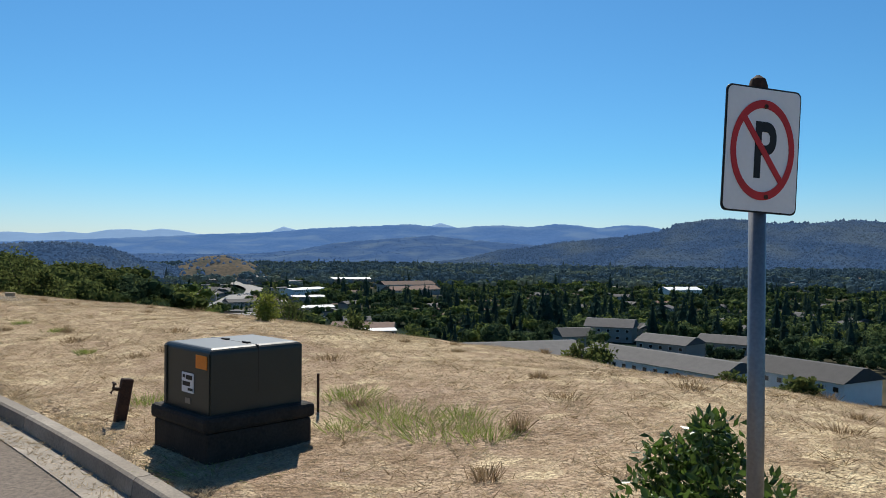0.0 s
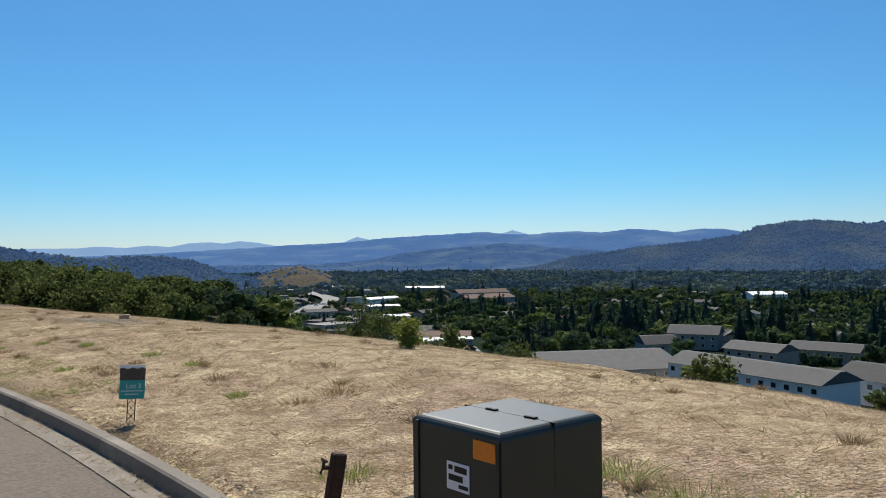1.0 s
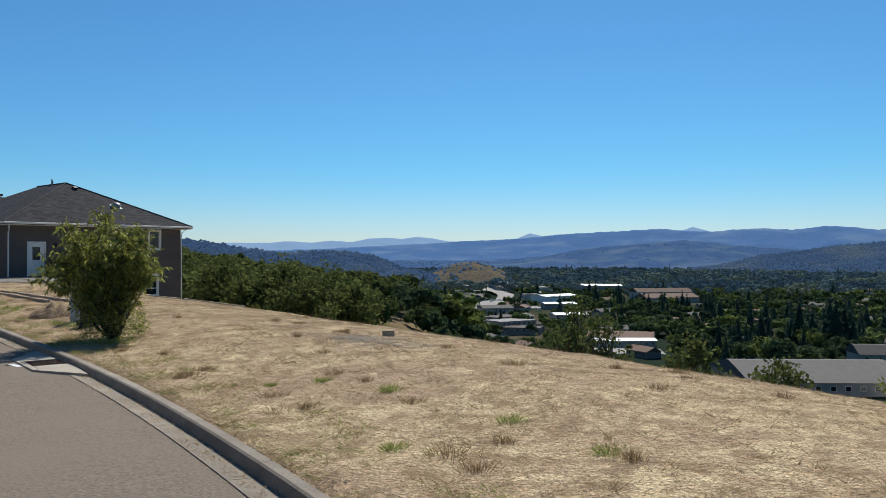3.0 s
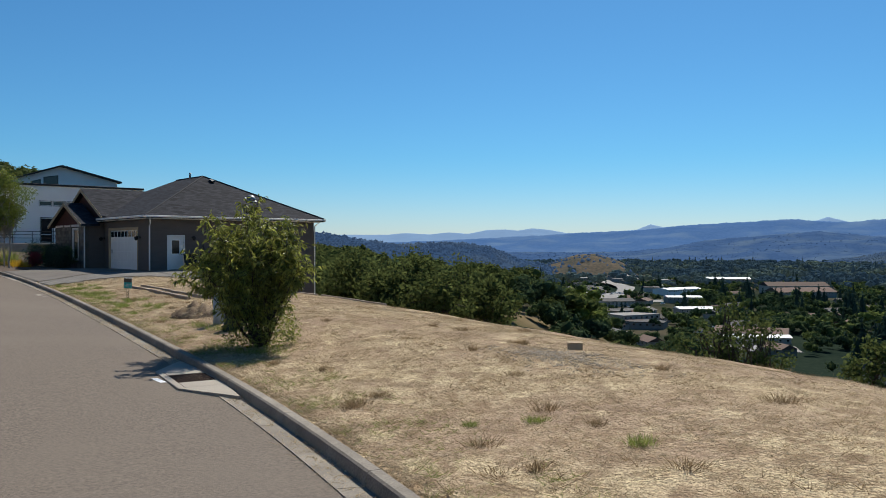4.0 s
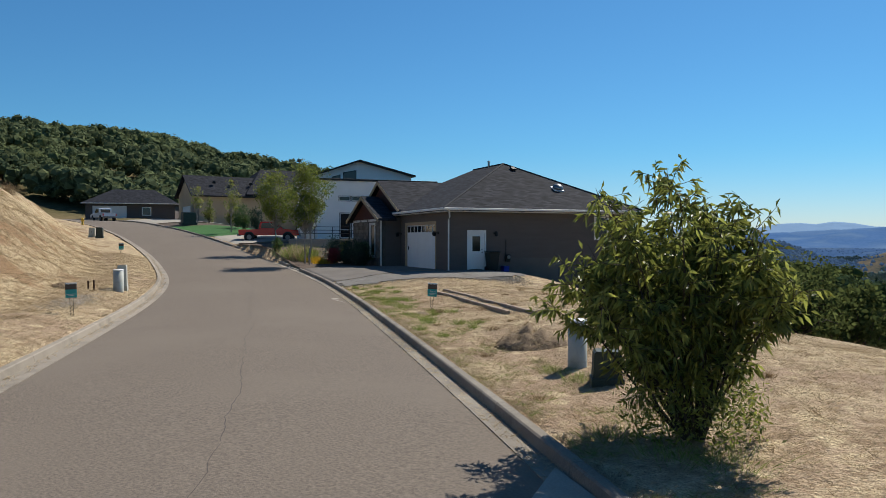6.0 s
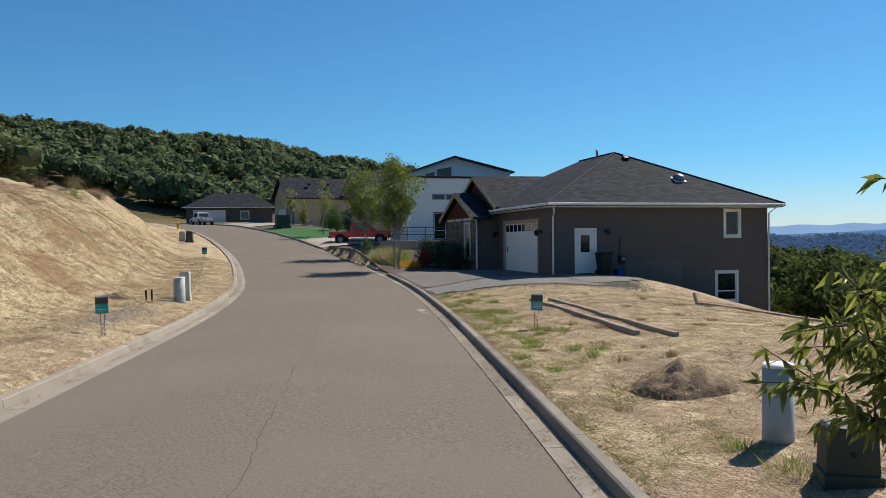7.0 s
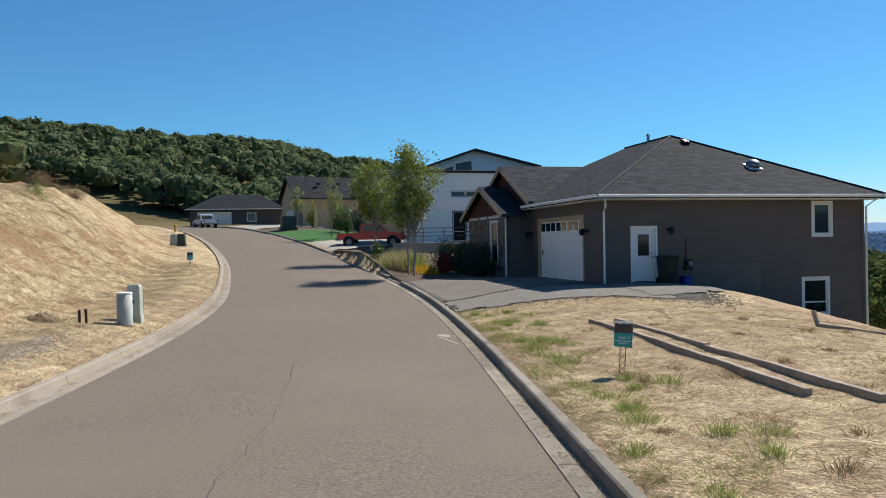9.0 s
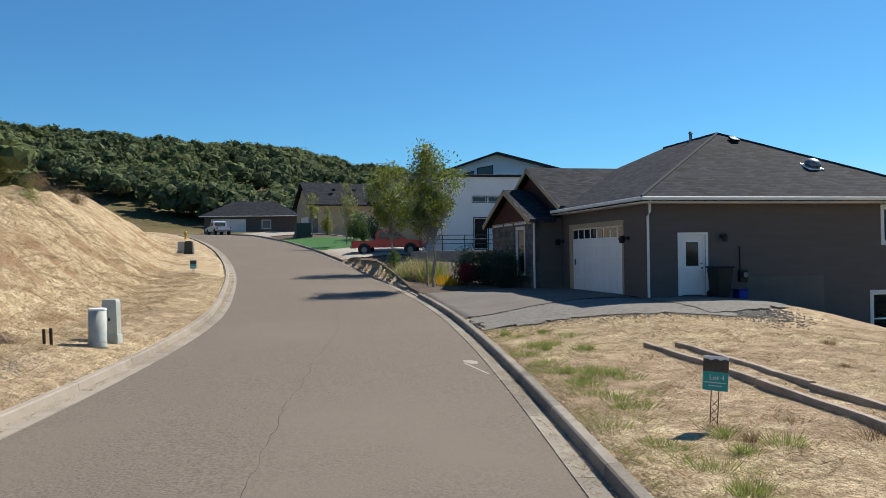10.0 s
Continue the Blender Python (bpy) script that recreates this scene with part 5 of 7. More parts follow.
def lot_sign(x, y, turn, text, lean=0.0, h=0.72):
    z = ground_z(x, y)
    t = thing("lot_sign", pose(x, y, z, 0, lean, turn), "small teal and brown lot sign on a wire stake", "lot sign", "lot signs")
    st = new("stake")
    st.parent = t
    for sx in (-0.045, 0.045):
        part("rod", tube([(sx, 0, -0.1), (sx, 0, h - 0.25)], 0.006, 6), "rail", st)
    for k in range(3):
        z0 = 0.02 + k * 0.1
        part("brace", tube([(-0.045, 0, z0), (0.045, 0, z0 + 0.1)], 0.004, 5), "rail", st)
        part("brace", tube([(0.045, 0, z0), (-0.045, 0, z0 + 0.1)], 0.004, 5), "rail", st)
    b, w = h - 0.43, 0.152
    part("board", box(-w, w, -0.006, 0.006, b, h, 0.002), "signwhite", t, "white coroplast board")
    part("teal_field", box(-w, w, -0.0085, -0.0065, b, b + 0.235), "teal", t)
    hill = [(-w, b + 0.235), (w, b + 0.235), (w, h - 0.045), (w * 0.7, h - 0.03), (w * 0.35, h - 0.05), (0, h - 0.03), (-w * 0.4, h - 0.055), (-w * 0.7, h - 0.035), (-w, h - 0.04)]
    part("hill_print", prism(hill, "y", -0.0085, -0.0065), "brownprint", t)
    if text:
        letter(t, text, (-0.075, -0.0095, b + 0.135), 0.085, "signwhite", "white lettering")
    for k, (x0, x1) in enumerate(((-0.13, 0.13), (-0.08, 0.08))):
        part("print_bar", box(x0, x1, -0.0105, -0.009, b + 0.095 - 0.04 * k, b + 0.105 - 0.04 * k), "signwhite", t)
    return t


lot_sign(-11.78, 17.95, 26, "Lot 3", 3.0)
lot_sign(-39.22, 38.39, 30, "Lot 4", 3.0, 0.86)
lot_sign(-44.6, 29.32, 62, "", -2.0, 0.95)
lot_sign(-73.5, 42.3, 70, "", 0.0)


def wooden_post():
    t = thing("utility_post", pose(-8.42, 14.72, ground_z(-8.42, 14.72), 3, 9, 40), "short rusty steel post with a hose tap", "post")
    part("post", box(-0.06, 0.06, -0.045, 0.045, -0.1, 0.46, 0.012), "rust", t)
    tp = part("tap", tube([(-0.05, 0, 0.34), (-0.13, 0, 0.34), (-0.15, 0, 0.29)], [0.02, 0.02, 0.016], 8), "rust", t)
    part("handle", tube([(-0.13, -0.045, 0.40), (-0.13, 0.045, 0.40)], 0.012, 6), "rust", tp)
    part("stem", tube([(-0.13, 0, 0.34), (-0.13, 0, 0.41)], 0.012, 6), "rust", tp)


wooden_post()
_z = ground_z(-6.35, 14.9)
_t = thing("steel_stake", pose(-6.30, 14.85, _z, 0, 0, 0), "thin rusty stake beside the transformer cabinet", "stake")
part("rod", tube([(0, 0, -0.1), (0, 0, 0.42)], 0.016, 6), "rust", _t)


def manhole():
    t = thing("meter_well", pose(-7.40, 16.0, ground_z(-7.4, 16.0), 0, 0, 0), "concrete well ring with a rusty iron cover", "manhole")
    bm = bmesh.new()
    n = 36
    prof = [(0.45, -0.1), (0.45, 0.15), (0.43, 0.17), (0.34, 0.17), (0.34, 0.0)]
    vs = [[bm.verts.new((r * math.cos(6.2832 * k / n), r * math.sin(6.2832 * k / n), z)) for k in range(n)] for r, z in prof]
    for a, b in zip(vs, vs[1:]):
        for k in range(n):
            bm.faces.new((a[k], a[(k + 1) % n], b[(k + 1) % n], b[k]))
    part("ring", bm, "concrete", t)
    c = part("cover", tube([(0, 0, 0.12), (0, 0, 0.225), (0, 0, 0.235)], [0.335, 0.335, 0.32], 36), "rust", t, "rusty round iron cover")
    for r in (0.10, 0.17, 0.24, 0.30):
        bm = bmesh.new()
        vs = [[bm.verts.new((q * math.cos(6.2832 * k / n), q * math.sin(6.2832 * k / n), z)) for k in range(n)] for q, z in ((r, 0.235), (r, 0.242), (r + 0.02, 0.242), (r + 0.02, 0.235))]
        for a, b in zip(vs, vs[1:]):
            for k in range(n):
                bm.faces.new((a[k], a[(k + 1) % n], b[(k + 1) % n], b[k]))
        part("rib", bm, "rust", c)


manhole()


def pedestal(x, y, h=0.78, r=0.17):
    t = thing("utility_pedestal", pose(x, y, ground_z(x, y), 0, 0, 0), "pale grey-green round cable pedestal", "utility pedestal", "round pedestals")
    part("body", tube([(0, 0, -0.05), (0, 0, 0.02), (0, 0, h - 0.02)], [r * 1.06, r, r * 0.97], 24), "pedgrey", t, "", True)
    part("lid", tube([(0, 0, h - 0.03), (0, 0, h), (0, 0, h + 0.015)], [r * 1.0, r * 0.99, r * 0.86], 24), "signwhite", t, "pale domed lid", False)
    part("band", tube([(0, 0, 0.10), (0, 0, 0.13)], r * 1.012, 24), "pedgrey", t)


pedestal(-29.35, 32.66, 0.84, 0.17)
pedestal(-52.25, 33.68, 0.86, 0.20)


def small_box(x, y, w, h, turn, material, label):
    t = thing("utility_box", pose(x, y, ground_z(x, y), 0, 0, turn), label, "utility box")
    part("base", box(-w * 0.56, w * 0.56, -w * 0.5, w * 0.5, -0.06, h * 0.18, 0.01), material, t)
    bm = prism([(-w * 0.5, h * 0.18), (w * 0.5, h * 0.18), (w * 0.46, h * 0.94), (w * 0.38, h), (-w * 0.38, h), (-w * 0.46, h * 0.94)], "y", -w * 0.42, w * 0.42)
    part("cover", bm, material, t)
    part("latch", box(-0.02, 0.02, -w * 0.42 - 0.015, -w * 0.42, h * 0.5, h * 0.58, 0.004), "rail", t)


small_box(-28.25, 31.95, 0.46, 0.52, 40, "boxgreen", "dark green plastic utility box beside a pedestal")
small_box(-52.95, 34.12, 0.36, 1.02, 60, "pedgrey", "tall pale green utility box beside a pedestal")
small_box(-89.0, 46.7, 0.55, 0.9, 60, "boxgreen", "green utility box at the roadside bank")
small_box(-90.4, 46.6, 0.5, 0.8, 60, "pedgrey", "pale utility box at the roadside bank")
small_box(*along(165.0, 2.6)[:2], 1.7, 1.5, -15, "boxgreen", "large dark green utility cabinet beside the lawn")
_t = thing("utility_box", pose(-19.15, 32.1, ground_z(-19.15, 32.1), 0, 0, 25), "low tan meter box on dry grass", "utility box")
part("body", box(-0.15, 0.15, -0.10, 0.10, -0.05, 0.14, 0.012), "cream", _t)
part("lid", box(-0.158, 0.158, -0.108, 0.108, 0.14, 0.16, 0.008), "cream", _t)
for _x, _y, _h in ((-52.5, 32.62, 0.32), (-52.2, 32.72, 0.36)):
    _t = thing("marker_stake", pose(_x, _y, ground_z(_x, _y), 3, 2, 20), "short dark pipe stub at the bank", "stake", "pipe stubs")
    part("pipe", tube([(0, 0, -0.1), (0, 0, _h), (0, 0, _h + 0.01)], [0.035, 0.035, 0.03], 8), "rust", _t)


def hydrant(x, y):
    t = thing("fire_hydrant", pose(x, y, ground_z(x, y), 0, 0, 30), "yellow fire hydrant at the roadside", "hydrant")
    part("barrel", tube([(0, 0, -0.05), (0, 0, 0.05), (0, 0, 0.08), (0, 0, 0.55), (0, 0, 0.60)], [0.16, 0.16, 0.11, 0.11, 0.14], 16), "hydrant", t)
    part("bonnet", tube([(0, 0, 0.60), (0, 0, 0.68), (0, 0, 0.74), (0, 0, 0.80)], [0.14, 0.11, 0.06, 0.03], 16), "hydrant", t)
    for a in ((0.2, 0), (-0.2, 0), (0, -0.2)):
        part("outlet", tube([(0, 0, 0.45), (a[0], a[1], 0.45)], 0.055, 10), "hydrant", t)


hydrant(-108.5, 52.2)


def timber(a, b, w=0.12, h=0.10, seed=1):
    a, b = Vector(a), Vector(b)
    d = b - a
    rng = random.Random(seed)
    n = max(4, int(d.length / 0.5))
    bm = bmesh.new()
    last = None
    L = d.length
    for k in range(n + 1):
        x = L * k / n
        wob = rng.uniform(-0.015, 0.015)
        p = a + d * (k / n)
        z = (b.z - a.z) * (k / n) + rng.uniform(-0.004, 0.004)
        row = [bm.verts.new((x, y * w / 2 + wob, z + q + rng.uniform(-0.006, 0.006))) for y, q in ((-1, -0.05), (1, -0.05), (1, h - 0.02), (0.8, h), (-0.8, h), (-1, h - 0.02))]
        if last:
            for i in range(6):
                bm.faces.new((last[i], last[(i + 1) % 6], row[(i + 1) % 6], row[i]))
        else:
            bm.faces.new(row[::-1])
        last = row
    bm.faces.new(last)
    t = part("landscape_timber", bm, "wood")
    t.matrix_basis = pose(a.x, a.y, a.z, 0, 0, math.degrees(math.atan2(d.y, d.x)))
    return tagged(t, "weathered landscape timber lying in dry grass", "timber", "landscape timbers")


def gp(x, y):
    return (x, y, ground_z(x, y))


timber(gp(-44.4, 43.1), gp(-40.2, 40.8), seed=1)
timber(gp(-40.15, 40.72), gp(-36.0, 38.4), seed=2)
timber(gp(-43.9, 43.5), gp(-39.5, 41.05), seed=3)
timber(gp(-39.4, 40.95), gp(-35.1, 38.6), seed=4)
timber(gp(-40.7, 47.3), gp(-36.5, 47.4), seed=5)
timber(gp(-36.3, 47.5), gp(-31.8, 45.9), seed=6)
_t = thing("survey_stake", pose(-40.75, 47.3, ground_z(-40.75, 47.3), 0, -18, 0), "leaning weathered wooden stake", "stake")
part("peg", box(-0.05, 0.05, -0.04, 0.04, -0.1, 0.42, 0.01), "wood", _t)


def soil_heap(x, y, r, h, seed, label):
    rng = np.random.default_rng(seed)
    n = 40
    u = np.linspace(-1.15, 1.15, n)
    X, Y = np.meshgrid(u, u)
    R = np.hypot(X * (1 + 0.15 * np.sin(3 * np.arctan2(Y, X) + seed)), Y)
    Z = h * np.exp(-2.4 * R ** 2) * (1 + 0.25 * wave(X, Y, 0.5, seed)) + 0.07 * rng.random((n, n)) * (R < 0.8) - 0.15 * step(R, 0.62, 0.95)
    P = np.stack([x + X * r, y + Y * r], 2).reshape(-1, 2)
    z = land(P[:, 0], P[:, 1]) + Z.ravel()
    i = (np.arange(n - 1)[:, None] * n + np.arange(n - 1)[None]).ravel()
    t = thing("soil_heap", pose(0, 0, 0), label, "soil heap")
    arrays("mound", np.c_[P, z], np.stack([i, i + 1, i + n + 1, i + n], 1), "dirt", t)
    # clods and dead stalks
    c = rng.normal(size=(60, 2)) * r * 0.38 + (x, y)
    v, f = [], []
    k = int(1400 * r)
    a = rng.normal(size=(k, 2)) * r * 0.42
    base = np.c_[a + (x, y), land(a[:, 0] + x, a[:, 1] + y) + h * np.exp(-2.4 * (a ** 2).sum(1) / r ** 2) - 0.02]
    d = rng.normal(size=(k, 3)) * (0.10, 0.10, 0.03) + (0, 0, 0.05)
    w = np.cross(d, rng.normal(size=(k, 3)))
    w = w / np.linalg.norm(w, axis=1)[:, None] * 0.006
    tri = np.stack([base - w, base + w, base + d], 1).reshape(-1, 3)
    ob = arrays("dead_straw", tri, np.arange(3 * k).reshape(-1, 3), "straw", t)
    ob["kind"] = "stuff"
    return t


soil_heap(-32.0, 34.5, 0.95, 0.34, 3, "low heap of dug soil and dead stalks")
soil_heap(-53.2, 31.9, 0.5, 0.16, 9, "small dark heap of soil at the bank")


def wheelie_bin():
    x, y = hloc(0.55, 2.25)
    t = thing("wheelie_bin", pose(x, y, ground_z(x, y) + 0.03, 0, 0, HA + 90), "dark green wheeled rubbish bin against the house", "bin")
    bm = bmesh.new()
    lo = [bm.verts.new((sx * 0.22, sy * 0.24, 0.05)) for sx, sy in ((-1, -1), (1, -1), (1, 1), (-1, 1))]
    hi = [bm.verts.new((sx * 0.30, sy * 0.33, 0.98)) for sx, sy in ((-1, -1), (1, -1), (1, 1), (-1, 1))]
    bm.faces.new(lo[::-1]), bm.faces.new(hi)
    for i in range(4):
        bm.faces.new((lo[i], lo[(i + 1) % 4], hi[(i + 1) % 4], hi[i]))
    bmesh.ops.bevel(bm, geom=list(bm.edges), offset=0.03, segments=2, affect="EDGES")
    b = part("tub", bm, "canbody", t)
    part("lid", box(-0.33, 0.33, -0.37, 0.36, 0.985, 1.04, 0.02), "canbody", t)
    part("lid_handle", box(-0.2, 0.2, -0.41, -0.37, 1.0, 1.025, 0.008), "canbody", t)
    for sx in (-0.27, 0.27):
        part("wheel", tube([(sx - 0.03, 0.22, 0.12), (sx + 0.03, 0.22, 0.12)], 0.12, 14), "tyre", t)


wheelie_bin()
_x, _y = hloc(0.45, 3.05)
_t = thing("recycling_crate", pose(_x, _y, ground_z(_x, _y) + 0.02, 0, 0, HA), "blue plastic crate against the house wall", "crate")
part("tub", box(-0.2, 0.2, -0.16, 0.16, 0, 0.30, 0.02), "blue", _t)
part("rim", box(-0.22, 0.22, -0.18, 0.18, 0.30, 0.33, 0.01), "blue", _t)


def pickup(x, y, z, turn, paint, label, name="pickup_truck"):
    t = thing(name, pose(x, y, z, 0, 0, turn), label, "vehicle")
    L = 5.4
    bm = prism([(0, 0.55), (L, 0.55), (L, 0.85), (L - 0.1, 1.02), (L - 1.35, 1.10), (L - 1.4, 1.12), (1.75, 1.12), (1.75, 1.06), (0, 1.06)], "y", -0.93, 0.93)
    bmesh.ops.bevel(bm, geom=[e for e in bm.edges if abs(e.verts[0].co.y - e.verts[1].co.y) < 0.01], offset=0.05, segments=2, affect="EDGES")
    b = part("body", bm, paint, t)
    cab = prism([(1.75, 1.08), (4.05, 1.08), (3.25, 1.74), (3.05, 1.79), (2.1, 1.79), (1.9, 1.74)], "y", -0.82, 0.82)
    bmesh.ops.bevel(cab, geom=[e for e in cab.edges if abs(e.verts[0].co.y - e.verts[1].co.y) < 0.01], offset=0.06, segments=2, affect="EDGES")
    c = part("cab", cab, paint, t)
    for sy in (-1, 1):
        part("side_window", prism([(1.98, 1.2), (3.72, 1.2), (3.18, 1.68), (2.06, 1.68)], "y", sy * 0.80, sy * 0.835), "glass", c)
    part("rear_window", box(1.74, 1.90, -0.62, 0.62, 1.22, 1.62, 0.0, None, None), "glass", c)
    part("bed_floor", box(0.12, 1.72, -0.78, 0.78, 1.045, 1.068), "black", t)
    part("windscreen", prism([(3.98, 1.16), (4.02, 1.18), (3.32, 1.72), (3.26, 1.70)], "y", -0.7, 0.7), "glass", c)
    for wx in (0.95, 4.4):
        for sy in (-1, 1):
            w = part("wheel", tube([(wx, sy * 0.72, 0.38), (wx, sy * 0.96, 0.38)], 0.38, 20), "tyre", t)
            part("rim", tube([(wx, sy * 0.955, 0.38), (wx, sy * 0.975, 0.38)], 0.22, 14), "steel", w)
            part("wheel_arch", tube([(wx, sy * 0.90, 0.42), (wx, sy * 0.945, 0.42)], 0.47, 20), "black", t)
    part("rear_bumper", box(-0.12, 0.0, -0.9, 0.9, 0.5, 0.68, 0.02), "steel", t)
    part("front_bumper", box(L, L + 0.1, -0.9, 0.9, 0.45, 0.68, 0.02), "steel", t)
    for sy in (-0.84, 0.84):
        part("tail_light", box(-0.02, 0.03, sy - 0.07, sy + 0.07, 0.75, 1.02, 0.01), "signred", t)
        part("headlight", box(L - 0.02, L + 0.02, sy - 0.12, sy + 0.08, 0.74, 0.92, 0.01), "signwhite", t)
    return t


pickup(-86.0, 58.2, 2.98, 52, "redcar", "red pickup truck parked on a concrete driveway")
_a = along(184.0, -1.6)
pickup(_a.x, _a.y, _a.z, 176, "whitecar", "white pickup truck parked at the kerb")


def lamp_post():
    x, y = -103.0, 76.0
    z = ground_z(x, y)
    t = thing("utility_pole", pose(x, y, z, 0, 0, 0), "slim dark pole with a small bracket on top", "pole")
    part("shaft", tube([(0, 0, -0.3), (0, 0, 13.0 - z)], [0.12, 0.08], 10), "rail", t)
    part("bracket", tube([(0, 0, 12.6 - z), (0.5, -0.3, 12.7 - z)], 0.05, 8), "rail", t)
    part("fixture", box(-0.28, 0.28, -0.16, 0.16, 12.7 - z, 13.05 - z, 0.04), "rail", t)


lamp_post()

# plants ------------------------------------------------------------------
def limb(rng, a, b, r0, r1, bm, bend=0.12, n=4):
    a, b = np.array(a, float), np.array(b, float)
    L = np.linalg.norm(b - a)
    pts = [a + (b - a) * t + (rng.normal(size=3) * bend * L * math.sin(math.pi * t) * 0.5) for t in np.linspace(0, 1, n)]
    tube([tuple(p) for p in pts], [r0 + (r1 - r0) * t for t in np.linspace(0, 1, n)], 6, bm)
    return pts


def leafy(name, x, y, seed, height, trunk_h, spread, stems, leaf_mat, bark_mat, count, size, label, category, slim=0.4, droop=0.3, balls=26, clump=0.42, flat=1.0, group="", z=None, lean=(0, 0), low=0.35, thick=0.035):
    """A woody plant: stems, limbs, twigs and a crown of separate leaves in uneven clumps."""
    rng = np.random.default_rng(seed)
    z = ground_z(x, y) if z is None else z
    t = thing(name, pose(x, y, z), label, category, group)
    bm = bmesh.new()
    tips, rad = [], []
    for k in range(stems):
        a = rng.random() * 6.283
        foot = np.array([math.cos(a), math.sin(a), 0]) * 0.06 * (stems > 1) * rng.random() * spread
        fork = np.array([lean[0] * 0.4 + foot[0] * 2, lean[1] * 0.4 + foot[1] * 2, trunk_h])
        rr = thick * height / math.sqrt(stems)
        limb(rng, foot - (0, 0, 0.15), fork, rr, rr * 0.75, bm, 0.08)
        for j in range(max(2, balls // stems)):
            a, e = rng.random() * 6.283, rng.random()
            h = trunk_h + (height - trunk_h) * (low + (1 - low) * e ** 0.8)
            shape = math.sin(math.pi * (0.18 + 0.74 * min(1, max(0, (h - trunk_h * 0.6) / (height - trunk_h * 0.6)))))
            d = spread * shape * (0.35 + 0.65 * rng.random())
            tip = np.array([lean[0] + math.cos(a) * d, lean[1] + math.sin(a) * d, h * flat])
            limb(rng, fork + (0, 0, rng.random() * 0.3 * (h - trunk_h)), tip, rr * 0.45, rr * 0.08, bm, 0.18, 5)
            tips.append(tip)
            rad.append(clump * spread * (0.5 + 0.75 * rng.random()))
            mid = fork * 0.4 + tip * 0.6
            tips.append(mid)
            rad.append(clump * spread * 0.6)
    part("trunk", bm, bark_mat, t)
    v, f = leaves(rng, tips, rad, count, size, slim, droop)
    arrays("crown", v, f, leaf_mat, t)
    return t


# the roadside shrub with long drooping leaves
def roadside_shrub():
    x, y = -25.62, 29.88
    rng = np.random.default_rng(12)
    t = thing("butterfly_bush", pose(x, y, ground_z(x, y)), "tall many-stemmed shrub with narrow drooping leaves", "shrub")
    bm = bmesh.new()
    vs = []
    for k in range(56):
        a = rng.random() * 6.283
        e = rng.random()
        top = 1.5 + 1.85 * e
        out = (1.50 - 0.35 * e) * (0.35 + 0.65 * rng.random())
        tip = np.array([math.cos(a) * out, math.sin(a) * out, top * (0.82 + 0.18 * rng.random())])
        tip[:2] += (-0.16, -0.18)
        foot = np.array([math.cos(a) * 0.12 * rng.random(), math.sin(a) * 0.12 * rng.random(), -0.08])
        mid = foot * 0.35 + tip * 0.65 + (0, 0, 0.25 * rng.random())
        pts = [foot, foot * 0.6 + mid * 0.4 + rng.normal(size=3) * 0.06, mid, tip]
        tube([tuple(p) for p in pts], [0.022, 0.017, 0.010, 0.003], 5, bm)
        # side shoots with paired leaves
        for j in range(22):
            u = 0.28 + 0.72 * rng.random()
            base = mid + (tip - mid) * (u - 0.5) * 2 if u > 0.5 else pts[1] + (mid - pts[1]) * (u - 0.2) * 3.3
            d = rng.normal(size=3) * (1, 1, 0.5)
            d /= np.linalg.norm(d)
            ln = 0.16 + 0.30 * rng.random()
            end = base + d * ln + (0, 0, 0.05)
            tube([tuple(base), tuple(end)], [0.005, 0.002], 4, bm, False)
            n = 12
            q = rng.random(n)
            c = base + (end - base) * q[:, None]
            ax = d * 0.7 + rng.normal(size=(n, 3)) * 0.7
            ax[:, 2] -= 0.55
            ax /= np.linalg.norm(ax, axis=1)[:, None]
            sd = np.cross(ax, rng.normal(size=(n, 3)))
            sd /= np.linalg.norm(sd, axis=1)[:, None]
            nr = np.cross(ax, sd)
            s = (0.10 + 0.08 * rng.random(n))[:, None]
            vs.append(np.stack([c, c + ax * s * 0.45 + sd * s * 0.14 + nr * s * 0.05, c + ax * s - nr * s * 0.12 + (0, 0, -0.2) * s, c + ax * s * 0.45 - sd * s * 0.14 + nr * s * 0.05], 1).reshape(-1, 3))
    # dense low skirt
    for k in range(220):
        a, r = rng.random() * 6.283, 0.78 * math.sqrt(rng.random())
        h = 0.05 + 1.25 * rng.random() * (1.15 - r)
        n = 14
        c = np.array([math.cos(a) * r, math.sin(a) * r, h]) + rng.normal(size=(n, 3)) * 0.09
        ax = rng.normal(size=(n, 3)) + (0, 0, 0.3)
        ax /= np.linalg.norm(ax, axis=1)[:, None]
        sd = np.cross(ax, rng.normal(size=(n, 3)))
        sd /= np.linalg.norm(sd, axis=1)[:, None]
        s = (0.05 + 0.06 * rng.random(n))[:, None]
        vs.append(np.stack([c, c + ax * s * 0.5 + sd * s * 0.16, c + ax * s, c + ax * s * 0.5 - sd * s * 0.16], 1).reshape(-1, 3))
    part("trunk", bm, "bark", t)
    v = np.concatenate(vs)
    i = np.arange(len(v) // 4)[:, None] * 4
    arrays("foliage", v, np.concatenate([i + [0, 1, 2], i + [0, 2, 3]]), "leaf", t)


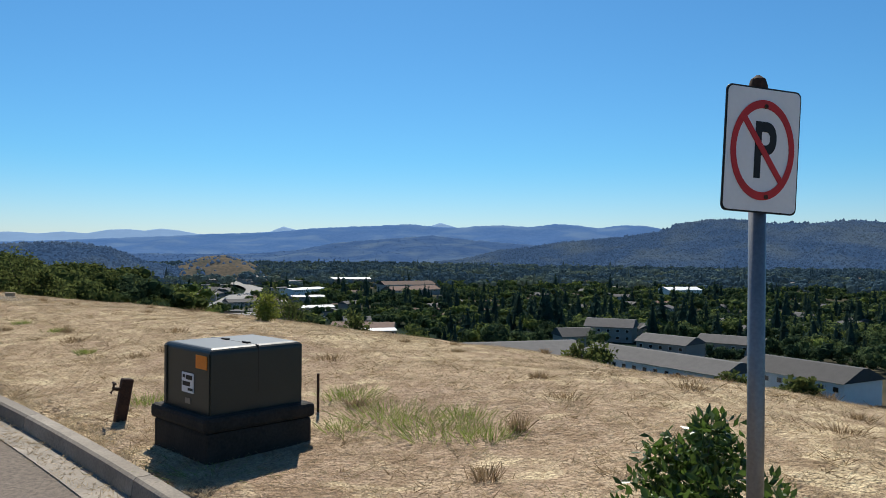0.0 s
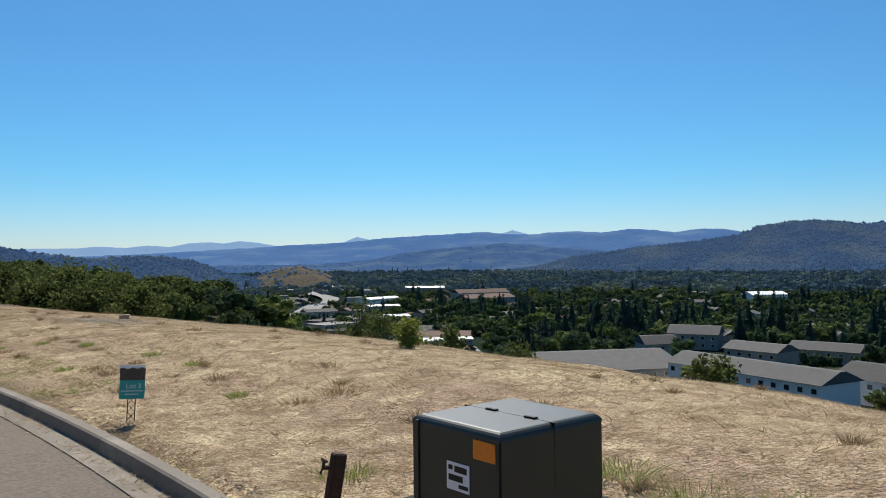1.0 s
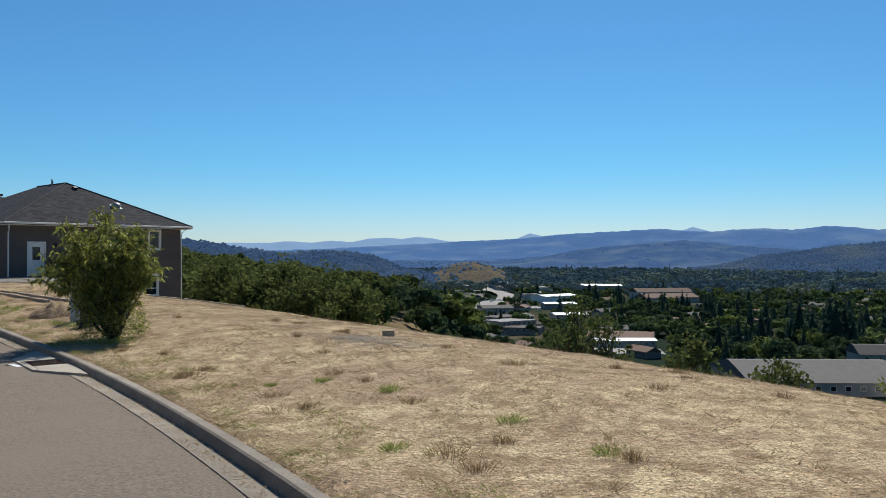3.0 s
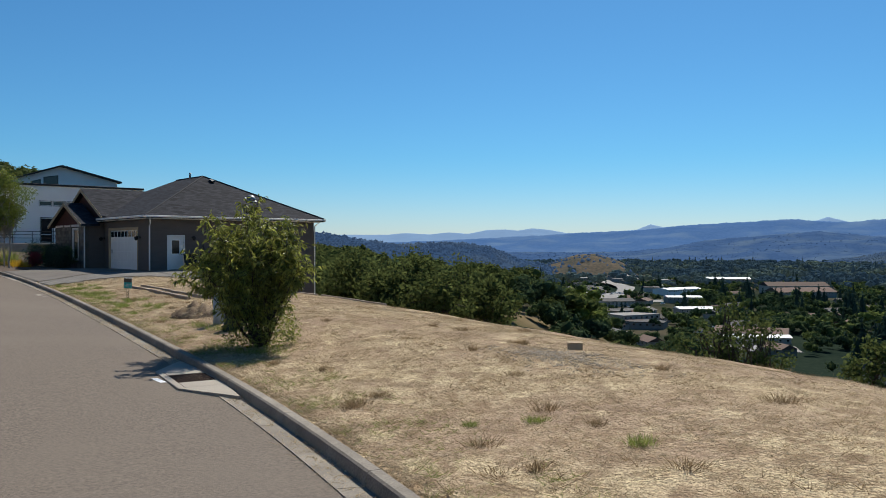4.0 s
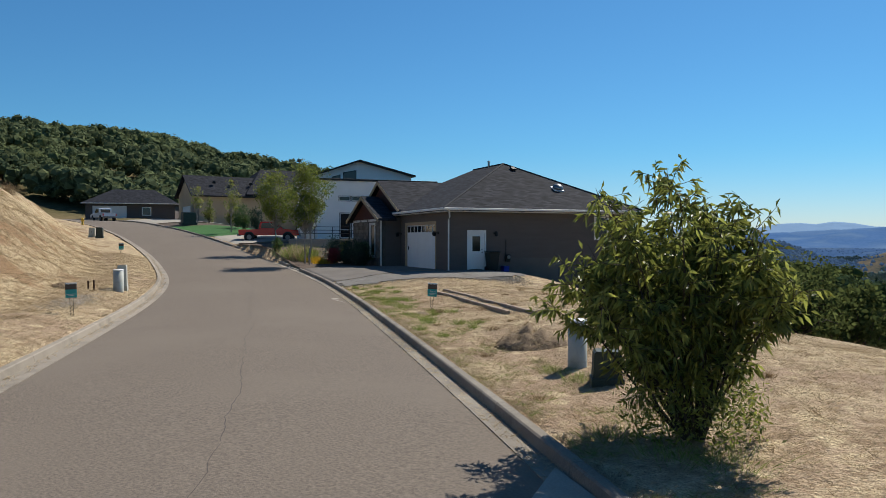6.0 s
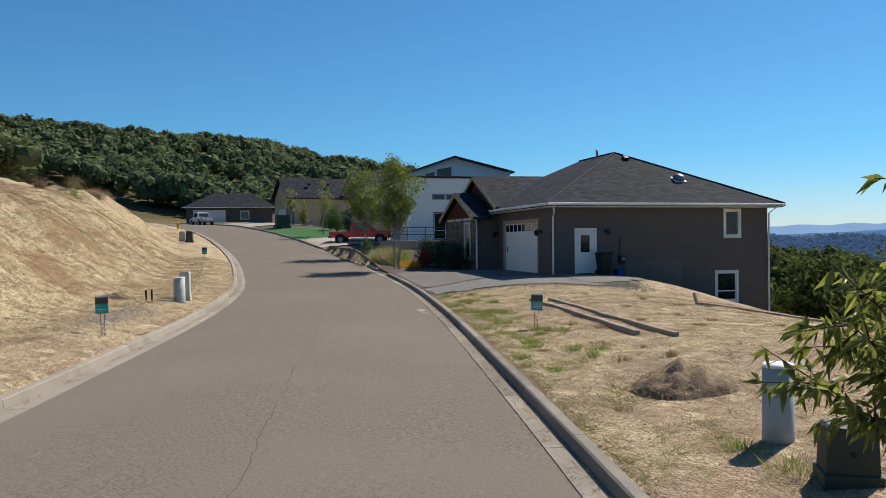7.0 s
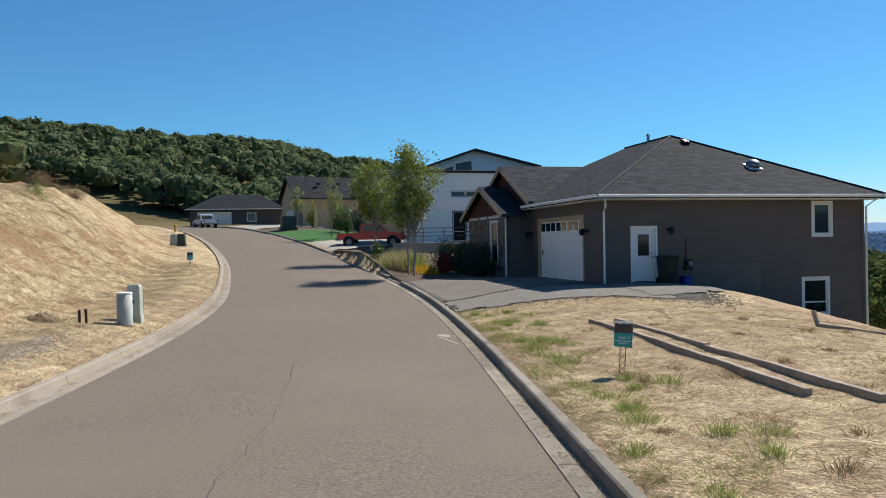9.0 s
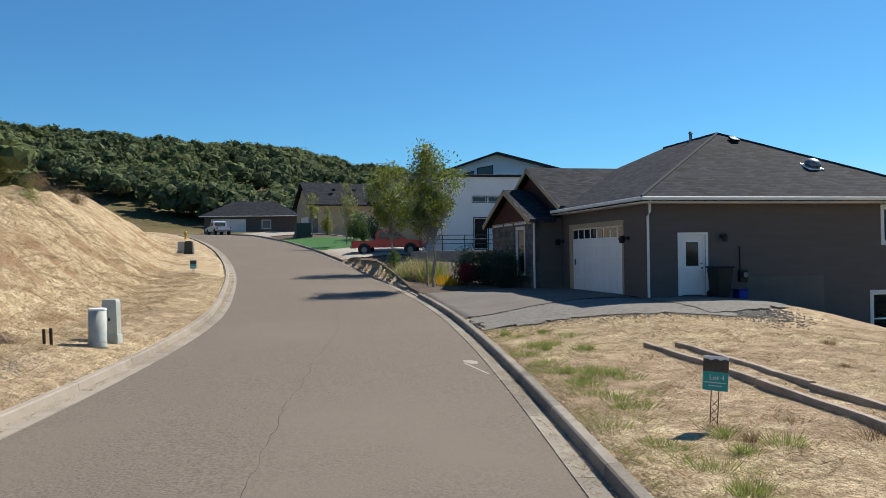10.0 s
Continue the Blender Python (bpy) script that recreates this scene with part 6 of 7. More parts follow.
roadside_shrub()
leafy("laurel_bush", -3.72, 9.85, 3, 1.06, 0.2, 0.40, 8, "laurel", "bark", 4600, 0.06, "young glossy green laurel bush beside the sign post", "shrub", 0.42, -0.4, 30, 0.34)
leafy("laurel_bush", -3.5, 9.55, 4, 0.80, 0.2, 0.34, 4, "laurel", "bark", 900, 0.06, "young glossy green laurel bush beside the sign post", "shrub", 0.42, -0.4, 16, 0.34)
leafy("crest_bush", -9.15, 25.05, 7, 0.62, 0.04, 0.34, 6, "leafbright", "bark", 2200, 0.06, "small bright green bush on the lot edge", "shrub", 0.5, 0, 40, 0.42, low=0.05)
for _k, (_s, _d, _h, _w, _m) in enumerate(((118, 9.5, 0.6, 0.6, "weedbrown"), (124, 9.0, 0.9, 0.8, "leaf"), (127, 9.2, 0.7, 0.8, "weedbrown"), (131, 9.0, 0.7, 0.9, "weedbrown"), (136, 8.5, 0.7, 0.8, "weedbrown"))):
    _p = along(_s, -WIDTH - _d)
    leafy("bank_bush", _p.x, _p.y, 140 + _k, _h, 0.05, _w, 6, _m, "bark", 1400, 0.07, "low dry bush on the crest of the cut bank", "shrub", 0.4, 0, 26, 0.42, group="bank bushes", low=0.05)
# street trees
leafy("street_tree", -62.45, 49.75, 21, 6.2, 1.9, 1.95, 1, "leafbright", "birch", 8500, 0.115, "young birch with pale trunk in a mulch bed", "tree", 0.6, 0.3, 46, 0.30, group="street trees", thick=0.012)
leafy("street_tree", -63.0, 49.75, 22, 4.6, 1.8, 1.2, 1, "leaf", "birch", 2500, 0.11, "young birch with pale trunk in a mulch bed", "tree", 0.6, 0.3, 30, 0.32, group="street trees", thick=0.012)
leafy("street_tree", -72.0, 53.2, 23, 5.7, 1.6, 2.0, 1, "leafbright", "birch", 7500, 0.12, "young birch with pale trunk in a mulch bed", "tree", 0.6, 0.3, 40, 0.30, group="street trees", thick=0.012)
leafy("street_tree", *along(151, 3.2)[:2], 24, 5.4, 1.5, 1.2, 1, "leaf", "birch", 900, 0.14, "thin sparse young tree on the lawn edge", "tree", 0.6, 0.3, 24, 0.36, group="street trees", thick=0.012)
leafy("street_tree", *along(164.5, 3.4)[:2], 25, 4.5, 1.4, 1.0, 1, "leaf", "birch", 800, 0.15, "thin sparse young tree on the lawn edge", "tree", 0.6, 0.3, 20, 0.36, group="street trees", thick=0.012)
for _k, (_s, _d, _h, _w, _m, _l) in enumerate(((126.5, 1.0, 1.1, 0.8, "laurel", "dark round clipped shrub in the mulch bed"), (117.5, 4.6, 1.5, 1.0, "laurel", "dark green shrub against the house wall"),
        (115.8, 4.3, 1.3, 1.1, "laurel", "dark green shrub against the house wall"), (119.0, 5.6, 1.8, 1.2, "laurel", "dark green shrub against the house wall"),
        (117.0, 2.6, 1.0, 0.75, "redleaf", "low red-leaved shrub in the mulch bed"), (118.0, 2.9, 0.9, 0.6, "redleaf", "low red-leaved shrub in the mulch bed"), (118.7, 3.8, 1.4, 0.7, "leafbright", "bright green shrub in the mulch bed"),
        (150, 5.5, 2.6, 1.3, "conifer", "dense dark evergreen beside the lawn"), (155.0, 5.8, 2.8, 1.4, "laurel", "green shrub against the tan house"), (157.5, 6.0, 2.4, 1.2, "laurel", "green shrub against the tan house"),
        (171.0, 7.0, 3.0, 1.4, "leaf", "yellow-green shrub at the end house"), (167.5, 8.5, 3.2, 1.3, "leaf", "yellow-green shrub at the end house"), (143.5, 10.5, 2.8, 1.2, "redleaf", "rust-coloured shrub beside the driveway"))):
    _p = along(_s, _d)
    leafy("garden_shrub", _p.x, _p.y, 60 + _k, _h, 0.1, _w * 0.62, 5, _m, "bark", 1500, 0.09 if _s < 130 else 0.16, _l, "shrub", 0.5, 0.1, 26, 0.42, group="garden shrubs", low=0.15)

for _k, (_x, _y, _h, _w) in enumerate(((-8.7, -2.3, 1.35, 1.2), (-10.2, -2.5, 1.5, 1.3), (-11.7, -2.4, 1.5, 1.3), (-13.2, -2.8, 1.6, 1.3), (-14.8, -2.6, 1.6, 1.3))):
    _p = hloc(_x, _y)
    leafy("garden_shrub", _p[0], _p[1], 90 + _k, _h, 0.05, _w * 0.6, 6, "conifer", "bark", 2600, 0.10, "dense dark evergreen shrub along the house front", "shrub", 0.4, 0.1, 40, 0.45, group="garden shrubs", low=0.05)


def tuft(name, x, y, seed, h, w, n, material, label, category, group, wide=0.006, lean=0.5, z=None):
    """A tuft of narrow blades."""
    rng = np.random.default_rng(seed)
    a = rng.normal(size=(n, 2)) * w * 0.28
    base = np.c_[a, np.full(n, -0.02)]
    d = np.c_[rng.normal(size=(n, 2)) * lean * h * 0.38 + a * 0.45, h * (0.45 + 0.6 * rng.random(n))]
    sd = np.cross(d, rng.normal(size=(n, 3)))
    sd = sd / np.linalg.norm(sd, axis=1)[:, None] * wide
    mid = base + d * 0.55 + (0, 0, 0.05 * h)
    tip = base + d
    v = np.stack([base - sd, base + sd, mid + sd * 0.8, mid - sd * 0.8, tip], 1).reshape(-1, 3)
    i = np.arange(n)[:, None] * 5
    f = np.concatenate([i + [0, 1, 2], i + [0, 2, 3], i + [3, 2, 4]])
    ob = arrays(name, v, f, material)
    ob.matrix_basis = pose(x, y, ground_z(x, y) if z is None else z)
    return tagged(ob, label, category, group)


# ornamental grasses and yellow flowers in the bed
for _k, (_s, _d, _h, _w, _m, _l) in enumerate(((121.5, 1.0, 1.25, 1.2, "weed", "tall green ornamental grass in the bed"), (120.6, 1.4, 1.35, 1.2, "straw", "tall straw-tipped ornamental grass in the bed"), (122.8, 1.5, 1.15, 1.0, "weed", "tall green ornamental grass in the bed"),
        (119.7, 1.7, 1.1, 1.0, "weed", "tall green ornamental grass in the bed"), (124.0, 1.4, 0.9, 0.9, "straw", "straw-tipped ornamental grass in the bed"), (118.7, 1.9, 0.5, 0.9, "yellowleaf", "low yellow flowering plant in the bed"), (117.6, 2.0, 0.42, 0.8, "yellowleaf", "low yellow flowering plant in the bed"))):
    _p = along(_s, _d)
    tuft("ornamental_grass", _p.x, _p.y, 80 + _k, _h, _w, 420, _m, _l, "grass", "bed grasses", 0.010, 0.55)

# weeds in the dry grass
WEEDS = [(-5.5, 14.65, 0.34, 0.9), (-6.0, 15.3, 0.30, 0.6), (-4.95, 13.9, 0.32, 0.8), (-5.2, 14.3, 0.30, 0.9), (-4.5, 13.7, 0.30, 0.6), (-5.9, 14.2, 0.22, 0.6), (-4.7, 14.4, 0.26, 0.6),
         (-8.45, 15.6, 0.26, 0.5), (-16.2, 24.7, 0.26, 0.28), (-15.0, 21.85, 0.20, 0.32), (-13.95, 23.1, 0.20, 0.34), (-10.85, 19.25, 0.2, 0.3), (-12.7, 22.1, 0.17, 0.35),
         (-37.45, 36.55, 0.26, 0.45), (-36.9, 36.1, 0.28, 0.5), (-39.1, 37.3, 0.2, 0.6), (-43.7, 39.9, 0.22, 0.7), (-42.7, 39.5, 0.25, 0.6), (-40.8, 38.5, 0.2, 0.4), (-38.2, 36.95, 0.26, 0.6), (-41.8, 38.9, 0.2, 0.5),
         (-17.65, 25.4, 0.18, 0.28), (-18.4, 25.05, 0.14, 0.22), (-28.7, 31.9, 0.3, 0.6), (-29.5, 32.2, 0.28, 0.5), (-24.8, 29.2, 0.3, 0.9), (-25.4, 29.0, 0.3, 0.9), (-26.4, 29.3, 0.3, 0.8), (-6.9, 12.9, 0.12, 0.9), (-7.9, 13.2, 0.12, 0.7), (-4.0, 11.6, 0.14, 0.5)]
for _k, (_x, _y, _h, _w) in enumerate(WEEDS):
    tuft("weed_clump", _x, _y, 200 + _k, _h * 0.62, _w * 0.8, 190, "weed", "green weed clump in dry mown grass", "weed", "weeds", 0.0032, 0.8)
BROWN = [(-13.9, 21.3, 0.2, 0.4), (-14.3, 21.75, 0.2, 0.5), (-12.4, 21.9, 0.2, 0.3), (-22.5, 27.7, 0.16, 0.3), (-20.4, 26.1, 0.16, 0.25), (-20.4, 25.4, 0.18, 0.3), (-4.2, 13.85, 0.3, 0.2), (-11.6, 20.5, 0.2, 0.4), (-15.6, 24.0, 0.16, 0.4), (-17.0, 23.6, 0.15, 0.3),
         (-9.3, 18.9, 0.2, 0.5), (-8.0, 17.5, 0.2, 0.5), (-10.0, 21.3, 0.18, 0.5), (-6.6, 18.0, 0.2, 0.5), (-12.9, 19.9, 0.18, 0.35), (-18.9, 28.0, 0.15, 0.4)]
for _k, (_x, _y, _h, _w) in enumerate(BROWN):
    tuft("weed_clump", _x, _y, 300 + _k, _h * 0.8, _w * 0.7, 110, "weedbrown", "brown dried weed in mown grass", "weed", "weeds", 0.0032, 0.9)


_r = random.Random(8)
for _k in range(70):
    _p = along(_r.uniform(44, 100), 0.5 + 9.0 * _r.random() ** 1.3)
    tuft("weed_clump", _p.x, _p.y, 500 + _k, _r.uniform(0.08, 0.17), _r.uniform(0.15, 0.36), 110, "weedbrown", "brown dried weed in mown grass", "weed", "weeds", 0.0034, 0.9)
for _k in range(30):
    _p = along(_r.uniform(85, 102.5), 0.3 + 1.7 * _r.random())
    tuft("weed_clump", _p.x, _p.y, 600 + _k, _r.uniform(0.10, 0.22), _r.uniform(0.2, 0.5), 150, "weed", "green weed clump behind the kerb", "weed", "weeds", 0.0034, 0.8)
GRAVEL = along(103.3, 0.25)


def dry_grass(name, s0, s1, d0, d1, count, seed, height, label, material="straw", least=-0.9, wide=0.003):
    rng = np.random.default_rng(seed)
    s = s0 + (s1 - s0) * rng.random(count)
    d = d0 + (d1 - d0) * rng.random(count) ** 1.25
    p = np.stack([np.interp(s, CS, CURVE[:, i]) + np.interp(s, CS, NOR[:, i]) * d for i in range(2)], 1)
    keep = wave(p[:, 0], p[:, 1], 2.3, 17) + wave(p[:, 0], p[:, 1], 0.7, 18) * 0.6 + rng.normal(size=count) * 0.5 > least
    hx, hy = (p[:, 0] - HC[0]) * _hx[0] + (p[:, 1] - HC[1]) * _hx[1], (p[:, 0] - HC[0]) * _hy[0] + (p[:, 1] - HC[1]) * _hy[1]
    keep &= ~((d > -1) & (((p[:, 0] - GRAVEL[0]) * (48.6 - GRAVEL[1]) - (p[:, 1] - GRAVEL[1]) * (-45.9 - GRAVEL[0]) < 0.1 * rng.normal(size=count)) | ((hx < 4.2) & (hy > -0.4))) & (s > 98))
    p = p[keep]
    z = land(p[:, 0], p[:, 1]) if d0 >= 0 or d1 < -WIDTH else road_frame(p[:, 0], p[:, 1])[2] + 0.012
    n = len(p)
    k = 4
    base = np.repeat(np.c_[p, z - 0.008], k, 0) + rng.normal(size=(n * k, 3)) * (0.018, 0.018, 0.0)
    hh = height * (0.4 + 0.9 * rng.random(n * k))
    dv = np.c_[rng.normal(size=(n * k, 2)) * 0.75 * hh[:, None] * 1.3, hh * 0.75]
    sd = np.cross(dv, rng.normal(size=(n * k, 3)))
    sd = sd / np.linalg.norm(sd, axis=1)[:, None] * wide
    v = np.stack([base - sd, base + sd, base + dv], 1).reshape(-1, 3)
    return tagged(arrays(name, v, np.arange(len(v)).reshape(-1, 3), material), label, "grass", kind="stuff")


dry_grass("dry_grass", 38, 112, 0.05, 11.0, 260000, 41, 0.045, "short dry straw-coloured grass stubble on the lots")
dry_grass("dry_grass", 72, 126, -WIDTH - 11, -WIDTH - 0.05, 90000, 42, 0.10, "short dry straw-coloured grass on the cut bank")

dry_grass("dead_weeds", 38, 112, 0.1, 14.0, 22000, 45, 0.12, "brown seeded weeds among the mown grass", "weedbrown", 0.6, 0.004)
dry_grass("dead_weeds", 72, 126, -WIDTH - 9, -WIDTH - 1.5, 24000, 47, 0.16, "brown weeds on the cut bank", "weedbrown", 0.3)
dry_grass("green_weeds", 60, 106, 0.1, 1.6, 9000, 46, 0.11, "green weeds along the back of the kerb", "weed", 0.5)
dry_grass("gutter_litter", 40, 130, -0.5, -0.17, 5200, 43, 0.05, "dead grass and litter along the gutter")
dry_grass("gutter_litter", 70, 130, -WIDTH + 0.2, -WIDTH + 0.42, 1600, 44, 0.04, "dead grass and litter along the gutter")

# oaks below the lots -------------------------------------------------------
# place, height of the top in the world, half width
OAKS = [(-37.5, 62.5, 1.1, 2.6), (-41.0, 66.0, 1.6, 3.0), (-43.5, 70.0, 2.0, 3.4), (-46.5, 66.5, 1.9, 3.0), (-40.0, 71.5, 1.5, 3.2), (-35.5, 66.0, 0.4, 2.4), (-22.4, 83.0, -1.6, 4.2), (-19.0, 80.5, -2.6, 3.2),
        (2.9, 50.5, -2.7, 1.5), (9.0, 43.7, -3.6, 1.7), (10.8, 41.0, -3.3, 1.7), (4.5, 54.0, -3.3, 1.6), (15.0, 39.0, -4.4, 1.8), (18.5, 37.5, -4.8, 1.8), (-7.0, 64.0, -3.6, 2.2), (-12.0, 68.0, -3.0, 2.4), (-42.0, 63.5, 0.9, 2.6)]
for _k, (_x, _y, _t, _w) in enumerate(OAKS):
    _h = max(2.2, _t - ground_z(_x, _y))
    leafy("oak_tree", _x, _y, 400 + _k, _h, _h * 0.28, _w, 1 + _k % 2, "oak", "bark", 3800, 0.26, "spreading oak on the slope below the lots", "tree", 0.7, 0.0, 44, 0.30, group="slope oaks", low=0.1)


# woods and town in the valley ------------------------------------------------
def crowns(rng, kind, n_tri, leaf, lumps=8):
    """One crown of unit height as loose triangles round a few lumps."""
    core = 0.24 if n_tri < 20 else 0.17
    if kind == "cone":
        h = rng.random(n_tri) ** 0.8
        a = rng.random(n_tri) * 6.283
        r = (1 - h) * 0.24 * (0.7 + 0.5 * rng.random(n_tri)) + 0.01
        c = np.c_[np.cos(a) * r, np.sin(a) * r, h]
        size = 0.16 * (1.1 - h * 0.6)
    else:
        m = lumps
        cc = np.c_[rng.normal(size=(m, 2)) * 0.24, 0.45 + 0.32 * rng.random(m)]
        pick = rng.integers(0, m, n_tri)
        d = rng.normal(size=(n_tri, 3))
        d /= np.linalg.norm(d, axis=1)[:, None]
        c = cc[pick] + d * 0.23
        c[:, 2] = np.maximum(c[:, 2], 0.04)
        size = np.full(n_tri, leaf)
        n = d + 0.25 * rng.normal(size=(n_tri, 3))
    if kind == "cone":
        n = np.c_[np.cos(a), np.sin(a), 0.6 + 0 * a] + 0.35 * rng.normal(size=(n_tri, 3))
    u = np.cross(n, rng.normal(size=(n_tri, 3)))
    w = np.cross(n, u)
    u /= np.linalg.norm(u, axis=1)[:, None]
    w /= np.linalg.norm(w, axis=1)[:, None]
    s = (size * (0.6 + 0.7 * rng.random(n_tri)))[:, None]
    tri = np.stack([c - u * s * 0.5, c + u * s * 0.5, c + w * s * 0.8], 1).reshape(-1, 3)
    if kind == "cone":
        ring = [(0.19 * math.cos(q), 0.19 * math.sin(q), 0.02) for q in np.linspace(0, 6.283, 7)]
        solid = [(ring[i], ring[i + 1], (0, 0, 0.92)) for i in range(6)]
        return np.concatenate([np.array(solid).reshape(-1, 3), tri])
    g = 1.618
    octa = np.array([(-1, g, 0), (1, g, 0), (-1, -g, 0), (1, -g, 0), (0, -1, g), (0, 1, g), (0, -1, -g), (0, 1, -g), (g, 0, -1), (g, 0, 1), (-g, 0, -1), (-g, 0, 1)]) / 1.9
    fc = np.array([(0, 11, 5), (0, 5, 1), (0, 1, 7), (0, 7, 10), (0, 10, 11), (1, 5, 9), (5, 11, 4), (11, 10, 2), (10, 7, 6), (7, 1, 8),
                   (3, 9, 4), (3, 4, 2), (3, 2, 6), (3, 6, 8), (3, 8, 9), (4, 9, 5), (2, 4, 11), (6, 2, 10), (8, 6, 7), (9, 8, 1)])
    solid = []
    for q in cc:
        v = octa * core * (0.8 + 0.5 * rng.random((12, 1))) @ np.array(Euler([float(e) for e in rng.random(3) * 3]).to_matrix()) + q
        v[:, 2] = np.maximum(v[:, 2], 0.0)
        solid.append(v[fc].reshape(-1, 3))
    return np.concatenate(solid + [tri])


def wood(name, places, heights, material, kind, n_tri, seed, leaf, label):
    rng = np.random.default_rng(seed)
    forms = [crowns(rng, kind, n_tri, leaf) for _ in range(9)]
    z = land(places[:, 0], places[:, 1])
    out = []
    for (x, y), zz, h in zip(places, z, heights):
        a = rng.random() * 6.283
        f = forms[rng.integers(0, 9)]
        w = h * (0.8 + 0.5 * rng.random())
        ca, sa = math.cos(a) * w, math.sin(a) * w
        out.append(np.c_[x + f[:, 0] * ca - f[:, 1] * sa, y + f[:, 0] * sa + f[:, 1] * ca, zz - 0.3 + f[:, 2] * h])
    v = np.concatenate(out)
    return tagged(arrays(name, v, np.arange(len(v)).reshape(-1, 3), material), label, "woodland", kind="stuff")


def polar(rng, n, b0, b1, r0, r1, power=0.5):
    b = np.radians(b0 + (b1 - b0) * rng.random(n))
    r = (r0 ** (1 / power) + (r1 ** (1 / power) - r0 ** (1 / power)) * rng.random(n)) ** power
    return np.c_[-30 - np.sin(b) * r, 28 + np.cos(b) * r]


STREET = [polar(np.random.default_rng(0), 1, b, b + 0.001, r, r + 0.1)[0] for b, r in ((22.0, 380), (19.0, 470), (17.0, 560), (14.5, 700), (12.6, 840), (12.2, 960), (14.0, 1150), (16.0, 1500))]


def off_street(p, w):
    d = np.full(len(p), 1e9)
    for a, b in zip(STREET, STREET[1:]):
        t = np.clip(((p - a) @ (b - a)) / ((b - a) @ (b - a)), 0, 1)
        d = np.minimum(d, np.linalg.norm(p - a - t[:, None] * (b - a), axis=1))
    return d > w


# the larger buildings of the valley: two ends of the ridge line and the building's depth
BLOCKS = [((38.4, 224), (63, 186), 13, 6.6, 9.0, "long white two-storey apartment block with grey roof", 2, "roofgrey", "white"),
          ((74, 205), (88, 180), 14, 6.0, 8.8, "white two-storey apartment block with grey roof", 2, "roofgrey", "white"),
          ((-3, 236), (35, 247), 32, 3.6, 7.0, "broad low building with a wide grey roof", 1, "roofgrey", "townwall"),
          ((41, 320), (54, 323), 11, 4.6, 7.4, "white gabled condominium with a grey roof", 1, "roofgrey", "townwall"),
          ((58, 346), (76, 338), 12, 6.4, 9.4, "white two-storey condominium with a grey roof", 2, "roofgrey", "townwall"),
          ((69, 292), (82, 277), 12, 5.4, 7.6, "white two-storey condominium with a grey roof", 2, "roofgrey", "townwall"),
          ((92, 300), (110, 286), 12, 5.4, 7.6, "white two-storey condominium with a grey roof", 2, "roofgrey", "townwall"),
          ((-73, 497), (-35, 497), 24, 4.6, 7.0, "broad low shop with a brown roof", 1, "roofbrown", "townwall"),
          ((-66, 467), (-34, 478), 10, 4.2, 5.2, "low shop with a pale roof", 1, "brightroof", "townwall"),
          ((-67, 884), (-15, 924), 24, 6.0, 10.0, "large civic building with a red-brown roof", 1, "roofbrown", "townwall"),
          ((-80, 960), (-20, 990), 26, 9.0, 13.0, "large civic building with a red-brown roof", 2, "roofbrown", "townwall"),
          ((-166, 1146), (-112, 1157), 30, 8.0, 10.0, "long low hall with a pale roof", 1, "brightroof", "townwall"),
          ((244, 895), (284, 905), 24, 8.0, 11.0, "large hall with white roofs", 1, "brightroof", "white"),
          ((-133, 288), (-113, 287), 16, 3.6, 7.2, "broad house with a dark grey roof below the wood", 1, "roofgrey", "townwall"),
          ((-177, 877), (-149, 923), 22, 6.0, 7.5, "pale flat warehouse beside the main street", 1, "brightroof", "white"),
          ((-120, 640), (-96, 652), 16, 5.0, 6.2, "pale shop beside the main street", 1, "brightroof", "townwall"),
          ((-150, 760), (-122, 772), 18, 5.5, 6.6, "pale shop beside the main street", 1, "brightroof", "townwall"),
          ((-196, 700), (-172, 716), 18, 5.5, 7.6, "grey-roofed shop beside the main street", 1, "roofgrey", "townwall")]


def in_the_open(p):
    """Places that neither stand on a large building nor close before it."""
    ok = np.ones(len(p), bool)
    for a, b, w, e, *_ in BLOCKS:
        a, b = np.array(a, float), np.array(b, float)
        c, half = (a + b) / 2, np.linalg.norm(b - a) / 2 + w * 0.35
        u = (c - (-10, 14)) / np.linalg.norm(c - (-10, 14))
        q = p - c
        ok &= ~((np.abs(q[:, 0] * u[1] - q[:, 1] * u[0]) < half) & (q @ u < w * 0.7 + 4) & (q @ u > -w * 0.7 - 0.07 * np.linalg.norm(c)))
    return ok


def lowland_b(p):
    return np.degrees(np.arctan2(-(p[:, 0] + 30), p[:, 1] - 28)), np.hypot(p[:, 0] + 30, p[:, 1] - 28)


def town_open(rng, p, keep):
    """Thins trees along the shops of the main street."""
    b, r = lowland_b(p)
    return ~((b > 8.5) & (b < 21) & (r > 330) & (r < 1350)) | (rng.random(len(p)) < keep)


_g = np.random.default_rng(77)
p = polar(_g, 2900, 46, 92, 66, 400)
p = np.concatenate([p, polar(_g, 800, 64, 96, 74, 170)])
p = p[np.abs(road_frame(p[:, 0], p[:, 1])[1] + 4) > 23]
wood("hill_woodland", p, 3.6 + 5.0 * _g.random(len(p)), "oakgrey", "round", 150, 1, 0.095, "dense grey-green oak woodland on a dry hillside")
p = polar(_g, 1250, 13, 56, 72, 330)
p = p[road_frame(p[:, 0], p[:, 1])[1] > 30]
p = p[(wave(p[:, 0], p[:, 1], 90, 4) > -0.45)]
p = p[in_the_open(p) & (_g.random(len(p)) < np.interp(lowland_b(p)[0], [13, 19, 24], [0.12, 0.55, 1.0]))]
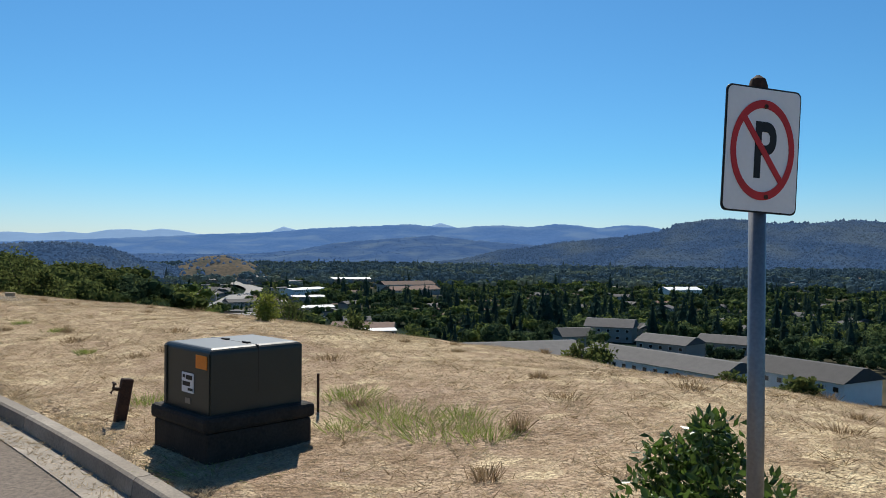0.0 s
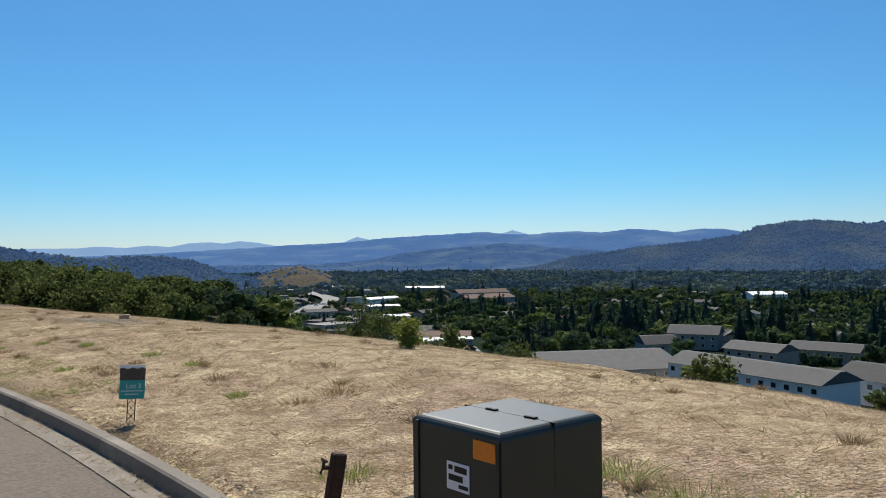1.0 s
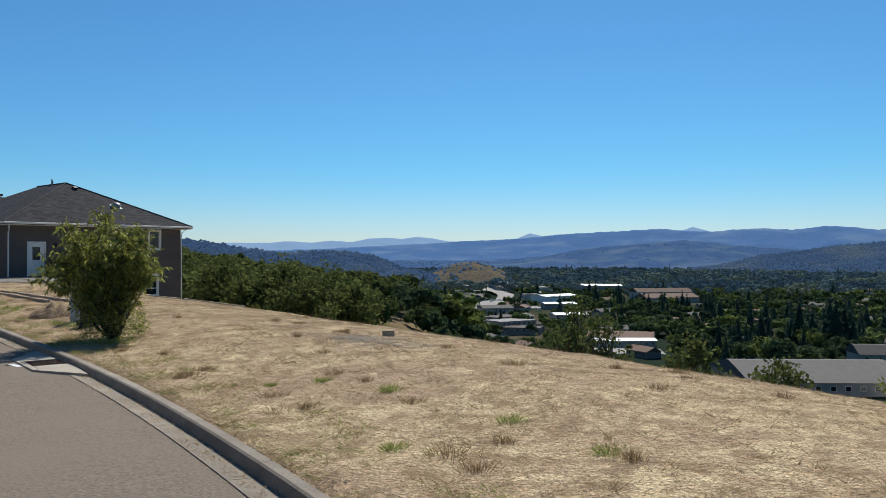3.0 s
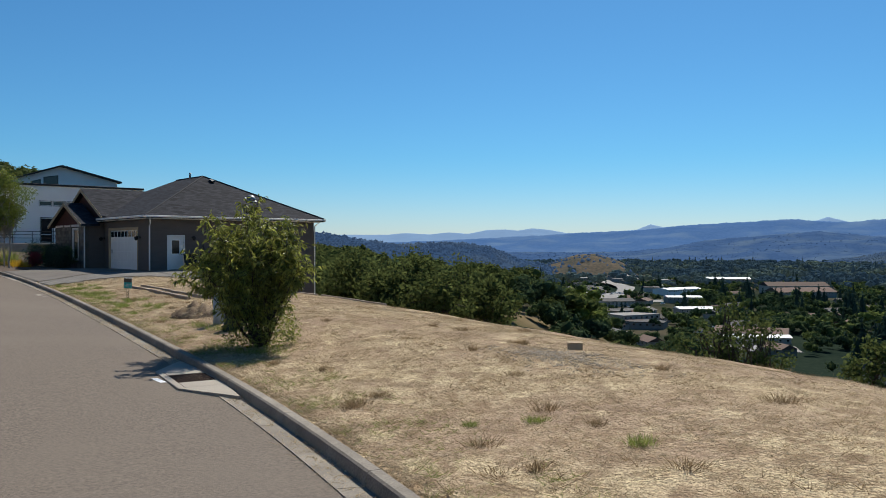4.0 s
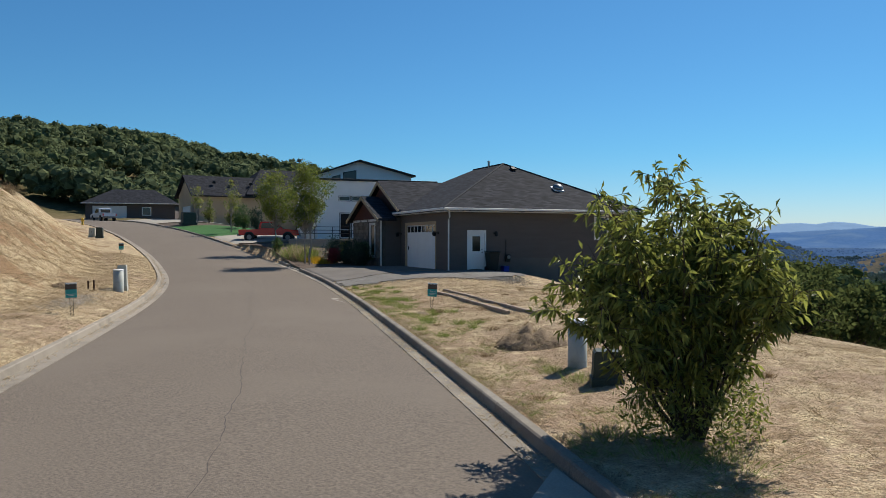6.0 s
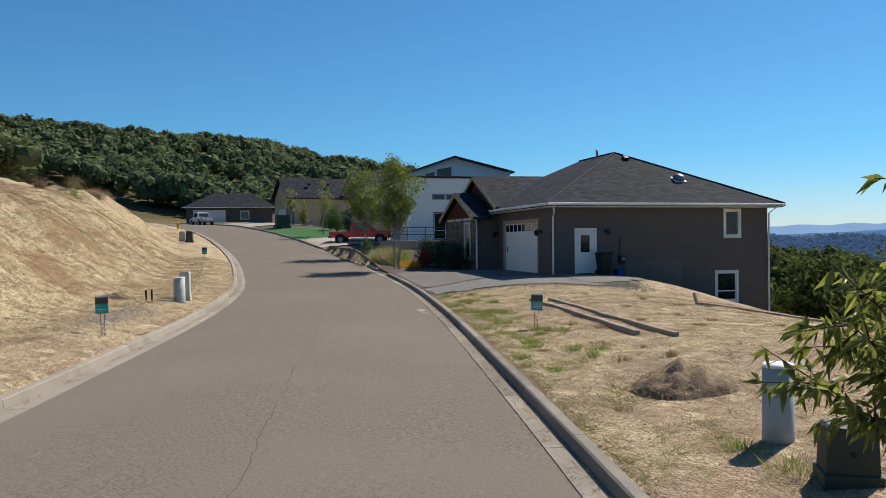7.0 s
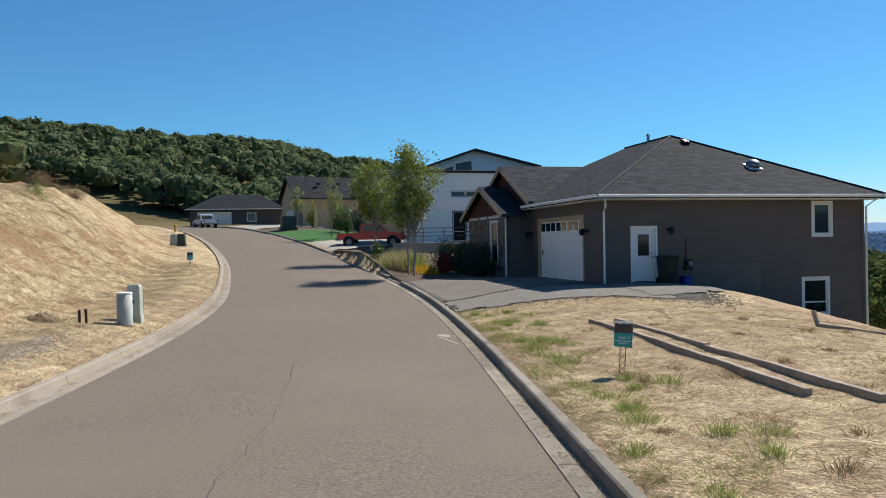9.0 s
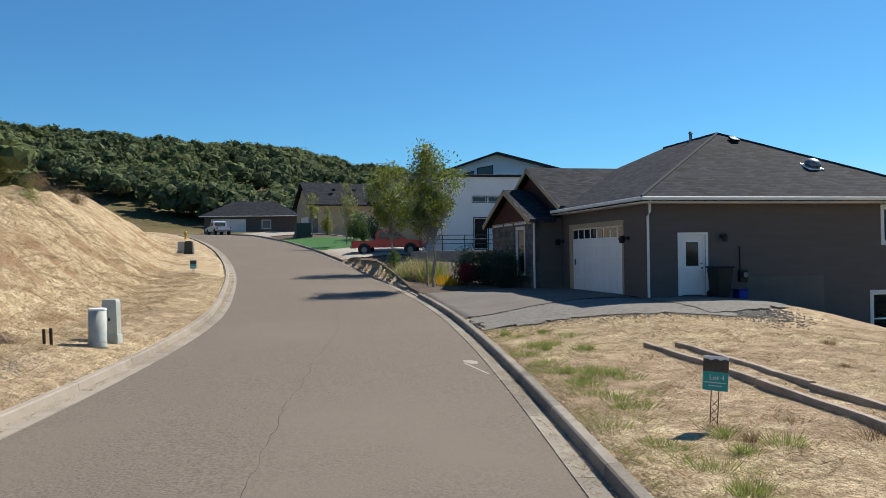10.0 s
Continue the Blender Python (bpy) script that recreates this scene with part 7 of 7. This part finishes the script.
wood("slope_woodland", p, 5.0 + 5.0 * _g.random(len(p)), "oak", "round", 400, 2, 0.085, "dark green oak wood on the valley side")
p = polar(_g, 7600, -52, 30, 150, 1100, 0.62)
p = p[off_street(p, 16) & (road_frame(p[:, 0], p[:, 1])[1] > 60) & in_the_open(p) & town_open(_g, p, 0.25)]
_lb, _lr = lowland_b(p)
p = p[(_lr > 400) | (p[:, 0] < -60) | ((_lr > 250) & (_lb < -4))]
p = p[wave(p[:, 0], p[:, 1], 120, 14) + 0.5 * _g.normal(size=len(p)) > -0.45]
_near = np.hypot(p[:, 0] + 30, p[:, 1] - 28) < 470
wood("valley_trees", p[_near], 4.0 + 7.0 * _g.random(_near.sum()) ** 1.4, "valley", "round", 420, 3, 0.075, "broadleaf trees round the apartment blocks below the hill")
wood("valley_trees", p[~_near], 5.0 + 8.0 * _g.random((~_near).sum()) ** 1.4, "valley", "round", 60, 9, 0.13, "broadleaf trees among the houses of the valley town")
# beyond 1000 m the crowns take the colour with painted haze
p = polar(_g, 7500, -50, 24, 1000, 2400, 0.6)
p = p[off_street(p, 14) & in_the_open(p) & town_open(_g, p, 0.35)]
wood("far_valley_trees", p, 7.0 + 10.0 * _g.random(len(p)) ** 1.4, "hazedtree", "round", 0, 6, 0.28, "trees covering the far valley floor")
p = polar(_g, 1500, -50, 26, 300, 1000, 0.62)
p = p[off_street(p, 16) & (road_frame(p[:, 0], p[:, 1])[1] > 80) & in_the_open(p) & town_open(_g, p, 0.12)]
_lb, _lr = lowland_b(p)
p = p[(_lr > 400) | (p[:, 0] < -60) | ((_lr > 290) & (_lb < -4))]
p = p[wave(p[:, 0], p[:, 1], 240, 15) + 0.5 * _g.normal(size=len(p)) > 0.1]
wood("valley_conifers", p, 9.0 + 15.0 * _g.random(len(p)) ** 2, "conifer", "cone", 44, 4, 0.13, "dark conifers among the houses of the valley town")
# far conifers share the haze-painted crown colour
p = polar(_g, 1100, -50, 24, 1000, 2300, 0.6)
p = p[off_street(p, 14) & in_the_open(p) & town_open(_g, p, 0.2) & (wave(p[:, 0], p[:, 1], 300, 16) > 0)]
wood("far_valley_conifers", p, 12.0 + 16.0 * _g.random(len(p)) ** 2, "hazedtree", "cone", 10, 8, 0.13, "conifers rising from the far valley floor")

# the town in the valley ------------------------------------------------------
def street():
    bm = bmesh.new()
    last = None
    pts = np.array(STREET)
    t = np.linspace(0, len(pts) - 1, 90)
    q = np.stack([np.interp(t, range(len(pts)), pts[:, i]) for i in range(2)], 1)
    q[2:-2] = (q[:-4] + q[1:-3] + q[2:-2] + q[3:-1] + q[4:]) / 5
    d = np.gradient(q, axis=0)
    d /= np.linalg.norm(d, axis=1)[:, None]
    for (x, y), (dx, dy) in zip(q, d):
        row = [bm.verts.new((x - dy * w, y + dx * w, ground_z(x - dy * w, y + dx * w) + 2.2)) for w in (-10, 0, 10)]
        if last:
            bm.faces.new((last[0], last[1], row[1], row[0]))
            bm.faces.new((last[1], last[2], row[2], row[1]))
        last = row
    tagged(part("street", bm, "street"), "pale main street through the valley town", "road", kind="structure")


street()


def gable_house(x, y, turn, w, l, e, r, roof_mat, label, group, wall_mat="townwall", flat=False):
    t = thing("town_building", pose(x, y, ground_z(x, y), 0, 0, turn), label, "building", group)
    part("wall", box(-l / 2, l / 2, -w / 2, w / 2, -2.0, e), wall_mat, t)
    if flat:
        part("roof", box(-l / 2 - 0.2, l / 2 + 0.2, -w / 2 - 0.2, w / 2 + 0.2, e, e + 0.5), roof_mat, t)
    else:
        part("roof", prism([(-w / 2 - 0.6, e - 0.1), (w / 2 + 0.6, e - 0.1), (0, r)], "x", -l / 2 - 0.5, l / 2 + 0.5), roof_mat, t)
    k = max(2, int(l / 4))
    for side in (-1, 1):
        for j in range(k):
            x0 = -l / 2 + (j + 0.5) * l / k
            part("window", box(x0 - 0.7, x0 + 0.7, side * w / 2 - 0.03, side * w / 2 + 0.03, e - 1.9, e - 0.7), "glass", t)
    return t


_g = np.random.default_rng(9)
protos = []
for k in range(10):
    flat = k in (7, 8, 9)
    protos.append((gable_house(*polar(_g, 1, -20 + 5 * k, -19 + 5 * k, 520, 620)[0], _g.random() * 180, 9 + 3 * _g.random() + 9 * flat, 13 + 6 * _g.random() + 14 * flat, 3.4 + 2.6 * (k % 3 == 0) + flat, 5.6 + 2.6 * (k % 3 == 0),
                               ("roofgrey", "roofbrown", "roofgrey", "roofgrey", "roofbrown", "roofgrey", "roofgrey", "brightroof", "roofgrey", "street")[k],
                               "flat-roofed commercial building in the valley town" if flat else "small gabled house in the valley town", "shops in town" if flat else "houses in town", flat=flat), flat))
for n, (b0, b1, r0, r1, only) in ((120, (-46, 10, 360, 900, 0)), (70, (-40, 14, 900, 1900, 0)), (90, (9, 22, 400, 900, 0)), (75, (9, 22, 420, 1300, 1)), (16, (-30, 8, 800, 1800, 1))):
    pp = polar(_g, n, b0, b1, r0, r1, 0.6)
    pp = pp[off_street(pp, 24) & in_the_open(pp)]
    for x, y in pp:
        if x > -60 and math.hypot(x + 30, y - 28) < 380:
            continue
        pr = [q for q, f in protos if f == bool(only)]
        copy_thing(pr[_g.integers(0, len(pr))], pose(x, y, ground_z(x, y), 0, 0, float(_g.random() * 180)))


def apartment(x0, y0, x1, y1, w, e, r, label, rows=2, roof="roofgrey", wall_mat="white"):
    cx, cy = (x0 + x1) / 2, (y0 + y1) / 2
    l = math.hypot(x1 - x0, y1 - y0)
    t = thing("apartment_block", pose(cx, cy, ground_z(cx, cy), 0, 0, math.degrees(math.atan2(y1 - y0, x1 - x0))), label, "building")
    part("wall", box(-l / 2, l / 2, -w / 2, w / 2, -3, e), wall_mat, t)
    part("roof", prism([(-w / 2 - 0.8, e - 0.1), (w / 2 + 0.8, e - 0.1), (1.0, r), (-1.0, r)], "x", -l / 2 - 0.6, l / 2 + 0.6), roof, t)
    n = int(l / 3.4)
    for j in range(n):
        x = -l / 2 + (j + 0.5) * l / n
        for k in range(rows):
            z = e - 1.0 - 2.9 * k
            for s in (-1, 1):
                fr = part("window", box(x - 0.75, x + 0.75, s * w / 2 - 0.06, s * w / 2 + 0.06, z - 1.3, z), "trim", t)
                part("pane", box(x - 0.62, x + 0.62, s * w / 2 - 0.09, s * w / 2 + 0.09, z - 1.2, z - 0.1), "glass", fr)
    return t


for _a, _b, _w, _e, _r, _l, _n, _m, _k in BLOCKS:
    apartment(*_a, *_b, _w, _e, _r, _l, _n, _m, _k)


def car_park(x0, y0, x1, y1, w):
    """A pale asphalt yard in the town."""
    bm = bmesh.new()
    box(-math.hypot(x1 - x0, y1 - y0) / 2, math.hypot(x1 - x0, y1 - y0) / 2, -w / 2, w / 2, -1.0, 0.12, 0.0, bm)
    cx, cy = (x0 + x1) / 2, (y0 + y1) / 2
    ob = part("car_park", bm, "street")
    ob.matrix_basis = pose(cx, cy, ground_z(cx, cy) + 0.9, 0, 0, math.degrees(math.atan2(y1 - y0, x1 - x0)))
    tagged(ob, "pale asphalt car park in the valley town", "car park", kind="structure")


car_park(-80, 440, -28, 450, 24)
car_park(-150, 610, -110, 626, 26)
car_park(-186, 770, -140, 800, 30)
car_park(4, 208, 36, 204, 12)
_g = np.random.default_rng(19)


def parked_car():
    t = thing("parked_car", pose(STREET[2][0] + 14, STREET[2][1], ground_z(*STREET[2]) + 0.02), "small car on the valley town streets", "vehicle", "cars in town")
    part("body", box(-2.2, 2.2, -0.9, 0.9, 0.3, 0.95, 0.15), "whitecar", t)
    part("cabin", box(-1.1, 1.2, -0.8, 0.8, 0.95, 1.45, 0.2), "glass", t)
    for x in (-1.4, 1.4):
        for s in (-1, 1):
            part("wheel", tube([(x, s * 0.7, 0.33), (x, s * 0.92, 0.33)], 0.33, 10), "tyre", t)
    return t


_c = parked_car()
for x, y in polar(_g, 170, 4, 22, 410, 900, 0.6):
    copy_thing(_c, pose(x, y, ground_z(x, y) + (2.25 if not off_street(np.array([[x, y]]), 9)[0] else 0.02), 0, 0, float(_g.random() * 360)))
